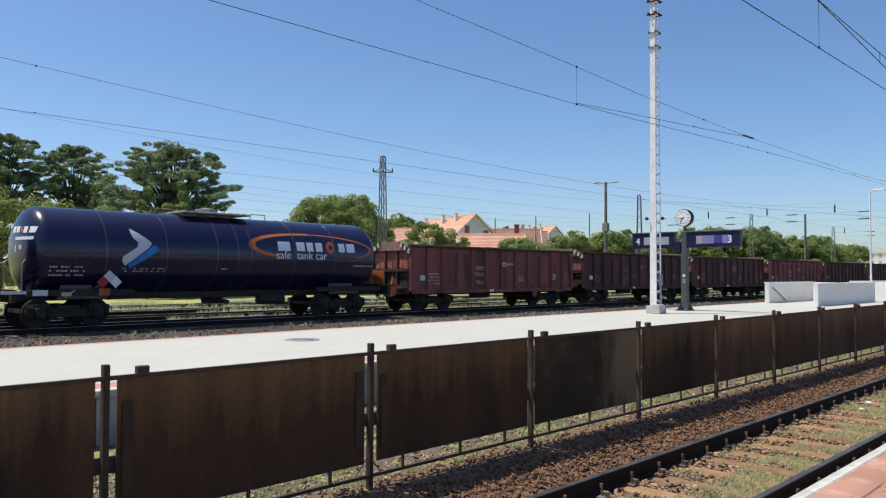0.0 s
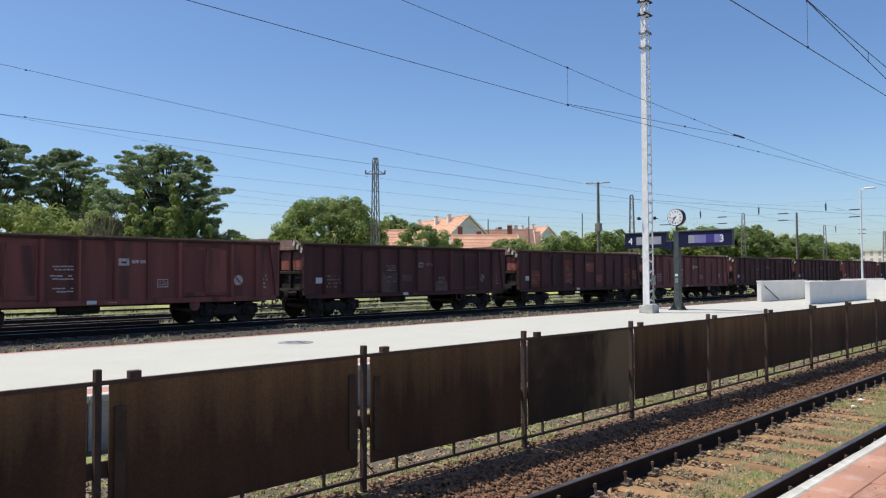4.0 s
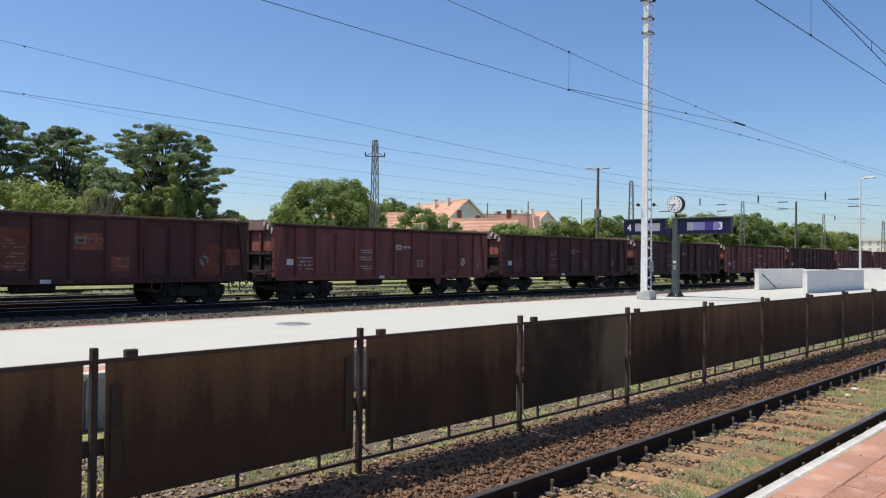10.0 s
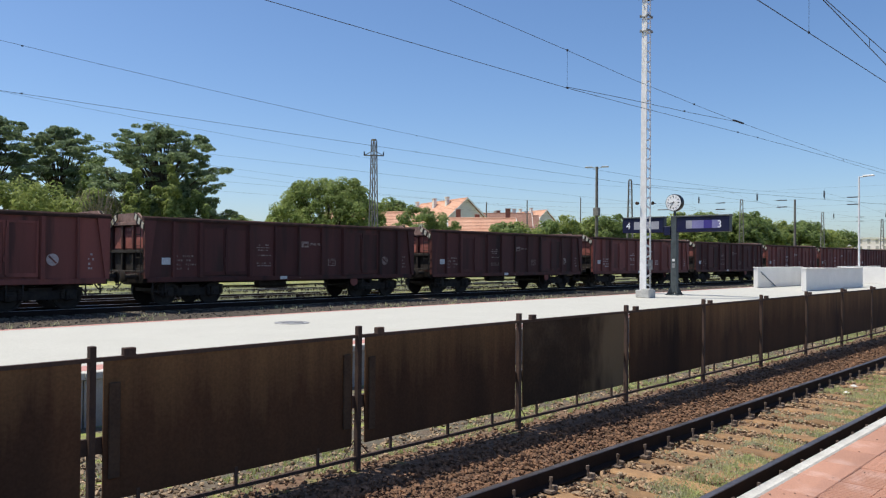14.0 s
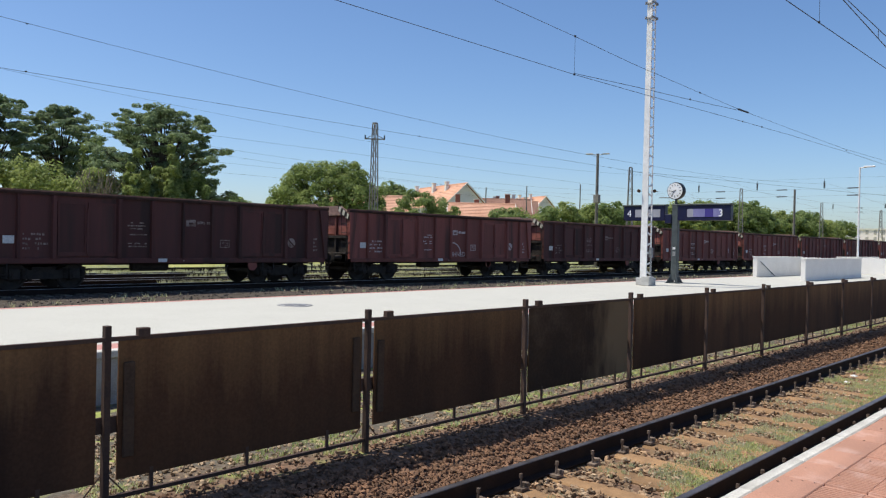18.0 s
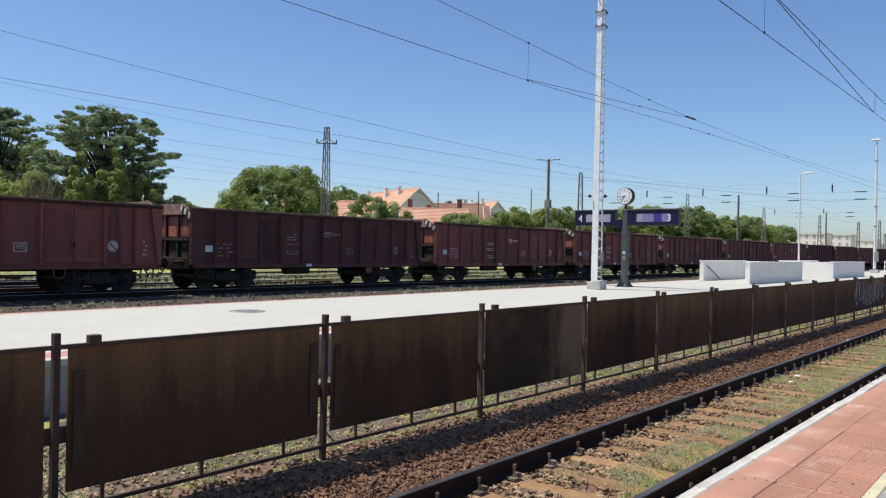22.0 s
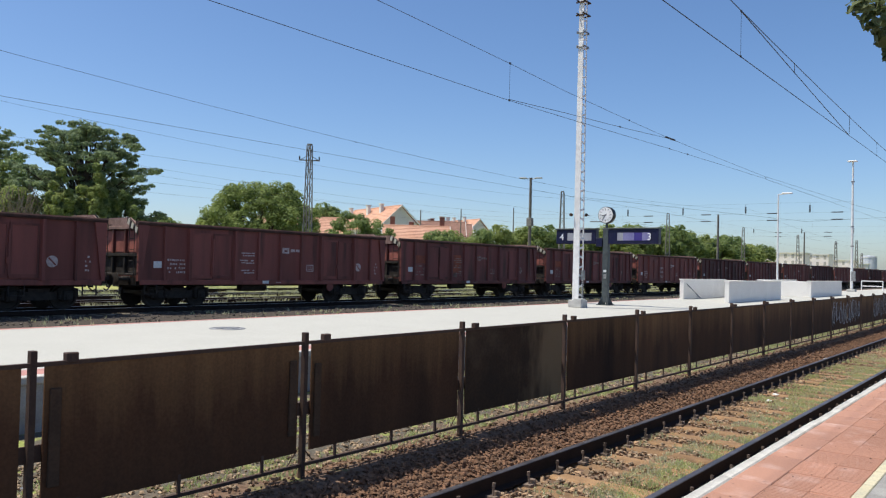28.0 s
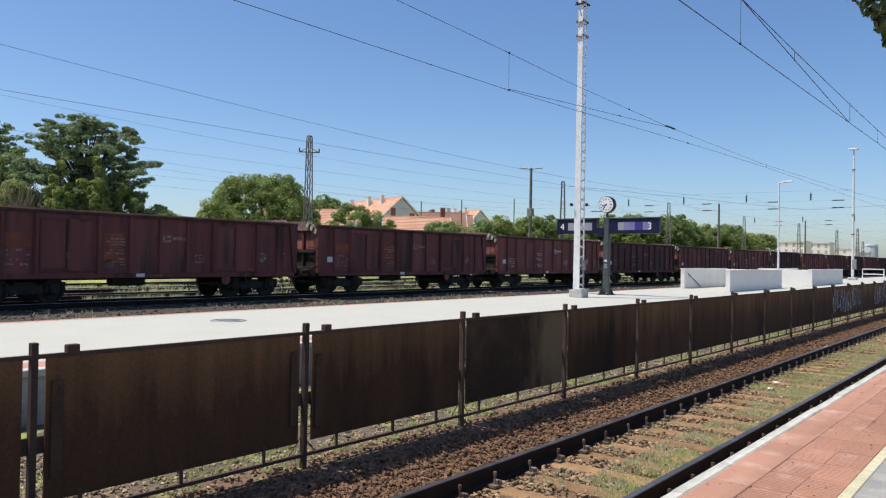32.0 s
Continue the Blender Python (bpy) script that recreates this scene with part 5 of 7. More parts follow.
    for px, pw, z0, z1, col in patches:
        part("paint_patch", Shape().box(px, px + pw, y - 0.0015 + 0.0005, y + 0.004, z0, z1), PATCH[col], t, "rectangular touch-up patch")
    if big_mark:
        arc = Shape()
        pts = [Vector((0.15 + 0.62 * math.cos(a), y - 0.003, 1.15 + 0.62 * math.sin(a))) for a in np.linspace(0.05, 1.75, 10)]
        for p, q in zip(pts, pts[1:]):
            arc.bar(p, q, 0.006, 0.06)
        part("arc_mark", arc, MAT["mark"], t, "white painted arc")
        letters("lettering", "IHNED", 0.33, MAT["mark"], t, pose(0.11, y - 0.003, 1.10), "white stencilled word")
    return t


def train_place(i):
    return pose(FIRST + PITCH * i + HALF, TRAIN_Y, TRAIN_Z)


TRAIN = []
GREYS = ((-4.05, 0.72, 1.30, 1.95, "grey"), (-3.05, 0.45, 1.30, 1.9, "grey"), (-2.2, 0.98, 1.02, 1.9, "grey"), (-0.9, 0.6, 1.5, 1.8, "grey"), (2.6, 0.6, 1.25, 1.9, "grey"), (3.6, 0.6, 1.25, 1.9, "grey"), (1.3, 0.8, 1.04, 1.5, "grey"), (-2.95, 0.25, 1.35, 1.75, "orange"))
ORANGES = ((-5.42, 0.95, 1.1, 2.0, "orange"), (-4.2, 0.82, 1.25, 2.1, "orange"), (-3.2, 0.85, 1.25, 2.1, "orange"), (-2.2, 0.98, 1.3, 2.6, "orange"), (0.08, 0.95, 1.95, 2.5, "orange"), (1.3, 0.62, 1.25, 1.75, "orange"), (4.62, 0.72, 1.1, 2.2, "orange"), (5.6, 0.6, 1.45, 2.05, "orange"))
RUSTY = ((-5.3, 0.8, 1.9, 2.3, "orange"), (-2.1, 0.7, 1.4, 2.4, "orange"), (0.1, 0.3, 2.1, 2.45, "orange"), (-2.05, 0.3, 1.2, 1.5, "grey"))
MODELS = {
    "clean": dict(kind="red", label="oxide red open freight wagon with white stencilled markings"),
    "greyed": dict(kind="dark", label="sooty brown open freight wagon with grey primer patches", patches=GREYS, seed=1),
    "patched": dict(kind="dark", label="dark brown open freight wagon with rust-orange patches", patches=ORANGES, seed=2),
    "sooty": dict(kind="dark", label="dark sooty brown open freight wagon", seed=3),
    "arc": dict(kind="red", label="oxide red open freight wagon with a white painted arc", seed=4, big_mark=True),
    "faded": dict(kind="mid", label="faded brown open freight wagon with rusty patches", patches=RUSTY, seed=5),
}
ORDER = ["clean", "greyed", "patched", "clean", "sooty", "sooty", "arc", "sooty", "clean", "clean", "faded", "faded", "clean", "sooty", "faded", "clean", "sooty", "clean", "faded", "sooty", "clean", "sooty", "faded"]
built = {}
for i, key in enumerate(ORDER):
    if key not in built:
        built[key] = open_wagon(at=train_place(i), **MODELS[key])
        TRAIN.append((built[key], i))
    else:
        TRAIN.append((copy_thing(built[key], train_place(i)), i))

TANK_LEN = 16.6
TANK_ZC, TANK_R = 2.46, 1.46
CAP_BLOCKS = ((-1.12, -0.88, 3.02, 3.22, "tank_white"), (-0.80, -0.60, 3.02, 3.22, "tank_white"), (-0.54, -0.42, 3.06, 3.22, "tank_orange"), (-0.36, -0.12, 3.04, 3.24, "tank_white"), (-0.06, 0.2, 3.04, 3.24, "tank_white"),
              (-1.12, -0.10, 2.80, 2.90, "tank_white"), (-0.62, -0.42, 2.50, 2.64, "tank_grey"), (-0.24, -0.10, 2.42, 2.64, "placard"))


def on_tank(x, z, off=0.004):
    """A point on the tank's near side at height z."""
    dz = max(-TANK_R * 0.98, min(TANK_R * 0.98, z - TANK_ZC))
    return (x, -math.sqrt(TANK_R ** 2 - dz ** 2) - off, z)


def tank_patch(outline):
    """A thin sheet that follows the tank's side: outline of (x, z) corners, cut into horizontal strips."""
    s = Shape()
    zs = np.linspace(min(z for _, z in outline), max(z for _, z in outline), 9)
    for z0, z1 in zip(zs, zs[1:]):
        rows = []
        for z in (z0 + 1e-5, z1 - 1e-5):
            hit = []
            for (xa, za), (xb, zb) in zip(outline, outline[1:] + outline[:1]):
                if (za - z) * (zb - z) < 0:
                    hit.append(xa + (xb - xa) * (z - za) / (zb - za))
            rows.append((sorted(hit), z))
        for k in range(0, min(len(rows[0][0]), len(rows[1][0])) - 1, 2):
            a, b = rows[0][0][k:k + 2]
            c, d = rows[1][0][k:k + 2]
            q = [on_tank(a, rows[0][1]), on_tank(b, rows[0][1]), on_tank(d, rows[1][1]), on_tank(c, rows[1][1])]
            w = [on_tank(a, rows[0][1], -0.01), on_tank(b, rows[0][1], -0.01), on_tank(d, rows[1][1], -0.01), on_tank(c, rows[1][1], -0.01)]
            s.add(q + w, [(0, 1, 2, 3), (7, 6, 5, 4), (0, 4, 5, 1), (1, 5, 6, 2), (2, 6, 7, 3), (3, 7, 4, 0)])
    return s.weld()


def tank_wagon(at):
    t = thing("tank_wagon", "dark blue tank wagon with orange ellipse and white lettering", "tank wagon", at)
    x0, x1 = -7.30, 7.12
    prof = [(x0 + 0.62 * (1 - math.cos(math.pi / 2 * k / 9)), TANK_R * math.sin(math.pi / 2 * k / 9) ** 0.75 if k else 0.02) for k in range(10)]
    prof += [(x1 - (p - x0), r) for p, r in reversed(prof)]
    part("tank_shell", Shape().lathe([(a, r) for a, r in prof], 64, "x"), MAT["tank_blue"], t, "glossy dark blue tank", at=pose(0, 0, TANK_ZC), smooth=True)
    for x in (-4.95, -2.85, -0.9, -0.05, 0.50, 2.50, 4.5):
        part("band", Shape().lathe([(x - 0.035, TANK_R - 0.01), (x - 0.02, TANK_R + 0.016), (x + 0.02, TANK_R + 0.016), (x + 0.035, TANK_R - 0.01)], 64, "x"), MAT["tank_band"], t, at=pose(0, 0, TANK_ZC), smooth=True)
    # walkway, dome and rails on top
    zt = TANK_ZC + TANK_R
    w = part("walkway", Shape().box(-1.9, 0.9, -0.75, 0.75, zt + 0.06, zt + 0.12, 0.01), MAT["tank_top"], t, "grey walkway on top")
    for x in np.arange(-1.8, 0.85, 0.3):
        part("grating_bar", Shape().box(x, x + 0.05, -0.78, 0.78, zt + 0.12, zt + 0.145), MAT["tank_top"], w)
    part("manway", Shape().lathe([(zt - 0.05, 0.33), (zt + 0.22, 0.33), (zt + 0.25, 0.38), (zt + 0.29, 0.38), (zt + 0.33, 0.12)], 24, "z"), MAT["tank_top"], t, "grey manway lid", at=pose(-0.5, 0.2, 0), smooth=True)
    rl = Shape()
    for xa, xb in ((-2.9, -2.2), (1.0, 1.7)):
        rl.rod((xa, -0.5, zt - 0.10), (xa + 0.05, -0.5, zt + 0.16), 0.018, n=6).rod((xa + 0.05, -0.5, zt + 0.16), (xb, -0.5, zt + 0.16), 0.018, n=6).rod((xb, -0.5, zt + 0.16), (xb, -0.5, zt - 0.10), 0.018, n=6)
    part("grab_rail", rl, MAT["galv"], t)
    fr = Shape().box(-TANK_LEN / 2 + 0.55, TANK_LEN / 2 - 0.55, -0.55, -0.35, 0.86, 1.10).box(-TANK_LEN / 2 + 0.55, TANK_LEN / 2 - 0.55, 0.35, 0.55, 0.86, 1.10)
    for x in (-TANK_LEN / 2 + 0.55, TANK_LEN / 2 - 0.70):
        fr.box(x, x + 0.15, -1.3, 1.3, 0.84, 1.24)
    part("underframe", fr, MAT["black"], t, "black underframe")
    for x in (-5.6, 5.2):
        s = Shape()
        for yy in (-0.9, 0.9):
            s.prism([(x - 0.7, 0.95), (x + 0.7, 0.95), (x + 0.55, 1.75), (x - 0.55, 1.75)], yy - 0.06, yy + 0.06, "y")
        s.box(x - 0.8, x + 0.8, -1.2, 1.2, 0.92, 1.10)
        part("saddle", s, MAT["tank_blue"], t)
    part("side_skirt", Shape().box(-7.3, -3.9, -1.28, -1.18, 1.02, 1.22, 0.01).box(3.7, 7.2, -1.28, -1.18, 1.02, 1.22, 0.01), MAT["black"], t)
    part("drain_pipe", Shape().rod((-0.3, -0.2, 0.75), (-0.3, -1.15, 0.70), 0.08, n=10).box(-0.6, 0.0, -0.3, 0.3, 0.62, 1.05, 0.02), MAT["black"], t, smooth=False)
    part("air_tank", Shape().lathe([(1.2, 0.05), (1.26, 0.2), (2.4, 0.2), (2.46, 0.05)], 14, "x"), MAT["black"], t, at=pose(0, -0.75, 0.75), smooth=True)
    for x in (-5.95, 5.2):
        bogie(t, x)
    for ex in (-1, 1):
        end_gear(t, ex * (TANK_LEN / 2 - 0.55), ex)
    # end platform with an orange screen and rails at the rear
    p = part("end_platform", Shape().box(7.25, 8.05, -1.30, 1.30, 1.24, 1.30, 0.01), MAT["black"], t, "end platform")
    for yy, zz in ((-1.2, 1.9), (-0.4, 1.9), (0.45, 1.9)):
        part("orange_screen", Shape().box(7.45, 7.50, yy, yy + 0.74, 1.30, zz, 0.008), MAT["orange"], p, "orange end screen")
    part("orange_bracket", Shape().prism([(7.75, 0.72), (8.15, 0.80), (8.20, 1.45), (7.95, 1.65), (7.85, 1.30)], -1.28, -1.22, "y"), MAT["orange"], p, "orange bracket")
    rr = Shape()
    for yy in (-1.25, -0.4, 0.4, 1.25):
        rr.rod((7.95, yy, 1.30), (7.95, yy, 2.35), 0.018, n=6)
    rr.rod((7.95, -1.25, 2.35), (7.95, 1.25, 2.35), 0.02, n=6).rod((7.4, -1.25, 2.35), (7.95, -1.25, 2.35), 0.02, n=6)
    part("platform_rail", rr, MAT["post"], p, "thin platform rail")
    fr2 = Shape()
    for xa in (-7.45, -7.95):
        fr2.rod((xa, -1.22, 1.10), (xa, -1.22, 2.05), 0.022, n=6).rod((xa, -1.22, 2.05), (xa + 0.12, -1.10, 2.16), 0.022, n=6)
    fr2.rod((-7.95, -1.22, 2.05), (-7.95, 0.6, 2.05), 0.022, n=6)
    part("front_rail", fr2, MAT["galv"], t, "grey grab rail at the leading end", smooth=True)
    part("beam_board", Shape().box(-8.05, -7.35, -1.34, -1.31, 1.10, 1.20), MAT["placard"], t, "white board on the end beam")
    # pictures and writing on the side towards the platforms
    cx = 15.90
    part("chevron", tank_patch([(11.76 - cx, 3.27), (11.95 - cx, 3.20), (12.56 - cx, 2.75), (12.25 - cx, 2.53), (11.58 - cx, 2.00), (11.46 - cx, 2.12), (11.49 - cx, 2.32), (12.10 - cx, 2.72), (11.81 - cx, 2.98)]), MAT["tank_grey"], t, "silver grey chevron")
    part("chevron_shadow", tank_patch([(12.58 - cx, 2.72), (12.78 - cx, 2.57), (11.76 - cx, 1.92), (11.61 - cx, 1.98), (12.27 - cx, 2.51)]), MAT["tank_light_blue"], t, "light blue chevron stroke")
    el = Shape()
    ex0, ez, ea, eb = 19.40 - cx, 2.82, 2.95, 0.52
    N = 72
    for k in range(N):
        a0, a1 = 2 * math.pi * k / N, 2 * math.pi * (k + 1) / N
        mid = math.degrees((a0 + a1) / 2) % 360
        if 232 < mid < 318:
            continue
        w0 = 0.10 if mid < 95 or mid > 300 else 0.20
        w0 *= 0.45 + 0.55 * min(1, abs(math.cos(math.radians(mid))) + 0.25)
        q = []
        for a, r in ((a0, 1 + w0 * 0.55), (a1, 1 + w0 * 0.55), (a1, 1 - w0 * 0.55), (a0, 1 - w0 * 0.55)):
            q.append(on_tank(ex0 + ea * (1 + (r - 1) * 0.45) * math.cos(a), ez + eb * r * math.sin(a) + 0.05 * math.cos(a) * -1))
        el.add(q, [(0, 1, 2, 3)])
    part("ellipse", el.weld(0.02), MAT["tank_orange"], t, "orange ellipse line")
    # plain white blocks on the leading end cap
    def on_cap(y, z):
        r = min(TANK_R * 0.999, math.hypot(y, z - TANK_ZC))
        k = math.asin((r / TANK_R) ** (1 / 0.75))
        return (x0 + 0.62 * (1 - math.cos(k)) - 0.012, y, z)

    for ya, yb, za, zb, m in CAP_BLOCKS:
        cb = Shape()
        us = np.linspace(ya, yb, 5)
        for u0, u1 in zip(us, us[1:]):
            cb.add([on_cap(u0, za), on_cap(u1, za), on_cap(u1, zb), on_cap(u0, zb)], [(0, 1, 2, 3)])
        part("cap_block", cb, MAT[m], t, "plain white block" if m == "tank_white" else "plain orange block")
    # the maker's word as plain blocks, and a ring
    for a, b in ((17.62, 18.20), (18.50, 18.90), (19.00, 19.32), (19.44, 19.78), (20.62, 20.95), (21.05, 21.48)):
        part("word_block", tank_patch([(a - cx, 2.66), (b - cx, 2.66), (b - cx, 3.02), (a - cx, 3.02)]), MAT["tank_white"], t, "plain white block")
    rg = Shape()
    for k in range(20):
        a0, a1 = 2 * math.pi * k / 20, 2 * math.pi * (k + 1) / 20
        rg.add([on_tank(20.20 - cx + r * math.cos(a), 2.84 + r * math.sin(a)) for a, r in ((a0, 0.25), (a1, 0.25), (a1, 0.10), (a0, 0.10))], [(0, 1, 2, 3)])
    part("ring", rg, MAT["tank_orange"], t, "orange ring")
    nx, ny, nz = on_tank(17.5 - cx, 2.50, 0.03)
    letters("lettering", "safe  tank car", 0.46, MAT["tank_white"], t, pose(nx, ny + 0.0, nz - 0.16, -3, 0, 0), "white words on the tank")
    rnd = random.Random(12)

    def lines(a, b, z0, z1, rows):
        s = Shape()
        h = (z1 - z0) / rows
        for r in range(rows):
            x = a
            while x < b - 0.04:
                wd = min(rnd.uniform(0.04, 0.10), b - x)
                z = z1 - (r + 0.5) * h
                if rnd.random() < 0.75:
                    s.add([on_tank(x, z - h * 0.2), on_tank(x + wd, z - h * 0.2), on_tank(x + wd, z + h * 0.2), on_tank(x, z + h * 0.2)], [(0, 1, 2, 3)])
                x += wd + 0.025
        tagged(part("data_stencil", s, MAT["mark"], t, "illegible stencilled lines"), kind="stuff")

    lines(9.2 - cx, 10.3 - cx, 1.62, 2.02, 3)
    lines(11.5 - cx, 13.0 - cx, 1.78, 1.96, 2)
    lines(15.2 - cx, 15.7 - cx, 1.86, 1.98, 1)
    lines(21.3 - cx, 22.5 - cx, 2.02, 2.16, 1)
    for dx, dz, m in ((11.10, 1.66, "tank_grey"), (11.31, 1.46, "tank_white"), (10.88, 1.46, "tank_red")):
        part("label_diamond", Shape().prism([(dx - cx, dz - 0.20), (dx - cx + 0.20, dz), (dx - cx, dz + 0.20), (dx - cx - 0.20, dz)], -1.335, -1.325, "y"), MAT[m], t, "diamond hazard label")
    part("orange_board", Shape().box(10.78 - cx, 11.14 - cx, -1.30, -1.285, 1.02, 1.26), MAT["orange"], t, "plain orange board")
    part("placard", Shape().box(8.75 - cx, 9.2 - cx, -1.30, -1.285, 1.04, 1.22), MAT["placard"], t, "white placard")
    part("stand_lever", Shape().box(9.6 - cx, 9.9 - cx, -1.33, -1.29, 1.02, 1.14).bar((9.7 - cx, -1.32, 0.98), (10.0 - cx, -1.32, 1.2), 0.03, 0.03), MAT["yellow_line"], t, "yellow lever")
    return t


tank = tank_wagon(pose(FIRST - TANK_LEN / 2, TRAIN_Y, TRAIN_Z))
tank_2 = copy_thing(tank, pose(FIRST - TANK_LEN * 1.5, TRAIN_Y, TRAIN_Z))


# ---- trees and shrubs ----
def leaf_cloud(centres, radii, per, size, seed, droop=0.0, flat=0.72, pointed=False):
    """Leaves in clumps: many small bent blades round each centre, thicker towards its skin; pointed ones have six corners."""
    rs = np.random.RandomState(seed)
    C = np.repeat(np.asarray(centres, float), per, axis=0)
    R = np.repeat(np.asarray(radii, float), per)
    n = len(C)
    d = rs.normal(size=(n, 3))
    d /= np.linalg.norm(d, axis=1)[:, None]
    P = C + d * (R * rs.uniform(0.3, 1.0, n) ** 0.4)[:, None] * np.array([1, 1, flat])
    P[:, 2] -= droop * rs.uniform(0, 1, n) ** 2 * R
    nrm = d * 1.0 + rs.normal(size=(n, 3)) * 0.4 + np.array([0, 0, 0.55])
    nrm /= np.linalg.norm(nrm, axis=1)[:, None]
    u = np.cross(nrm, rs.normal(size=(n, 3)))
    u /= np.linalg.norm(u, axis=1)[:, None]
    w = np.cross(nrm, u)
    s = size * rs.uniform(0.55, 1.35, n)[:, None]
    a, b = u * s, w * s * 0.55
    if pointed:
        k = nrm * s * 0.14
        V = np.stack([P - a, P - a * 0.35 - b * 0.9 + k, P + a * 0.35 - b * 0.75 + k, P + a, P + a * 0.35 + b * 0.75 + k, P - a * 0.35 + b * 0.9 + k], 1).reshape(-1, 3)
        return V, np.arange(6 * n).reshape(n, 6)
    V = np.stack([P - a, P - b + nrm * s * 0.12, P + a, P + b + nrm * s * 0.12], 1).reshape(-1, 3)
    F = np.arange(4 * n).reshape(n, 4)
    return V, F


def tree(name, label, at, height, width, seed, leaf, clumps=40, per=130, size=0.22, base=0.30, trunk=0.25, clump_r=0.28, droop=0.0, category="tree", flat=0.72, ragged=0.25, taper=0.0):
    """A tapered trunk, limbs to every clump, a crown of leaf clumps with gaps."""
    rnd = random.Random(seed)
    t = thing(name, label, category, at)
    h0 = height * base
    cz, rz, rx = (height + h0) / 2, (height - h0) / 2, width / 2
    centres, radii = [], []
    while len(centres) < clumps:
        p = Vector((rnd.uniform(-1, 1), rnd.uniform(-1, 1), rnd.uniform(-1, 1)))
        if 0.25 < p.length < 1:
            p = p.normalized() * p.length ** 0.45
            p *= 0.90 + ragged * noise.noise(p * 1.7 + Vector((seed, 0, 0)))
            p.x, p.y = p.x * (1 + taper * min(0.3, p.z)), p.y * (1 + taper * min(0.3, p.z))
            r = clump_r * rx * rnd.uniform(0.6, 1.25)
            k = rx - 0.55 * r
            centres.append((p.x * k, p.y * k, cz + p.z * (rz - r * 0.55)))
            radii.append(r)
    V, F = leaf_cloud(centres, radii, per, size, seed, droop, flat)
    link("crown", raw_mesh("crown", V, F, MAT[leaf]), t)
    s = Shape()
    s.rod((0, 0, -0.1), (0.05 * width * rnd.uniform(-0.5, 0.5), 0, h0 + rz * 0.5), trunk, trunk * 0.5, 10)
    part("trunk", s, MAT["bark"], t, smooth=True)
    lb = Shape()
    for c, r in zip(centres, radii):
        if rnd.random() < 0.6:
            z = min(h0 + rz * 0.5, max(h0 * 0.6, c[2] - math.hypot(c[0], c[1]) * 0.7))
            mid = (c[0] * 0.5, c[1] * 0.5, z + (c[2] - z) * 0.35)
            lb.rod((0, 0, z * 0.95), mid, trunk * 0.33, trunk * 0.2, 5).rod(mid, c, trunk * 0.2, trunk * 0.06, 5)
    tagged(part("branching", lb, MAT["bark"], t), kind="stuff")
    return t


def layered_tree(label, at, height, radius, seed, leaf, plates=40, per=120, size=0.12, trunk=0.35, low=0.16):
    """A spreading tree: limbs that fork from a short trunk, each ending in a flat plate of leaf clumps, with sky between the plates."""
    rnd = random.Random(seed)
    t = thing("tree", label, "tree", at)
    centres, radii, lb = [], [], Shape()
    for k in range(plates):
        a = k * 2.39996 + rnd.uniform(-0.4, 0.4)
        f = low + (0.97 - low) * ((k + rnd.random()) / plates) ** 0.8
        reach = radius * float(np.interp(f, (0.1, 0.35, 0.6, 0.8, 0.93, 1.0), (0.62, 0.86, 0.92, 0.80, 0.48, 0.12))) * rnd.uniform(0.06, 1.0) ** 0.5
        c = Vector((reach * math.cos(a), reach * math.sin(a), height * f - 0.25))
        z0 = height * (0.10 + 0.62 * f * rnd.uniform(0.6, 0.9))
        mid = Vector((c.x * 0.5, c.y * 0.5, z0 + (c.z - z0) * 0.55))
        lb.rod((0, 0, z0 * 0.9), tuple(mid), trunk * 0.34, trunk * 0.2, 6).rod(tuple(mid), tuple(c), trunk * 0.2, trunk * 0.06, 5)
        wide = radius * rnd.uniform(0.16, 0.30)
        for j in range(rnd.randint(7, 11)):
            b, q = rnd.uniform(0, 6.283), wide * rnd.random() ** 0.5
            e = c + Vector((q * math.cos(b), q * math.sin(b), rnd.uniform(-0.28, 0.22) - 0.22 * (q / wide) ** 2))
            centres.append(tuple(e))
            radii.append(rnd.uniform(0.28, 0.54))
            if j % 2:
                lb.rod(tuple(c), tuple(e), trunk * 0.06, trunk * 0.03, 4)
    V, F = leaf_cloud(centres, radii, per, size, seed, 0.15, 0.42)
    link("crown", raw_mesh("crown", V, F, MAT[leaf]), t)
    part("trunk", Shape().rod((0, 0, -0.1), (0.15, 0.1, height * 0.5), trunk, trunk * 0.6, 10).rod((0.15, 0.1, height * 0.5), (0.0, 0.0, height * 0.85), trunk * 0.6, trunk * 0.2, 8), MAT["bark"], t, smooth=True)
    tagged(part("branching", lb, MAT["bark"], t), kind="stuff")
    return t


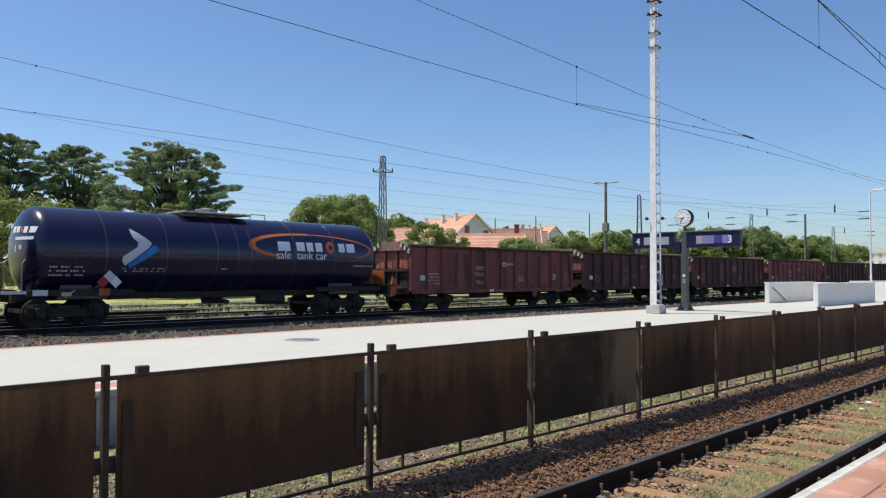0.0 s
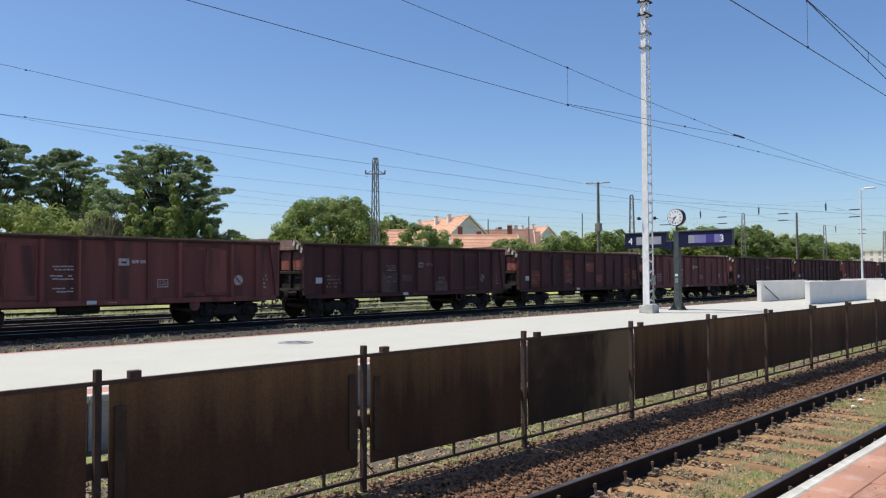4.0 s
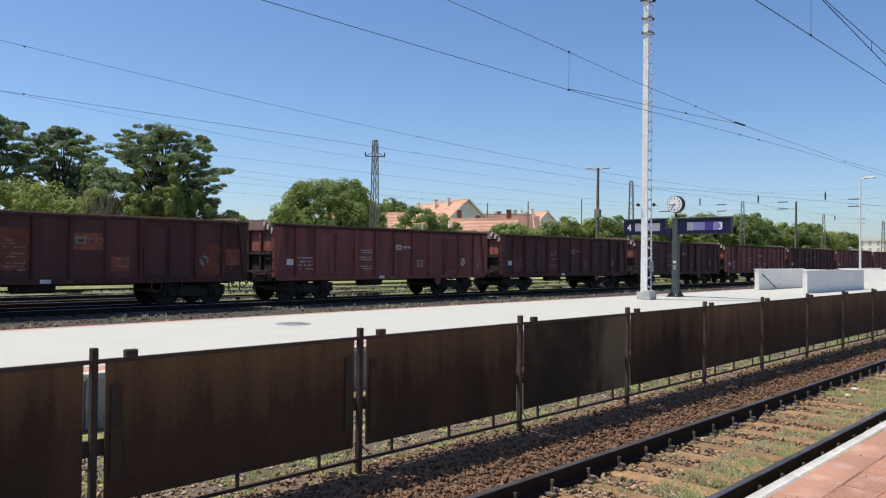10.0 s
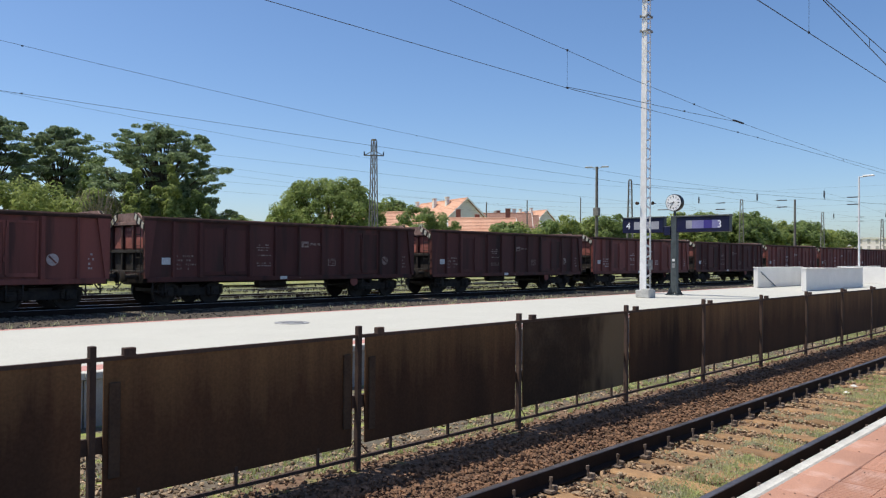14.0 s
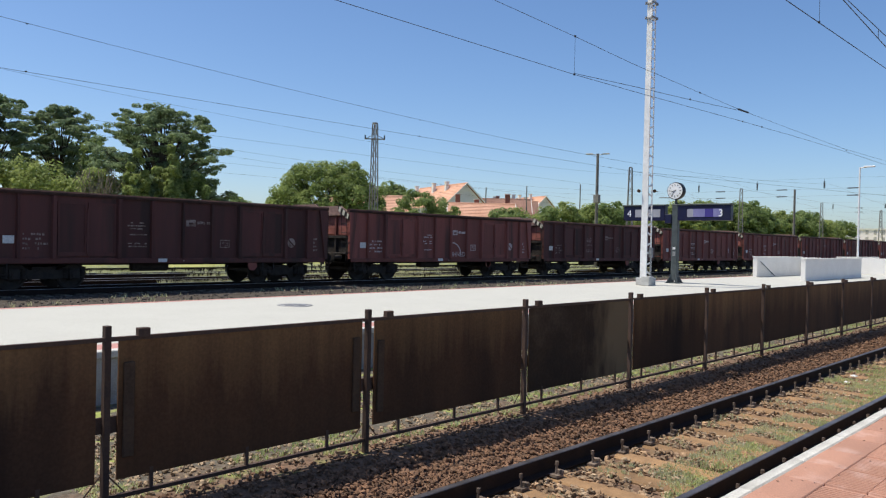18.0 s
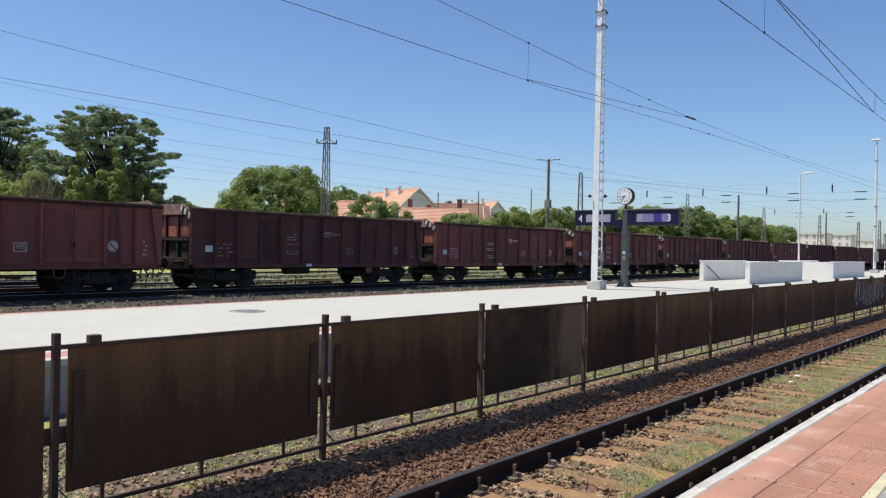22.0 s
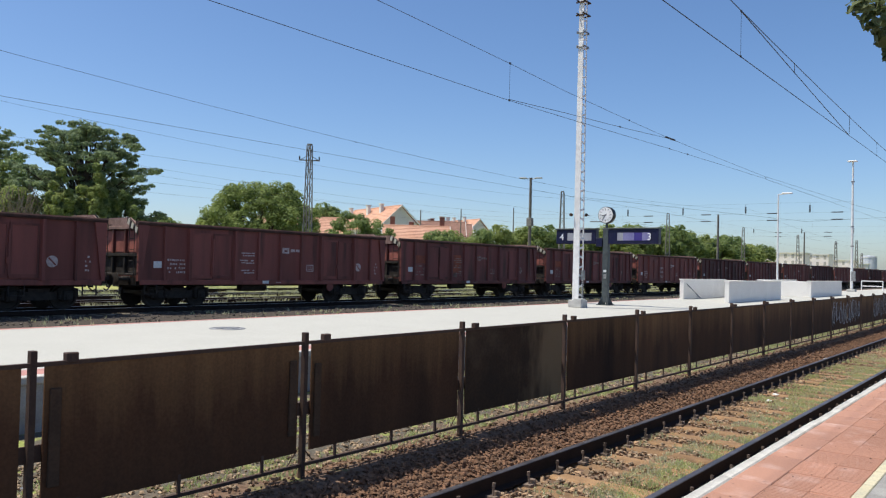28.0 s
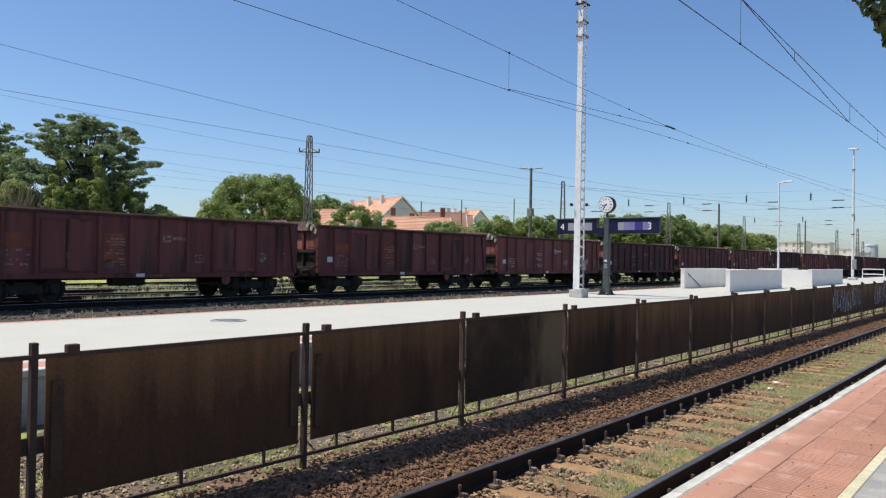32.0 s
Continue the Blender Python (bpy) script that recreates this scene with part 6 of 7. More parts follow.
def vegetation():
    G = 0.08
    layered_tree("large dark green spreading tree beyond the tracks", pose(30.9, 60.9, G), 13.1, 6.0, 11, "leaf_dark", 115, 84, 0.105, low=0.06)
    layered_tree("tall airy dark green tree with gaps", pose(22.8, 77.0, G), 15.0, 4.9, 12, "leaf_dark", 80, 84, 0.115, 0.28, 0.16)
    layered_tree("tall dark green tree in a row", pose(29.3, 77.6, G), 14.8, 4.3, 13, "leaf_dark", 90, 84, 0.115, 0.25, 0.08)
    tree("tree", "slim green tree behind the shrubs", pose(30.2, 72.5, G), 12.2, 3.2, 18, "leaf_mid", 40, 140, 0.14, 0.15, 0.15, clump_r=0.4)
    tree("tree", "dense round green tree beyond the tracks", pose(47.2, 59.2, G), 10.3, 12.6, 14, "leaf_round", 380, 170, 0.125, 0.02, 0.3, clump_r=0.125, ragged=0.14)
    tree("tree", "far dark green tree behind a lattice pylon", pose(76.0, 81.5, G), 11.2, 8.8, 15, "leaf_mid", 30, 150, 0.25, 0.2, 0.25)
    tree("tree", "light green young tree before the houses", pose(63.9, 62.6, G), 8.4, 8.2, 16, "leaf_mid", 130, 130, 0.13, 0.2, 0.2, clump_r=0.16, ragged=0.4)
    tree("tree", "far round green tree on the horizon", pose(72.0, 113.5, G), 9.7, 8.0, 17, "leaf_mid", 60, 90, 0.32, 0.1, 0.25, clump_r=0.24)
    # pale drooping shrubs on the left, greener ones before the large tree
    for k, (x, y, h, w, m) in enumerate(((13.5, 67.5, 8.6, 6.6, "leaf_light"), (18.6, 65.0, 9.0, 6.4, "leaf_light"), (22.2, 63.4, 8.9, 6.0, "leaf_light"), (25.2, 60.6, 8.0, 4.6, "leaf_light"), (26.4, 55.6, 8.9, 2.4, "leaf_light"),
                                         (31.6, 57.0, 8.4, 3.6, "leaf_mid"), (28.6, 55.2, 9.4, 2.6, "leaf_light"), (29.2, 60.0, 8.4, 6.4, "leaf_dark"), (33.6, 60.6, 8.0, 5.6, "leaf_dark"), (36.4, 61.6, 6.2, 4.2, "leaf_dark"), (33.0, 63.6, 10.2, 6.4, "leaf_dark"), (28.2, 63.2, 9.8, 6.0, "leaf_dark"))):
        tree("shrub", "pale drooping yellow-green shrub" if m == "leaf_light" else "dark green undergrowth below a large tree" if m == "leaf_dark" else "green shrub at the edge of the yard", pose(x, y, G), h, w, 30 + k, m, 56, 190, 0.13, 0.04, 0.1, droop=0.9, category="shrub", clump_r=0.25)
    # a dead shrub of bare arching twigs
    dead = thing("dead_shrub", "pale dead shrub of bare arching twigs", "shrub", pose(23.9, 56.4, G))
    tw, r3 = Shape(), random.Random(8)
    for k in range(70):
        a, reach, top = r3.uniform(0, 6.28), r3.uniform(0.3, 1.6), r3.uniform(4.2, 6.9)
        c, s2 = math.cos(a), math.sin(a)
        p = [(0.12 * c, 0.12 * s2, 0), (reach * 0.5 * c, reach * 0.5 * s2, top * 0.7), (reach * c, reach * s2, top), (reach * 1.35 * c, reach * 1.35 * s2, top * 0.88)]
        for q0, q1 in zip(p, p[1:]):
            tw.rod(q0, [v + r3.uniform(-0.25, 0.25) for v in q1], 0.016, 0.012, 4)
    tagged(part("twig", tw, MAT["twig"], dead), kind="stuff")
    # a hedge of shrubs along the yard
    kinds = [tree("shrub", "dark green shrub in a long hedge", pose(84.0, 67.0, G), 7.6, 6.4, 51, "leaf_mid", 60, 100, 0.2, 0.03, 0.12, category="shrub"),
             tree("shrub", "yellow-green shrub in a long hedge", pose(88.0, 66.4, G), 7.9, 6.6, 52, "leaf_light", 60, 100, 0.2, 0.03, 0.12, category="shrub"),
             tree("shrub", "dark bushy shrub in a long hedge", pose(92.0, 65.2, G), 8.2, 6.8, 53, "leaf_mid", 60, 100, 0.2, 0.03, 0.12, category="shrub")]
    for s in kinds:
        tagged(s, group="hedge shrubs")
    rnd = random.Random(77)
    x = 95.5
    while x < 202:
        top = float(np.interp(x, (95, 108, 125, 137, 150, 165, 195, 250), (1.12, 1.2, 1.3, 1.6, 1.42, 1.5, 1.3, 1.1)))
        s = copy_thing(kinds[rnd.choice((0, 1, 1, 2, 1))], pose(x, 66.0 - (x - 92) * 0.08 + rnd.uniform(-2.5, 2.5), G, 0, 0, rnd.uniform(0, 360)))
        k = top * rnd.uniform(0.92, 1.06)
        s.scale = (rnd.uniform(0.9, 1.15) * k, rnd.uniform(0.9, 1.15) * k, k)
        x += rnd.uniform(3.4, 5.2)
    # low shrubs before the hedge
    for k in range(4, 12):
        s = copy_thing(kinds[k % 3], pose(66 + k * 3.6, 61 + rnd.uniform(-2, 3), G, 0, 0, rnd.uniform(0, 360)))
        s.scale = (0.62, 0.62, rnd.uniform(0.45, 0.62))
    # far woods along the horizon
    rs = np.random.RandomState(5)
    n = 260
    cx = rs.uniform(60, 700, n)
    cy = 150 + (cx - 60) * 0.12 + rs.uniform(-15, 15, n)
    V, F = leaf_cloud(np.stack([cx, cy, rs.uniform(2, 6, n)], 1), rs.uniform(3, 6, n), 50, 0.9, 6)
    tagged(new("far_woods", raw_mesh("far_woods", V, F, MAT["leaf_mid"])), "hazy green far woods along the horizon", "woods", kind="stuff")


vegetation()


def platform_tree():
    """The chestnut on the near platform whose lowest twigs hang into view."""
    t = thing("platform_tree", "broad-leaved tree on the near platform with hanging twigs", "tree", pose(11.6, -2.9, 0.497))
    rs = np.random.RandomState(9)
    n = 34
    ang = rs.uniform(0, 2 * math.pi, n)
    rad = 2.9 * rs.uniform(0.1, 1, n) ** 0.5
    cz = rs.uniform(4.2, 7.2, n)
    cent = np.stack([rad * np.cos(ang), rad * np.sin(ang), cz], 1)
    V, F = leaf_cloud(cent, rs.uniform(0.5, 0.9, n), 150, 0.13, 10)
    tips = np.array([(-3.66, 4.30, 4.10), (-3.60, 4.20, 3.95), (-3.56, 4.10, 3.80), (-3.52, 4.04, 3.64), (-3.45, 4.02, 4.05), (-3.35, 3.86, 3.88), (-3.2, 3.6, 4.1), (-2.9, 3.2, 4.3), (-2.5, 2.7, 4.5)])
    V2, F2 = leaf_cloud(tips, [0.16, 0.15, 0.13, 0.11, 0.22, 0.25, 0.3, 0.4, 0.45], 46, 0.062, 11, 0.3, pointed=True)
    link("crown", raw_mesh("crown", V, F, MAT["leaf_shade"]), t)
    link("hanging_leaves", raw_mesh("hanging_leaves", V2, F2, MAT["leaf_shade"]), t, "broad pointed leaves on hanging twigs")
    part("trunk", Shape().rod((0, 0, -0.05), (0.1, 0.1, 4.6), 0.24, 0.13, 12), MAT["bark"], t, smooth=True)
    lb = Shape()
    for c in list(cent) + list(tips):
        lb.rod((0.08, 0.08, 3.6), tuple(c), 0.05, 0.012, 5)
    tagged(part("branching", lb, MAT["bark"], t), kind="stuff")


platform_tree()


# ---- houses ----
def house(label, x, y, turn, length, width, eave, ridge, wall, roof, chimneys=(), windows=2):
    """A gabled house: walls with gables, two tiled roof slopes with courses, chimneys, windows. Its ridge runs along local x."""
    t = thing("house", label, "house", pose(x, y, 0.1, 0, 0, turn))
    L, W = length / 2, width / 2
    part("wall", Shape().prism([(-W, 0), (W, 0), (W, eave), (0, ridge - 0.15), (-W, eave)], -L, L), MAT[wall], t, "plastered wall")
    rise = ridge - eave
    for side in (-1, 1):
        n, up_, low_ = 14, [], []
        for k in range(n):
            a, b = k / n, (k + 1) / n
            ya, yb = side * (W + 0.4) * (1 - a), side * (W + 0.4) * (1 - b)
            za, zb = eave - 0.25 + (rise + 0.25) * a, eave - 0.25 + (rise + 0.25) * b
            up_ += [(ya, za + 0.12), (yb, zb + 0.06)]
            low_ += [(ya, za)]
        s = Shape().prism(up_ + [(0, ridge - 0.1)] + low_[::-1], -L - 0.35, L + 0.35)
        part("roof_slope", s, MAT[roof], t, "tiled roof slope")
        for ex in (-1, 1):
            xg = sorted((ex * (L + 0.355), ex * (L + 0.43)))
            part("verge_board", Shape().prism([(side * (W + 0.42), eave - 0.28), (side * (W + 0.42), eave - 0.02), (0, ridge + 0.15), (0, ridge - 0.15)], xg[0], xg[1]), MAT["chimney_white"], t)
    part("ridge_tiles", Shape().rod((-L - 0.35, 0, ridge + 0.06), (L + 0.35, 0, ridge + 0.06), 0.13, n=8), MAT[roof], t)
    for cx, cy, h, m in chimneys:
        c = part("chimney", Shape().box(cx - 0.35, cx + 0.35, cy - 0.3, cy + 0.3, ridge - abs(cy) / W * rise - 0.6, ridge + h, 0.02), MAT[m], t)
        part("chimney_cap", Shape().box(cx - 0.45, cx + 0.45, cy - 0.4, cy + 0.4, ridge + h, ridge + h + 0.12), MAT["chimney_white"], c)
    for ex in (-1, 1):
        for k in range(windows):
            yy = (k - (windows - 1) / 2) * 1.9
            xo = sorted((ex * L, ex * (L + 0.03)))
            w = part("window", Shape().box(xo[0], xo[1], yy - 0.5, yy + 0.5, eave - 1.9, eave - 0.5), MAT["chimney_white"], t)
            xi = sorted((ex * (L + 0.03), ex * (L + 0.045)))
            part("pane", Shape().box(xi[0], xi[1], yy - 0.4, yy + 0.4, eave - 1.8, eave - 0.6), MAT["glass"], w)
    return t


def houses():
    view_turn = -46
    house("low house with a long orange tiled roof", 70.5, 80.0, view_turn, 11.0, 9.0, 5.2, 8.1, "plaster_cream", "roof", ((-1, 1.0, 0.7, "brick"),))
    house("low house with an orange tiled roof and white verge", 86.3, 72.9, view_turn, 9.2, 8.5, 4.8, 7.7, "plaster_cream", "roof", ((3.9, 1.0, 1.5, "brick"), (-3.4, 1.2, 1.4, "brick"), (-0.6, 1.5, 0.7, "brick")))
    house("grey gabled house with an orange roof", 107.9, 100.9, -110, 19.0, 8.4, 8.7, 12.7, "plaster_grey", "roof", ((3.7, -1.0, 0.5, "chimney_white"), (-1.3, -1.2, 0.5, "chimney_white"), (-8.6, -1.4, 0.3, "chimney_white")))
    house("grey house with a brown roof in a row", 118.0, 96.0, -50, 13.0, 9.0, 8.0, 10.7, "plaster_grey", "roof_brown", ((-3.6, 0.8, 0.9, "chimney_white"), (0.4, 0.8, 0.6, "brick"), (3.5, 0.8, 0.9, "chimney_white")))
    house("far house with a brown roof in a row", 138.0, 110.0, -50, 15.0, 9.0, 8.6, 11.6, "plaster_cream", "roof_brown", ((-5.5, 0.5, 0.9, "chimney_white"), (-2.0, 0.5, 1.0, "chimney_white"), (1.5, 0.5, 0.8, "chimney_white"), (5.0, 0.5, 1.0, "chimney_white")))
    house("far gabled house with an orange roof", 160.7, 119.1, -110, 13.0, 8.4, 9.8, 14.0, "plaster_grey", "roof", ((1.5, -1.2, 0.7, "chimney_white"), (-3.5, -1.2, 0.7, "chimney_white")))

    def block(label, x, y, turn, lx, ly, h, wall, cols, rows):
        t = thing("apartment_building", label, "building", pose(x, y, 0.1, 0, 0, turn))
        part("wall", Shape().box(-lx / 2, lx / 2, -ly / 2, ly / 2, 0, h), MAT[wall], t)
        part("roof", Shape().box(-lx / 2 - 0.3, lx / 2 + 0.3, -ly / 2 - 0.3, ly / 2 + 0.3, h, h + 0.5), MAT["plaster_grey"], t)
        pane = Shape().box(-0.5, 0.5, -ly / 2 - 0.06, -ly / 2 + 0.02, -0.8, 0.8).mesh("window", MAT["far_pane"])
        for c in range(cols):
            for r in range(rows):
                link("window", pane, t, at=pose(-lx / 2 + lx * (c + 0.5) / cols, 0, h * (r + 0.6) / rows))
        return t

    block("cream far building beyond the hedge", 331, 87, -86, 22, 14, 10.4, "far_cream", 8, 4)
    block("cream far building with a flat roof", 373, 89, -86, 26, 14, 11.0, "far_cream", 9, 4)
    t = thing("silo", "pale grey far storage silo on the horizon", "silo", pose(475, 78, 0.1))
    part("silo_drum", Shape().lathe([(0, 4.3), (12.4, 4.3), (13.2, 3.9), (13.6, 0.3)], 28, "z"), MAT["far_grey"], t, smooth=True)
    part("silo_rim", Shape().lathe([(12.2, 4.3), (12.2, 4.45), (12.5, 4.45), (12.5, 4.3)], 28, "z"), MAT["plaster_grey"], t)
    block("low grey shed beside the silo", 458, 79.5, -86, 9, 8, 8.4, "far_grey", 3, 2)
    block("low cream building on the horizon", 425, 90, -86, 30, 14, 9.6, "far_cream", 9, 3)


houses()


# ---- lattice pylons, poles ----
def lattice_pylon(label, x, y, h, w0, w1, arms=False, far=True):
    t = thing("lattice_pylon", label, "pylon", pose(x, y, 0.1, 0, 0, 20), "lattice pylons")
    n = max(6, int(h / 0.9))

    def corner(k, z):
        r = (w0 + (w1 - w0) * z / h) / 2
        return Vector(((-1, 1, 1, -1)[k] * r, (-1, -1, 1, 1)[k] * r, z))

    for k in range(4):
        part("leg", Shape().bar(corner(k, 0), corner(k, h), 0.07, 0.07), MAT["lattice"], t)
    for k in range(4):
        s = Shape()
        for i in range(n):
            a, b = h * i / n, h * (i + 1) / n
            s.bar(corner(k, a), corner((k + 1) % 4, b), 0.07 if far else 0.04, 0.025)
            if far:
                s.bar(corner((k + 1) % 4, a), corner(k, b), 0.07, 0.03)
            if i % 2 == 0:
                s.bar(corner((k + 1) % 4, a), corner(k, a), 0.05, 0.03)
        tagged(part("bracing", s, MAT["lattice"], t), kind="stuff")
    part("cap", Shape().box(-w1 / 2, w1 / 2, -w1 / 2, w1 / 2, h, h + 0.12), MAT["lattice"], t)
    if arms:
        part("cross_arm", Shape().bar((-0.38, 0.68, h - 1.15), (0.38, -0.68, h - 1.15), 0.08, 0.08), MAT["lattice"], t)
        for s in (-1, 1):
            part("arm_strut", Shape().bar((s * 0.36, -s * 0.65, h - 1.15), (0, 0, h - 0.75), 0.05, 0.05), MAT["lattice"], t)
            part("insulator", Shape().rod((s * 0.36, -s * 0.65, h - 1.15), (s * 0.36, -s * 0.65, h - 0.85), 0.05, n=8), MAT["insulator"], t)
    return t


lattice_pylon("grey lattice pylon with a short cross arm", 40.15, 44.85, 11.0, 0.62, 0.30, True, False)
lattice_pylon("grey lattice mast behind the platform sign", 70.1, 39.6, 9.9, 0.7, 0.28, far=False)
lattice_pylon("far grey lattice mast", 99.9, 40.3, 9.7, 0.75, 0.3)
lattice_pylon("far grey lattice mast", 150.0, 45.7, 10.6, 0.85, 0.35)
lattice_pylon("far grey lattice mast", 172.0, 41.3, 10.2, 0.85, 0.35)
lattice_pylon("far grey lattice mast", 186.0, 36.9, 9.4, 0.85, 0.35)
lattice_pylon("far grey lattice mast", 214.0, 36.6, 7.6, 0.85, 0.35)
lattice_pylon("far grey lattice mast", 200.0, 35.3, 10.2, 0.85, 0.35)


def pole(label, x, y, h, r, lamp=False):
    t = thing("pole", label, "pole", pose(x, y, 0.1), "yard poles")
    part("shaft", Shape().rod((0, 0, 0), (0, 0, h), r, r * 0.65, 10), MAT["wood_pole"], t, smooth=True)
    part("pole_cap", Shape().rod((0, 0, h), (0, 0, h + 0.06), r * 0.75, n=10), MAT["lattice"], t)
    if lamp:
        for s in (-1, 1):
            part("lamp_arm", Shape().rod((0, 0, h - 0.08), (s * 0.25, -s * 0.55, h + 0.04), 0.035, n=6), MAT["galv"], t)
            part("lamp_head", Shape().box(-0.12, 0.12, -0.3, 0.3, -0.05, 0.05, 0.02), MAT["galv"], t, at=pose(s * 0.28, -s * 0.65, h + 0.04, 0, 0, 20))
        part("equipment_box", Shape().box(-0.2, 0.2, -0.25, 0.25, h - 4.2, h - 3.5, 0.02), MAT["lattice"], t)
    return t


pole("dark yard lamp pole with two short arms", 58.2, 36.1, 9.9, 0.17, True)
pole("slim grey pole beyond the train", 88.9, 29.93, 8.6, 0.16)
pole("slim dark flue pole over the roofs", 103.0, 86.0, 11.6, 0.14)
pole("slim dark flue pole over the roofs", 112.0, 84.0, 12.4, 0.14)
pole("slim dark flue pole over the roofs", 124.0, 80.5, 13.4, 0.14)
pole("slim far pole by the siding", 176.0, 41.0, 11.0, 0.2)


# ---- overhead wires ----
def wire(label, points, r=0.007):
    s = Shape()
    for p, q in zip(points, points[1:]):
        s.rod(p, q, r, n=5)
    ob = part("overhead_wire", s, MAT["wire"], None, label, smooth=True)
    return tagged(ob, label, "overhead wire", "overhead wires")


def catenary(y, contact, low, x_low, span, sag, label, x0=-60, x1=420, drop_every=7.0, r=0.0065, droppers=False):
    """A contact wire, a sagging carrier wire above it and droppers between."""
    def z(x):
        u = ((x - x_low) / span + 0.5) % 1.0 - 0.5
        return low + sag * (2 * u) ** 2
    t = thing("overhead_line", label, "overhead line", pose(0, y, 0), "overhead lines")
    part("contact_wire", Shape().rod((x0, 0, contact), (x1, 0, contact), r, n=6), MAT["wire"], t, smooth=True)
    s = Shape()
    xs = np.arange(x0, x1, 2.5)
    for a, b in zip(xs, xs[1:]):
        s.rod((a, 0, z(a)), (b, 0, z(b)), r, n=5)
    part("carrier_wire", s, MAT["wire"], t, smooth=True)
    x = x_low - drop_every * 8
    while x < x_low + 130:
        if droppers:
            part("dropper", Shape().rod((x, 0, contact), (x, 0, z(x)), r * 0.45, n=5), MAT["wire"], t)
        part("clip", Shape().box(x - 0.02, x + 0.02, -0.009, 0.009, contact - 0.008, contact + 0.022), MAT["wire"], t)
        part("clip", Shape().box(x - 0.02, x + 0.02, -0.009, 0.009, z(x) - 0.022, z(x) + 0.008), MAT["wire"], t)
        x += drop_every
    return t


near_line = catenary(3.6, 5.228, 5.45, 34, 62, 0.85, "overhead line over the near track", drop_every=11.3, r=0.0066, droppers=True)
wire("stitch wire of the near overhead line", [(11.40, 3.6, 5.895), (14.4, 3.6, 5.635), (19.08, 3.6, 5.235)], 0.0072)
def fenced_line():
    """The line over the fenced track: its contact wire rises to the carrier, and a stitch wire joins the two."""
    t = thing("overhead_line", "overhead line over the fenced track", "overhead line", pose(0, 7.95, 0), "overhead lines")
    runs = (("contact_wire", ((-60, 5.17), (11.9, 5.17), (14.0, 5.20), (19.6, 5.31), (23.4, 5.37), (28.1, 5.42), (60, 5.5), (420, 5.5)), 0.0046),
            ("carrier_wire", ((-60, 7.2), (-10, 6.9), (4, 6.26), (7.8, 6.03), (11.9, 5.86), (14.0, 5.75), (17.1, 5.65), (19.6, 5.58), (23.4, 5.54), (28.1, 5.50), (45, 5.75), (65, 6.32), (80, 5.9), (420, 6.2)), 0.0044),
            ("stitch_wire", ((11.9, 5.19), (14.0, 5.30), (16.9, 5.43), (19.6, 5.575)), 0.005))
    for name, pts, r in runs:
        s = Shape()
        for (xa, za), (xb, zb) in zip(pts, pts[1:]):
            s.rod((xa, 0, za), (xb, 0, zb), r, n=6)
        part(name, s, MAT["wire"], t, smooth=True)
    part("dropper", Shape().rod((11.9, 0, 5.17), (11.9, 0, 5.86), 0.003, n=5), MAT["wire"], t)
    part("joint_clamp", Shape().box(19.3, 19.95, -0.02, 0.02, 5.565, 5.605, 0.008), MAT["wire"], t, "dark joint clamp")
    for x, z in ((11.9, 5.17), (11.9, 5.86), (16.6, 5.42), (17.1, 5.65), (19.6, 5.31), (20.9, 5.33), (28.4, 5.46)):
        part("clip", Shape().box(x - 0.025, x + 0.025, -0.010, 0.010, z - 0.015, z + 0.022, 0.004), MAT["wire"], t)


fenced_line()
for x, z0, z1 in ((14.41, 5.64, 5.77), (19.18, 5.28, 5.66)):
    part("dropper", Shape().rod((x, 0, z0 - 0.02), (x, 0, z1 + 0.02), 0.005, n=5), MAT["wire"], near_line, at=pose(0, 0, 0))
catenary(17.95, 5.52, 5.9, 30, 62, 1.1, "overhead line beside the island platform", drop_every=12.0, r=0.0046)
catenary(TRAIN_Y, 6.0, 6.6, 30, 64, 1.4, "overhead line over the freight train", drop_every=16.0, r=0.0038)
catenary(32.4, 5.58, 6.0, 34, 64, 1.2, "overhead line over a siding", drop_every=16.0, r=0.0038)
catenary(37.6, 5.6, 6.2, 40, 64, 1.2, "overhead line over a far siding", drop_every=16.0, r=0.0038)


def cross_span(x, top, wires, hanging, lying, label, size=1.0):
    """Wires across the yard between two masts: hanging insulators on the upper wire, lying ones in the two lower wires."""
    t = thing("cross_span", label, "overhead wire", pose(x, 0, 0), "cross spans")
    for z in (top,) + wires:
        part("span_wire", Shape().rod((0, 14.6, z), (0, 40.5, z + (0.1 if z == top else 0.0)), 0.005, n=5), MAT["wire"], t)

    def discs(a, count, axis, r):
        prof = []
        for k in range(count):
            prof += [(a + k * 0.17, 0.035), (a + k * 0.17 + 0.015, r), (a + k * 0.17 + 0.125, r), (a + k * 0.17 + 0.14, 0.035)]
        return Shape().lathe(prof, 10, axis)

    for y in hanging:
        part("insulator", discs(top - 1.05 * size, int(5 * size), "z", 0.095 * size), MAT["insulator"], t, at=pose(0, y, 0))
        part("hanger", Shape().rod((0, y, top), (0, y, top - 1.2 * size), 0.014, n=5), MAT["wire"], t)
    for y in lying:
        for z in wires:
            part("insulator", discs(y - 0.7 * size, int(8 * size), "y", 0.062 * size), MAT["insulator"], t, at=pose(0, 0, z))


cross_span(80.0, 9.05, (8.08, 7.40), (36.9, 30.65, 24.2, 18.2), (34.6, 28.3, 21.75, 15.9), "span wire across the yard with dark insulators", 0.85)
cross_span(125.0, 9.3, (8.5, 7.9), (36.5, 29.5, 22.5), (33.0, 26.0), "far span wire across the yard with dark insulators", 0.85)


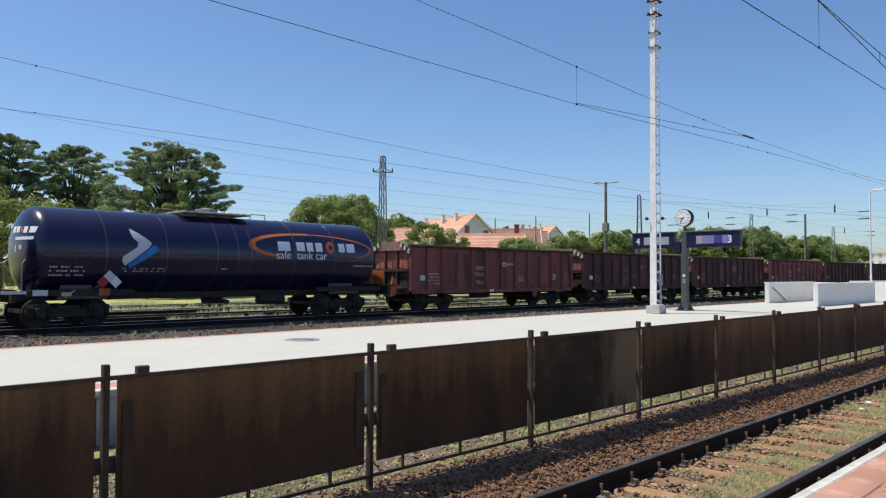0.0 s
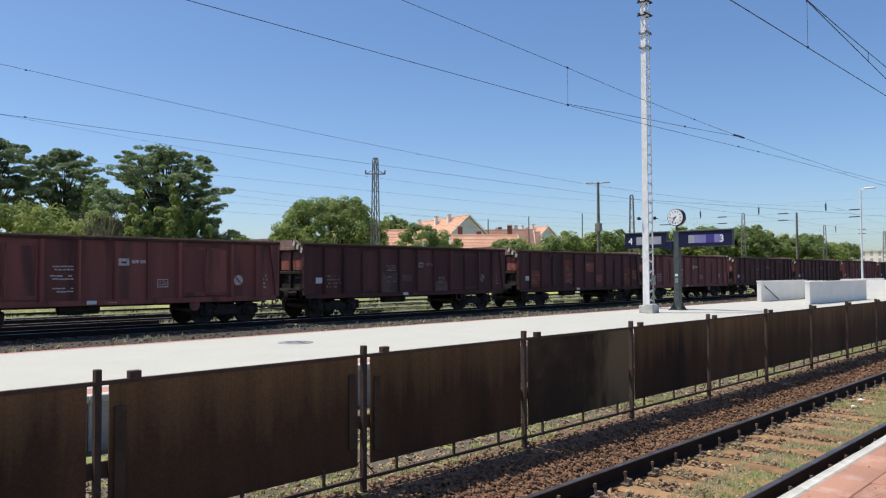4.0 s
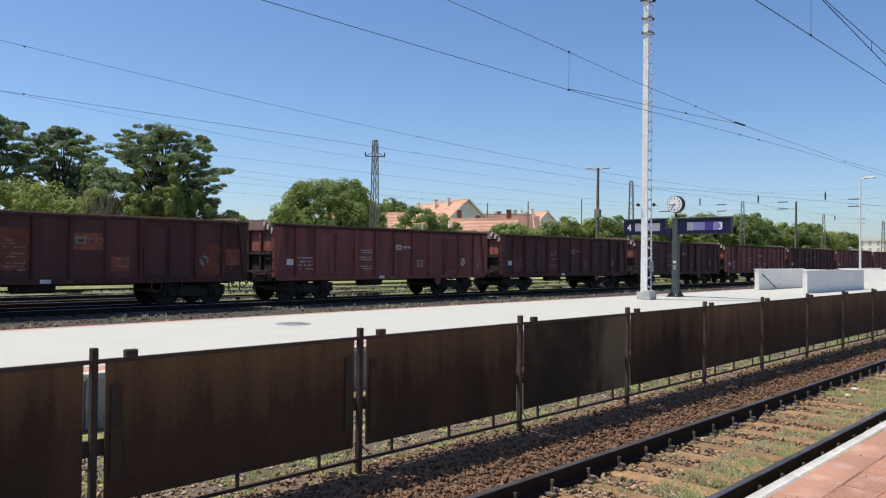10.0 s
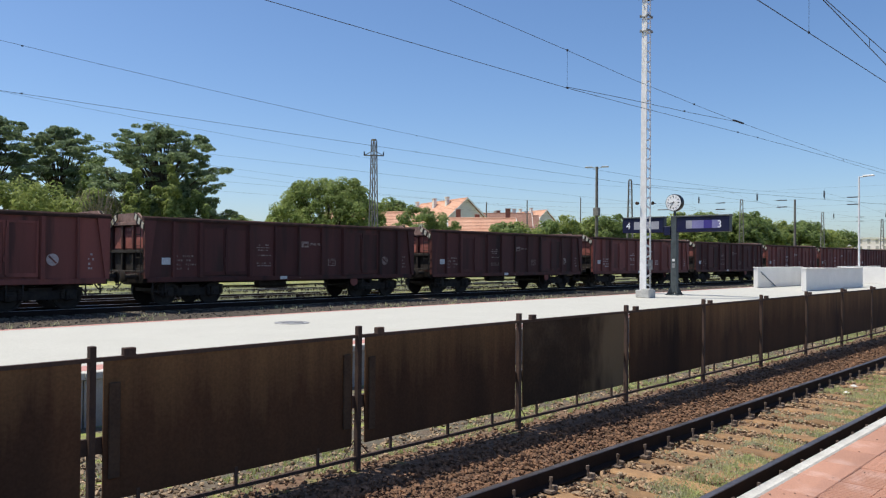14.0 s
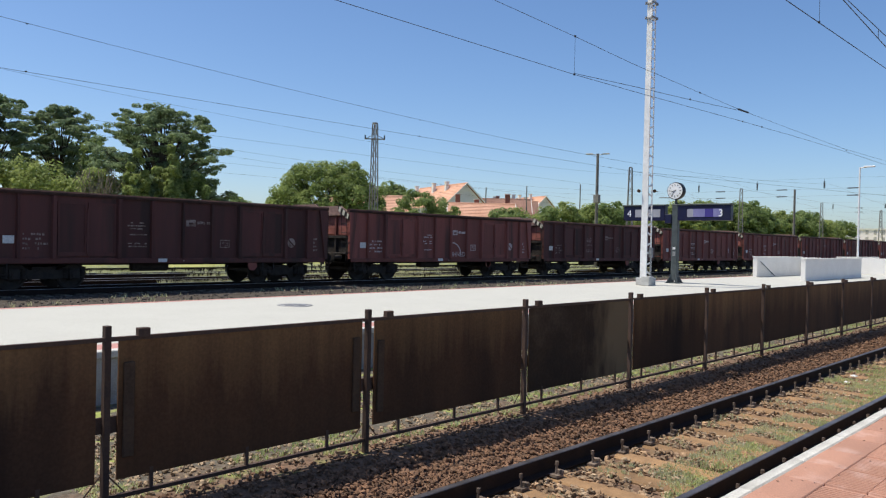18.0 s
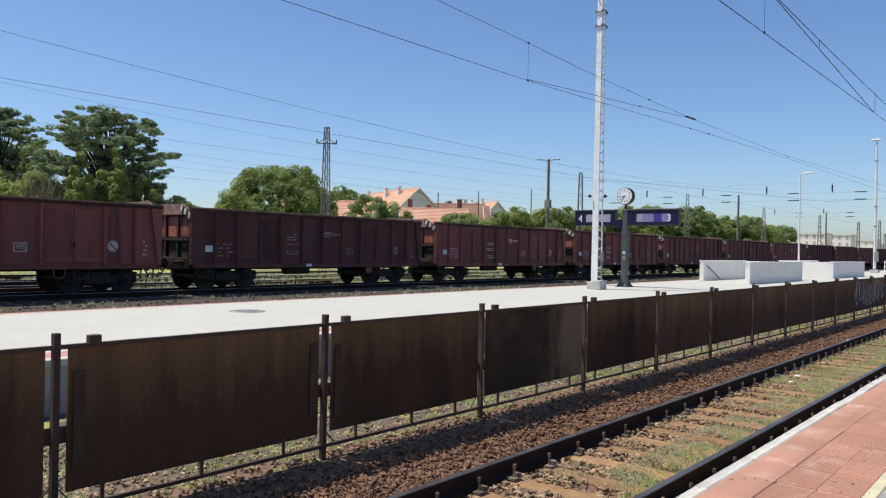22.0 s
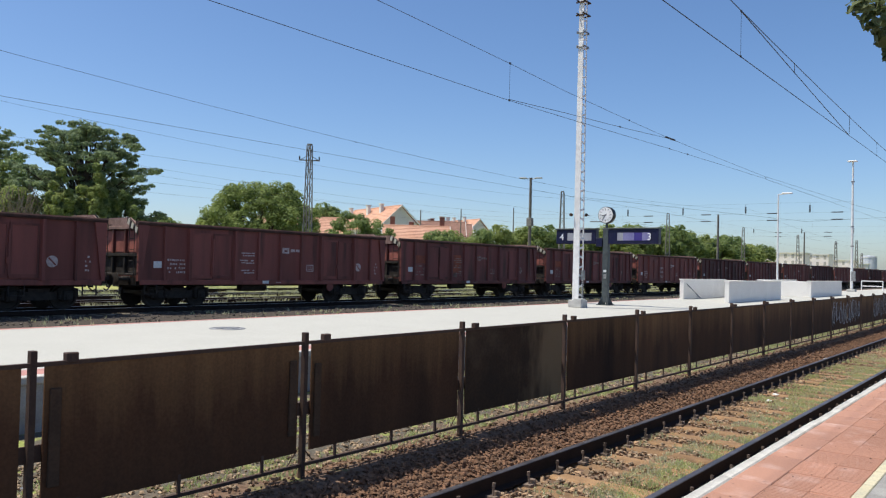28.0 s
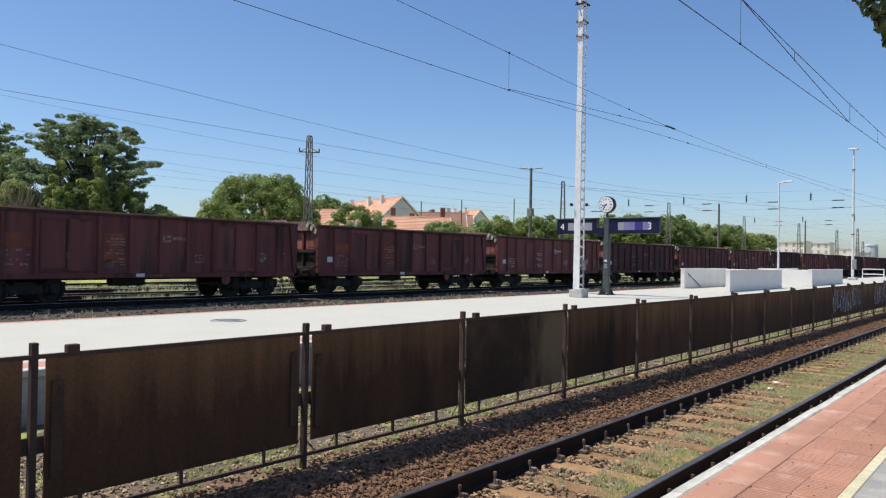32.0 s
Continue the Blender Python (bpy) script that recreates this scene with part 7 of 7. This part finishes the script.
def line_mast():
    """The mast between the two nearest tracks that carries their overhead lines on hinged arms."""
    x = 65.0
    t = thing("catenary_mast", "grey steel mast with two hinged arms for the overhead lines", "mast", pose(x, 5.95, 0.0))
    part("mast_tube", Shape().rod((0, 0, -0.1), (0, 0, 7.6), 0.14, 0.11, 12), MAT["lattice"], t, smooth=True)
    for y, contact, carrier in ((3.6 - 5.95, 5.228, 6.30), (7.95 - 5.95, 5.50, 6.32)):
        part("top_arm", Shape().rod((0, 0, 6.9), (0, y, carrier), 0.03, n=8), MAT["lattice"], t)
        part("registration_arm", Shape().rod((0, 0, 5.9), (0, y, contact), 0.025, n=8), MAT["lattice"], t)
        part("insulator", Shape().rod((0, y * 0.1, 6.84), (0, y * 0.24, 6.76), 0.07, n=10), MAT["insulator"], t)


line_mast()
for y, z in ((17.95, 5.52), (TRAIN_Y, 6.0), (32.4, 5.58), (37.6, 5.6)):
    h = thing("line_hanger", "thin steel hanger between span wire and overhead line", "hanger", pose(80.0, y, z), "line hangers")
    part("hanger_rod", Shape().rod((0, 0, -0.01), (0, 0, 9.05 - z), 0.002, n=5), MAT["wire"], h)
wire("thin wire rising across the yard", [(64, 36, 9.0), (95, 22, 8.2), (120, 10, 10.5)], 0.012)

# ---- small things on the track ----
for k, (x, y, r) in enumerate(((15.2, 4.05, 0.07), (14.4, 3.95, 0.06), (14.9, 3.75, 0.05), (22.3, 4.65, 0.09))):
    s = Shape()
    rs = random.Random(40 + k)
    ico = [(0, 0, 1), (0.9, 0, 0.4), (0.3, 0.85, 0.4), (-0.7, 0.5, 0.4), (-0.7, -0.5, 0.4), (0.3, -0.85, 0.4), (0, 0, 0)]
    s.add([(r * a * rs.uniform(0.7, 1.4), r * b * rs.uniform(0.7, 1.3), r * 0.7 * c) for a, b, c in ico], [(0, 1, 2), (0, 2, 3), (0, 3, 4), (0, 4, 5), (0, 5, 1), (6, 2, 1), (6, 3, 2), (6, 4, 3), (6, 5, 4), (6, 1, 5)])
    ob = part("paper_scrap", s, MAT["rag"], None, at=pose(x, y, ground_height(y) + 0.025))
    tagged(ob, "crumpled white paper scrap on the ballast", "litter", "litter on the track")


def leaf_litter():
    """Dry leaf crumbs and grit on the red pavers."""
    rs = np.random.RandomState(61)
    n = 150
    x, y = rs.uniform(2.5, 26, n), rs.uniform(1.08, 1.92, n)
    r, a = rs.uniform(0.006, 0.02, n), rs.uniform(0, 6.28, n)
    V, F = [], []
    for k in range(n):
        c, q = math.cos(a[k]) * r[k], math.sin(a[k]) * r[k]
        for u, w, h in ((c, q, 0.001), (-q * 0.5, c * 0.5, 0.006), (-c, -q, 0.001), (q * 0.5, -c * 0.5, 0.004)):
            V.append((x[k] + u, y[k] + w, 0.4985 + h))
        F.append((4 * k, 4 * k + 1, 4 * k + 2, 4 * k + 3))
    tagged(new("leaf_litter", raw_mesh("leaf_litter", np.array(V), np.array(F), MAT["bark"])), "dry brown leaf crumbs on the red pavers", "litter", kind="stuff")


leaf_litter()


# ---- ballast stones and grass ----
def stones(name, label, count, box, size, mat, seed, lift=0.0, keep=None):
    rs = np.random.RandomState(seed)
    g = (1 + 5 ** 0.5) / 2
    iv = np.array([(-1, g, 0), (1, g, 0), (-1, -g, 0), (1, -g, 0), (0, -1, g), (0, 1, g), (0, -1, -g), (0, 1, -g), (g, 0, -1), (g, 0, 1), (-g, 0, -1), (-g, 0, 1)]) / 1.9
    jf = np.array([(0, 11, 5), (0, 5, 1), (0, 1, 7), (0, 7, 10), (0, 10, 11), (1, 5, 9), (5, 11, 4), (11, 10, 2), (10, 7, 6), (7, 1, 8), (3, 9, 4), (3, 4, 2), (3, 2, 6), (3, 6, 8), (3, 8, 9), (4, 9, 5), (2, 4, 11), (6, 2, 10), (8, 6, 7), (9, 8, 1)])
    x0, x1, y0, y1 = box
    x = x0 + (x1 - x0) * rs.uniform(0, 1, count) ** 1.6
    y = rs.uniform(y0, y1, count)
    if keep is not None:
        ok = keep(x, y)
        x, y = x[ok], y[ok]
    n = len(x)
    z = np.array([ground_height(b) for b in y]) + lift + rs.uniform(-0.005, 0.02, n)
    s = size * rs.uniform(0.5, 1.3, n)
    V = iv[None] * rs.uniform(0.45, 1.35, (n, 12, 1)) * (s[:, None] * rs.uniform(0.7, 1.3, (n, 3)))[:, None, :] * np.array([1, 1, 0.75])
    V = (V + np.stack([x, y, z], 1)[:, None, :]).reshape(-1, 3)
    F = (jf[None] + 12 * np.arange(n)[:, None, None]).reshape(-1, 3)
    tagged(new(name, raw_mesh(name, V, F, mat)), label, "gravel", kind="stuff")


stones("ballast", "rust-brown ballast stones beside the near rail", 27000, (3.0, 70, 4.47, 5.27), 0.026, MAT["stone"], 21, 0.01)
stones("ballast", "scattered dark stones at the foot of the fence", 5000, (2.5, 70, 5.2, 5.64), 0.02, MAT["stone"], 29, 0.0)
stones("ballast", "rust-brown ballast stones beside the near rail", 3000, (-8, 3.2, 4.47, 5.3), 0.031, MAT["stone"], 25, 0.01)
stones("ballast", "brown ballast stones between the sleepers", 2200, (-8, 3.6, 2.98, 4.32), 0.030, MAT["stone"], 26, 0.02, lambda x, y: np.abs((x - 7.444 + 0.3) % 0.6 - 0.3) > 0.10)
stones("ballast", "brown ballast stones between the sleepers", 8000, (3.5, 60, 2.98, 4.32), 0.030, MAT["stone_pale"], 22, 0.02, lambda x, y: np.abs((x - 7.444 + 0.3) % 0.6 - 0.3) > 0.10)
stones("gravel", "pale grit between the sleepers", 6000, (3.5, 45, 2.98, 4.32), 0.026, MAT["stone_grey"], 27, 0.024, lambda x, y: np.abs((x - 7.444 + 0.3) % 0.6 - 0.3) > 0.12)
stones("gravel", "grey gravel under the rusted fence", 16000, (2.5, 60, 5.66, 8.6), 0.024, MAT["stone_grey"], 23, 0.0)
stones("ballast", "grey ballast stones before the freight train", 9000, (2.0, 90, 19.0, 28.4), 0.045, MAT["stone_dark"], 24, 0.0)
stones("ballast", "dark ballast stones round the sidings", 6000, (2.0, 30, 28.4, 35.5), 0.05, MAT["stone_dark"], 28, 0.0, lambda x, y: y < np.interp(x, (18, 27), (35.5, 29.0)))


def grass(name, label, count, box, height, seed, density=None, lift=0.0, blades=9, mat="grass"):
    rs = np.random.RandomState(seed)
    x0, x1, y0, y1 = box
    x = x0 + (x1 - x0) * rs.uniform(0, 1, count) ** 1.5
    y = rs.uniform(y0, y1, count)
    if density is not None:
        ok = density(x, y, rs)
        x, y = x[ok], y[ok]
    n = len(x)
    px, py = np.repeat(x, blades) + rs.normal(0, height * 0.35, n * blades), np.repeat(y, blades) + rs.normal(0, height * 0.35, n * blades)
    pz = np.repeat([ground_height(b) for b in y], blades) + lift
    h = height * rs.uniform(0.4, 1.3, n * blades)
    a = rs.uniform(0, 2 * math.pi, n * blades)
    w = h * 0.13
    lean = h * rs.uniform(0.1, 0.8, n * blades)
    b = rs.uniform(0, 2 * math.pi, n * blades)
    V = np.stack([np.stack([px - w * np.cos(a), py - w * np.sin(a), pz], 1), np.stack([px + w * np.cos(a), py + w * np.sin(a), pz], 1), np.stack([px + lean * np.cos(b), py + lean * np.sin(b), pz + h], 1)], 1).reshape(-1, 3)
    tagged(new(name, raw_mesh(name, V, np.arange(len(V)).reshape(-1, 3), MAT[mat])), label, "grass", kind="stuff")


def clumpy(scale, cut):
    def ok(x, y, rs):
        v = np.array([noise.noise(Vector((a * scale, b * scale * 1.5, 3.3))) for a, b in zip(x, y)])
        return v + rs.uniform(-0.15, 0.15, len(x)) > cut
    return ok


def behind_fence(x, y, rs):
    return clumpy(1.0, -0.1)(x, y, rs) & (rs.uniform(0, 1, len(x)) < np.interp(x, (4, 9), (0.25, 1.0)))


def yard_grass(x, y, rs):
    return clumpy(0.3, -0.1)(x, y, rs) & ((y > np.interp(x, (18, 27), (35.2, 28.8))) | ((x > 15) & (y < 29.9)))


grass("grass", "dry green tufts along the near rail", 19000, (3.5, 80, 2.95, 3.75), 0.042, 31, clumpy(1.9, -0.04), 0.03)
grass("grass", "fresh green weeds along the near rail", 12000, (3.5, 80, 2.95, 3.5), 0.05, 36, clumpy(1.5, 0.0), 0.03, mat="weed")
grass("grass", "yellow-green tufts further along the track", 14000, (14, 110, 2.95, 4.28), 0.045, 37, clumpy(1.3, -0.02), 0.03, 7, mat="weed")
grass("grass", "sparse green tufts between the rails", 7000, (3.5, 80, 3.4, 4.3), 0.034, 32, clumpy(1.6, 0.12), 0.03)
grass("grass", "green tufts under the rusted fence", 16000, (2.5, 80, 5.65, 7.8), 0.055, 33, behind_fence, mat="weed")
grass("grass", "dry grass tufts before the freight train", 1200, (2, 100, 20.0, 24.8), 0.12, 34, clumpy(0.5, 0.12))
grass("grass", "tall sunlit dry grass between the sidings", 24000, (6, 130, 28.9, 48), 0.20, 35, yard_grass, 0.0, 7)


# ---- what moves ----
def travelled(t):
    """How far the train has come after t seconds."""
    u = t / 32.0
    return 154.678 * u + 49.8485 * u ** 2 - 201.407 * u ** 3 + 316.517 * u ** 4 - 216.913 * u ** 5 + 54.3296 * u ** 6


def motions():
    times = [2.0 * k for k in range(17)]
    for wagon, i in TRAIN:
        walk(wagon, [(t, train_place(i) @ pose(-travelled(t), 0, 0)) for t in times])
    walk(tank, [(t, pose(FIRST - TANK_LEN / 2 - travelled(t), TRAIN_Y, TRAIN_Z)) for t in times])
    walk(tank_2, [(t, pose(FIRST - TANK_LEN * 1.5 - travelled(t), TRAIN_Y, TRAIN_Z)) for t in times])
    turns = [k * 32.0 / 240 for k in range(241)]
    for wagon in [w for w, _ in TRAIN] + [tank, tank_2]:
        for b in wagon.children:
            for w in b.children:
                if w.name.startswith("wheelset"):
                    at = w.matrix_basis.translation.copy()
                    walk(w, [(t, Matrix.Translation(at) @ pose(0, 0, 0, 0, -math.degrees(travelled(t) / 0.457), 0)) for t in turns])


motions()
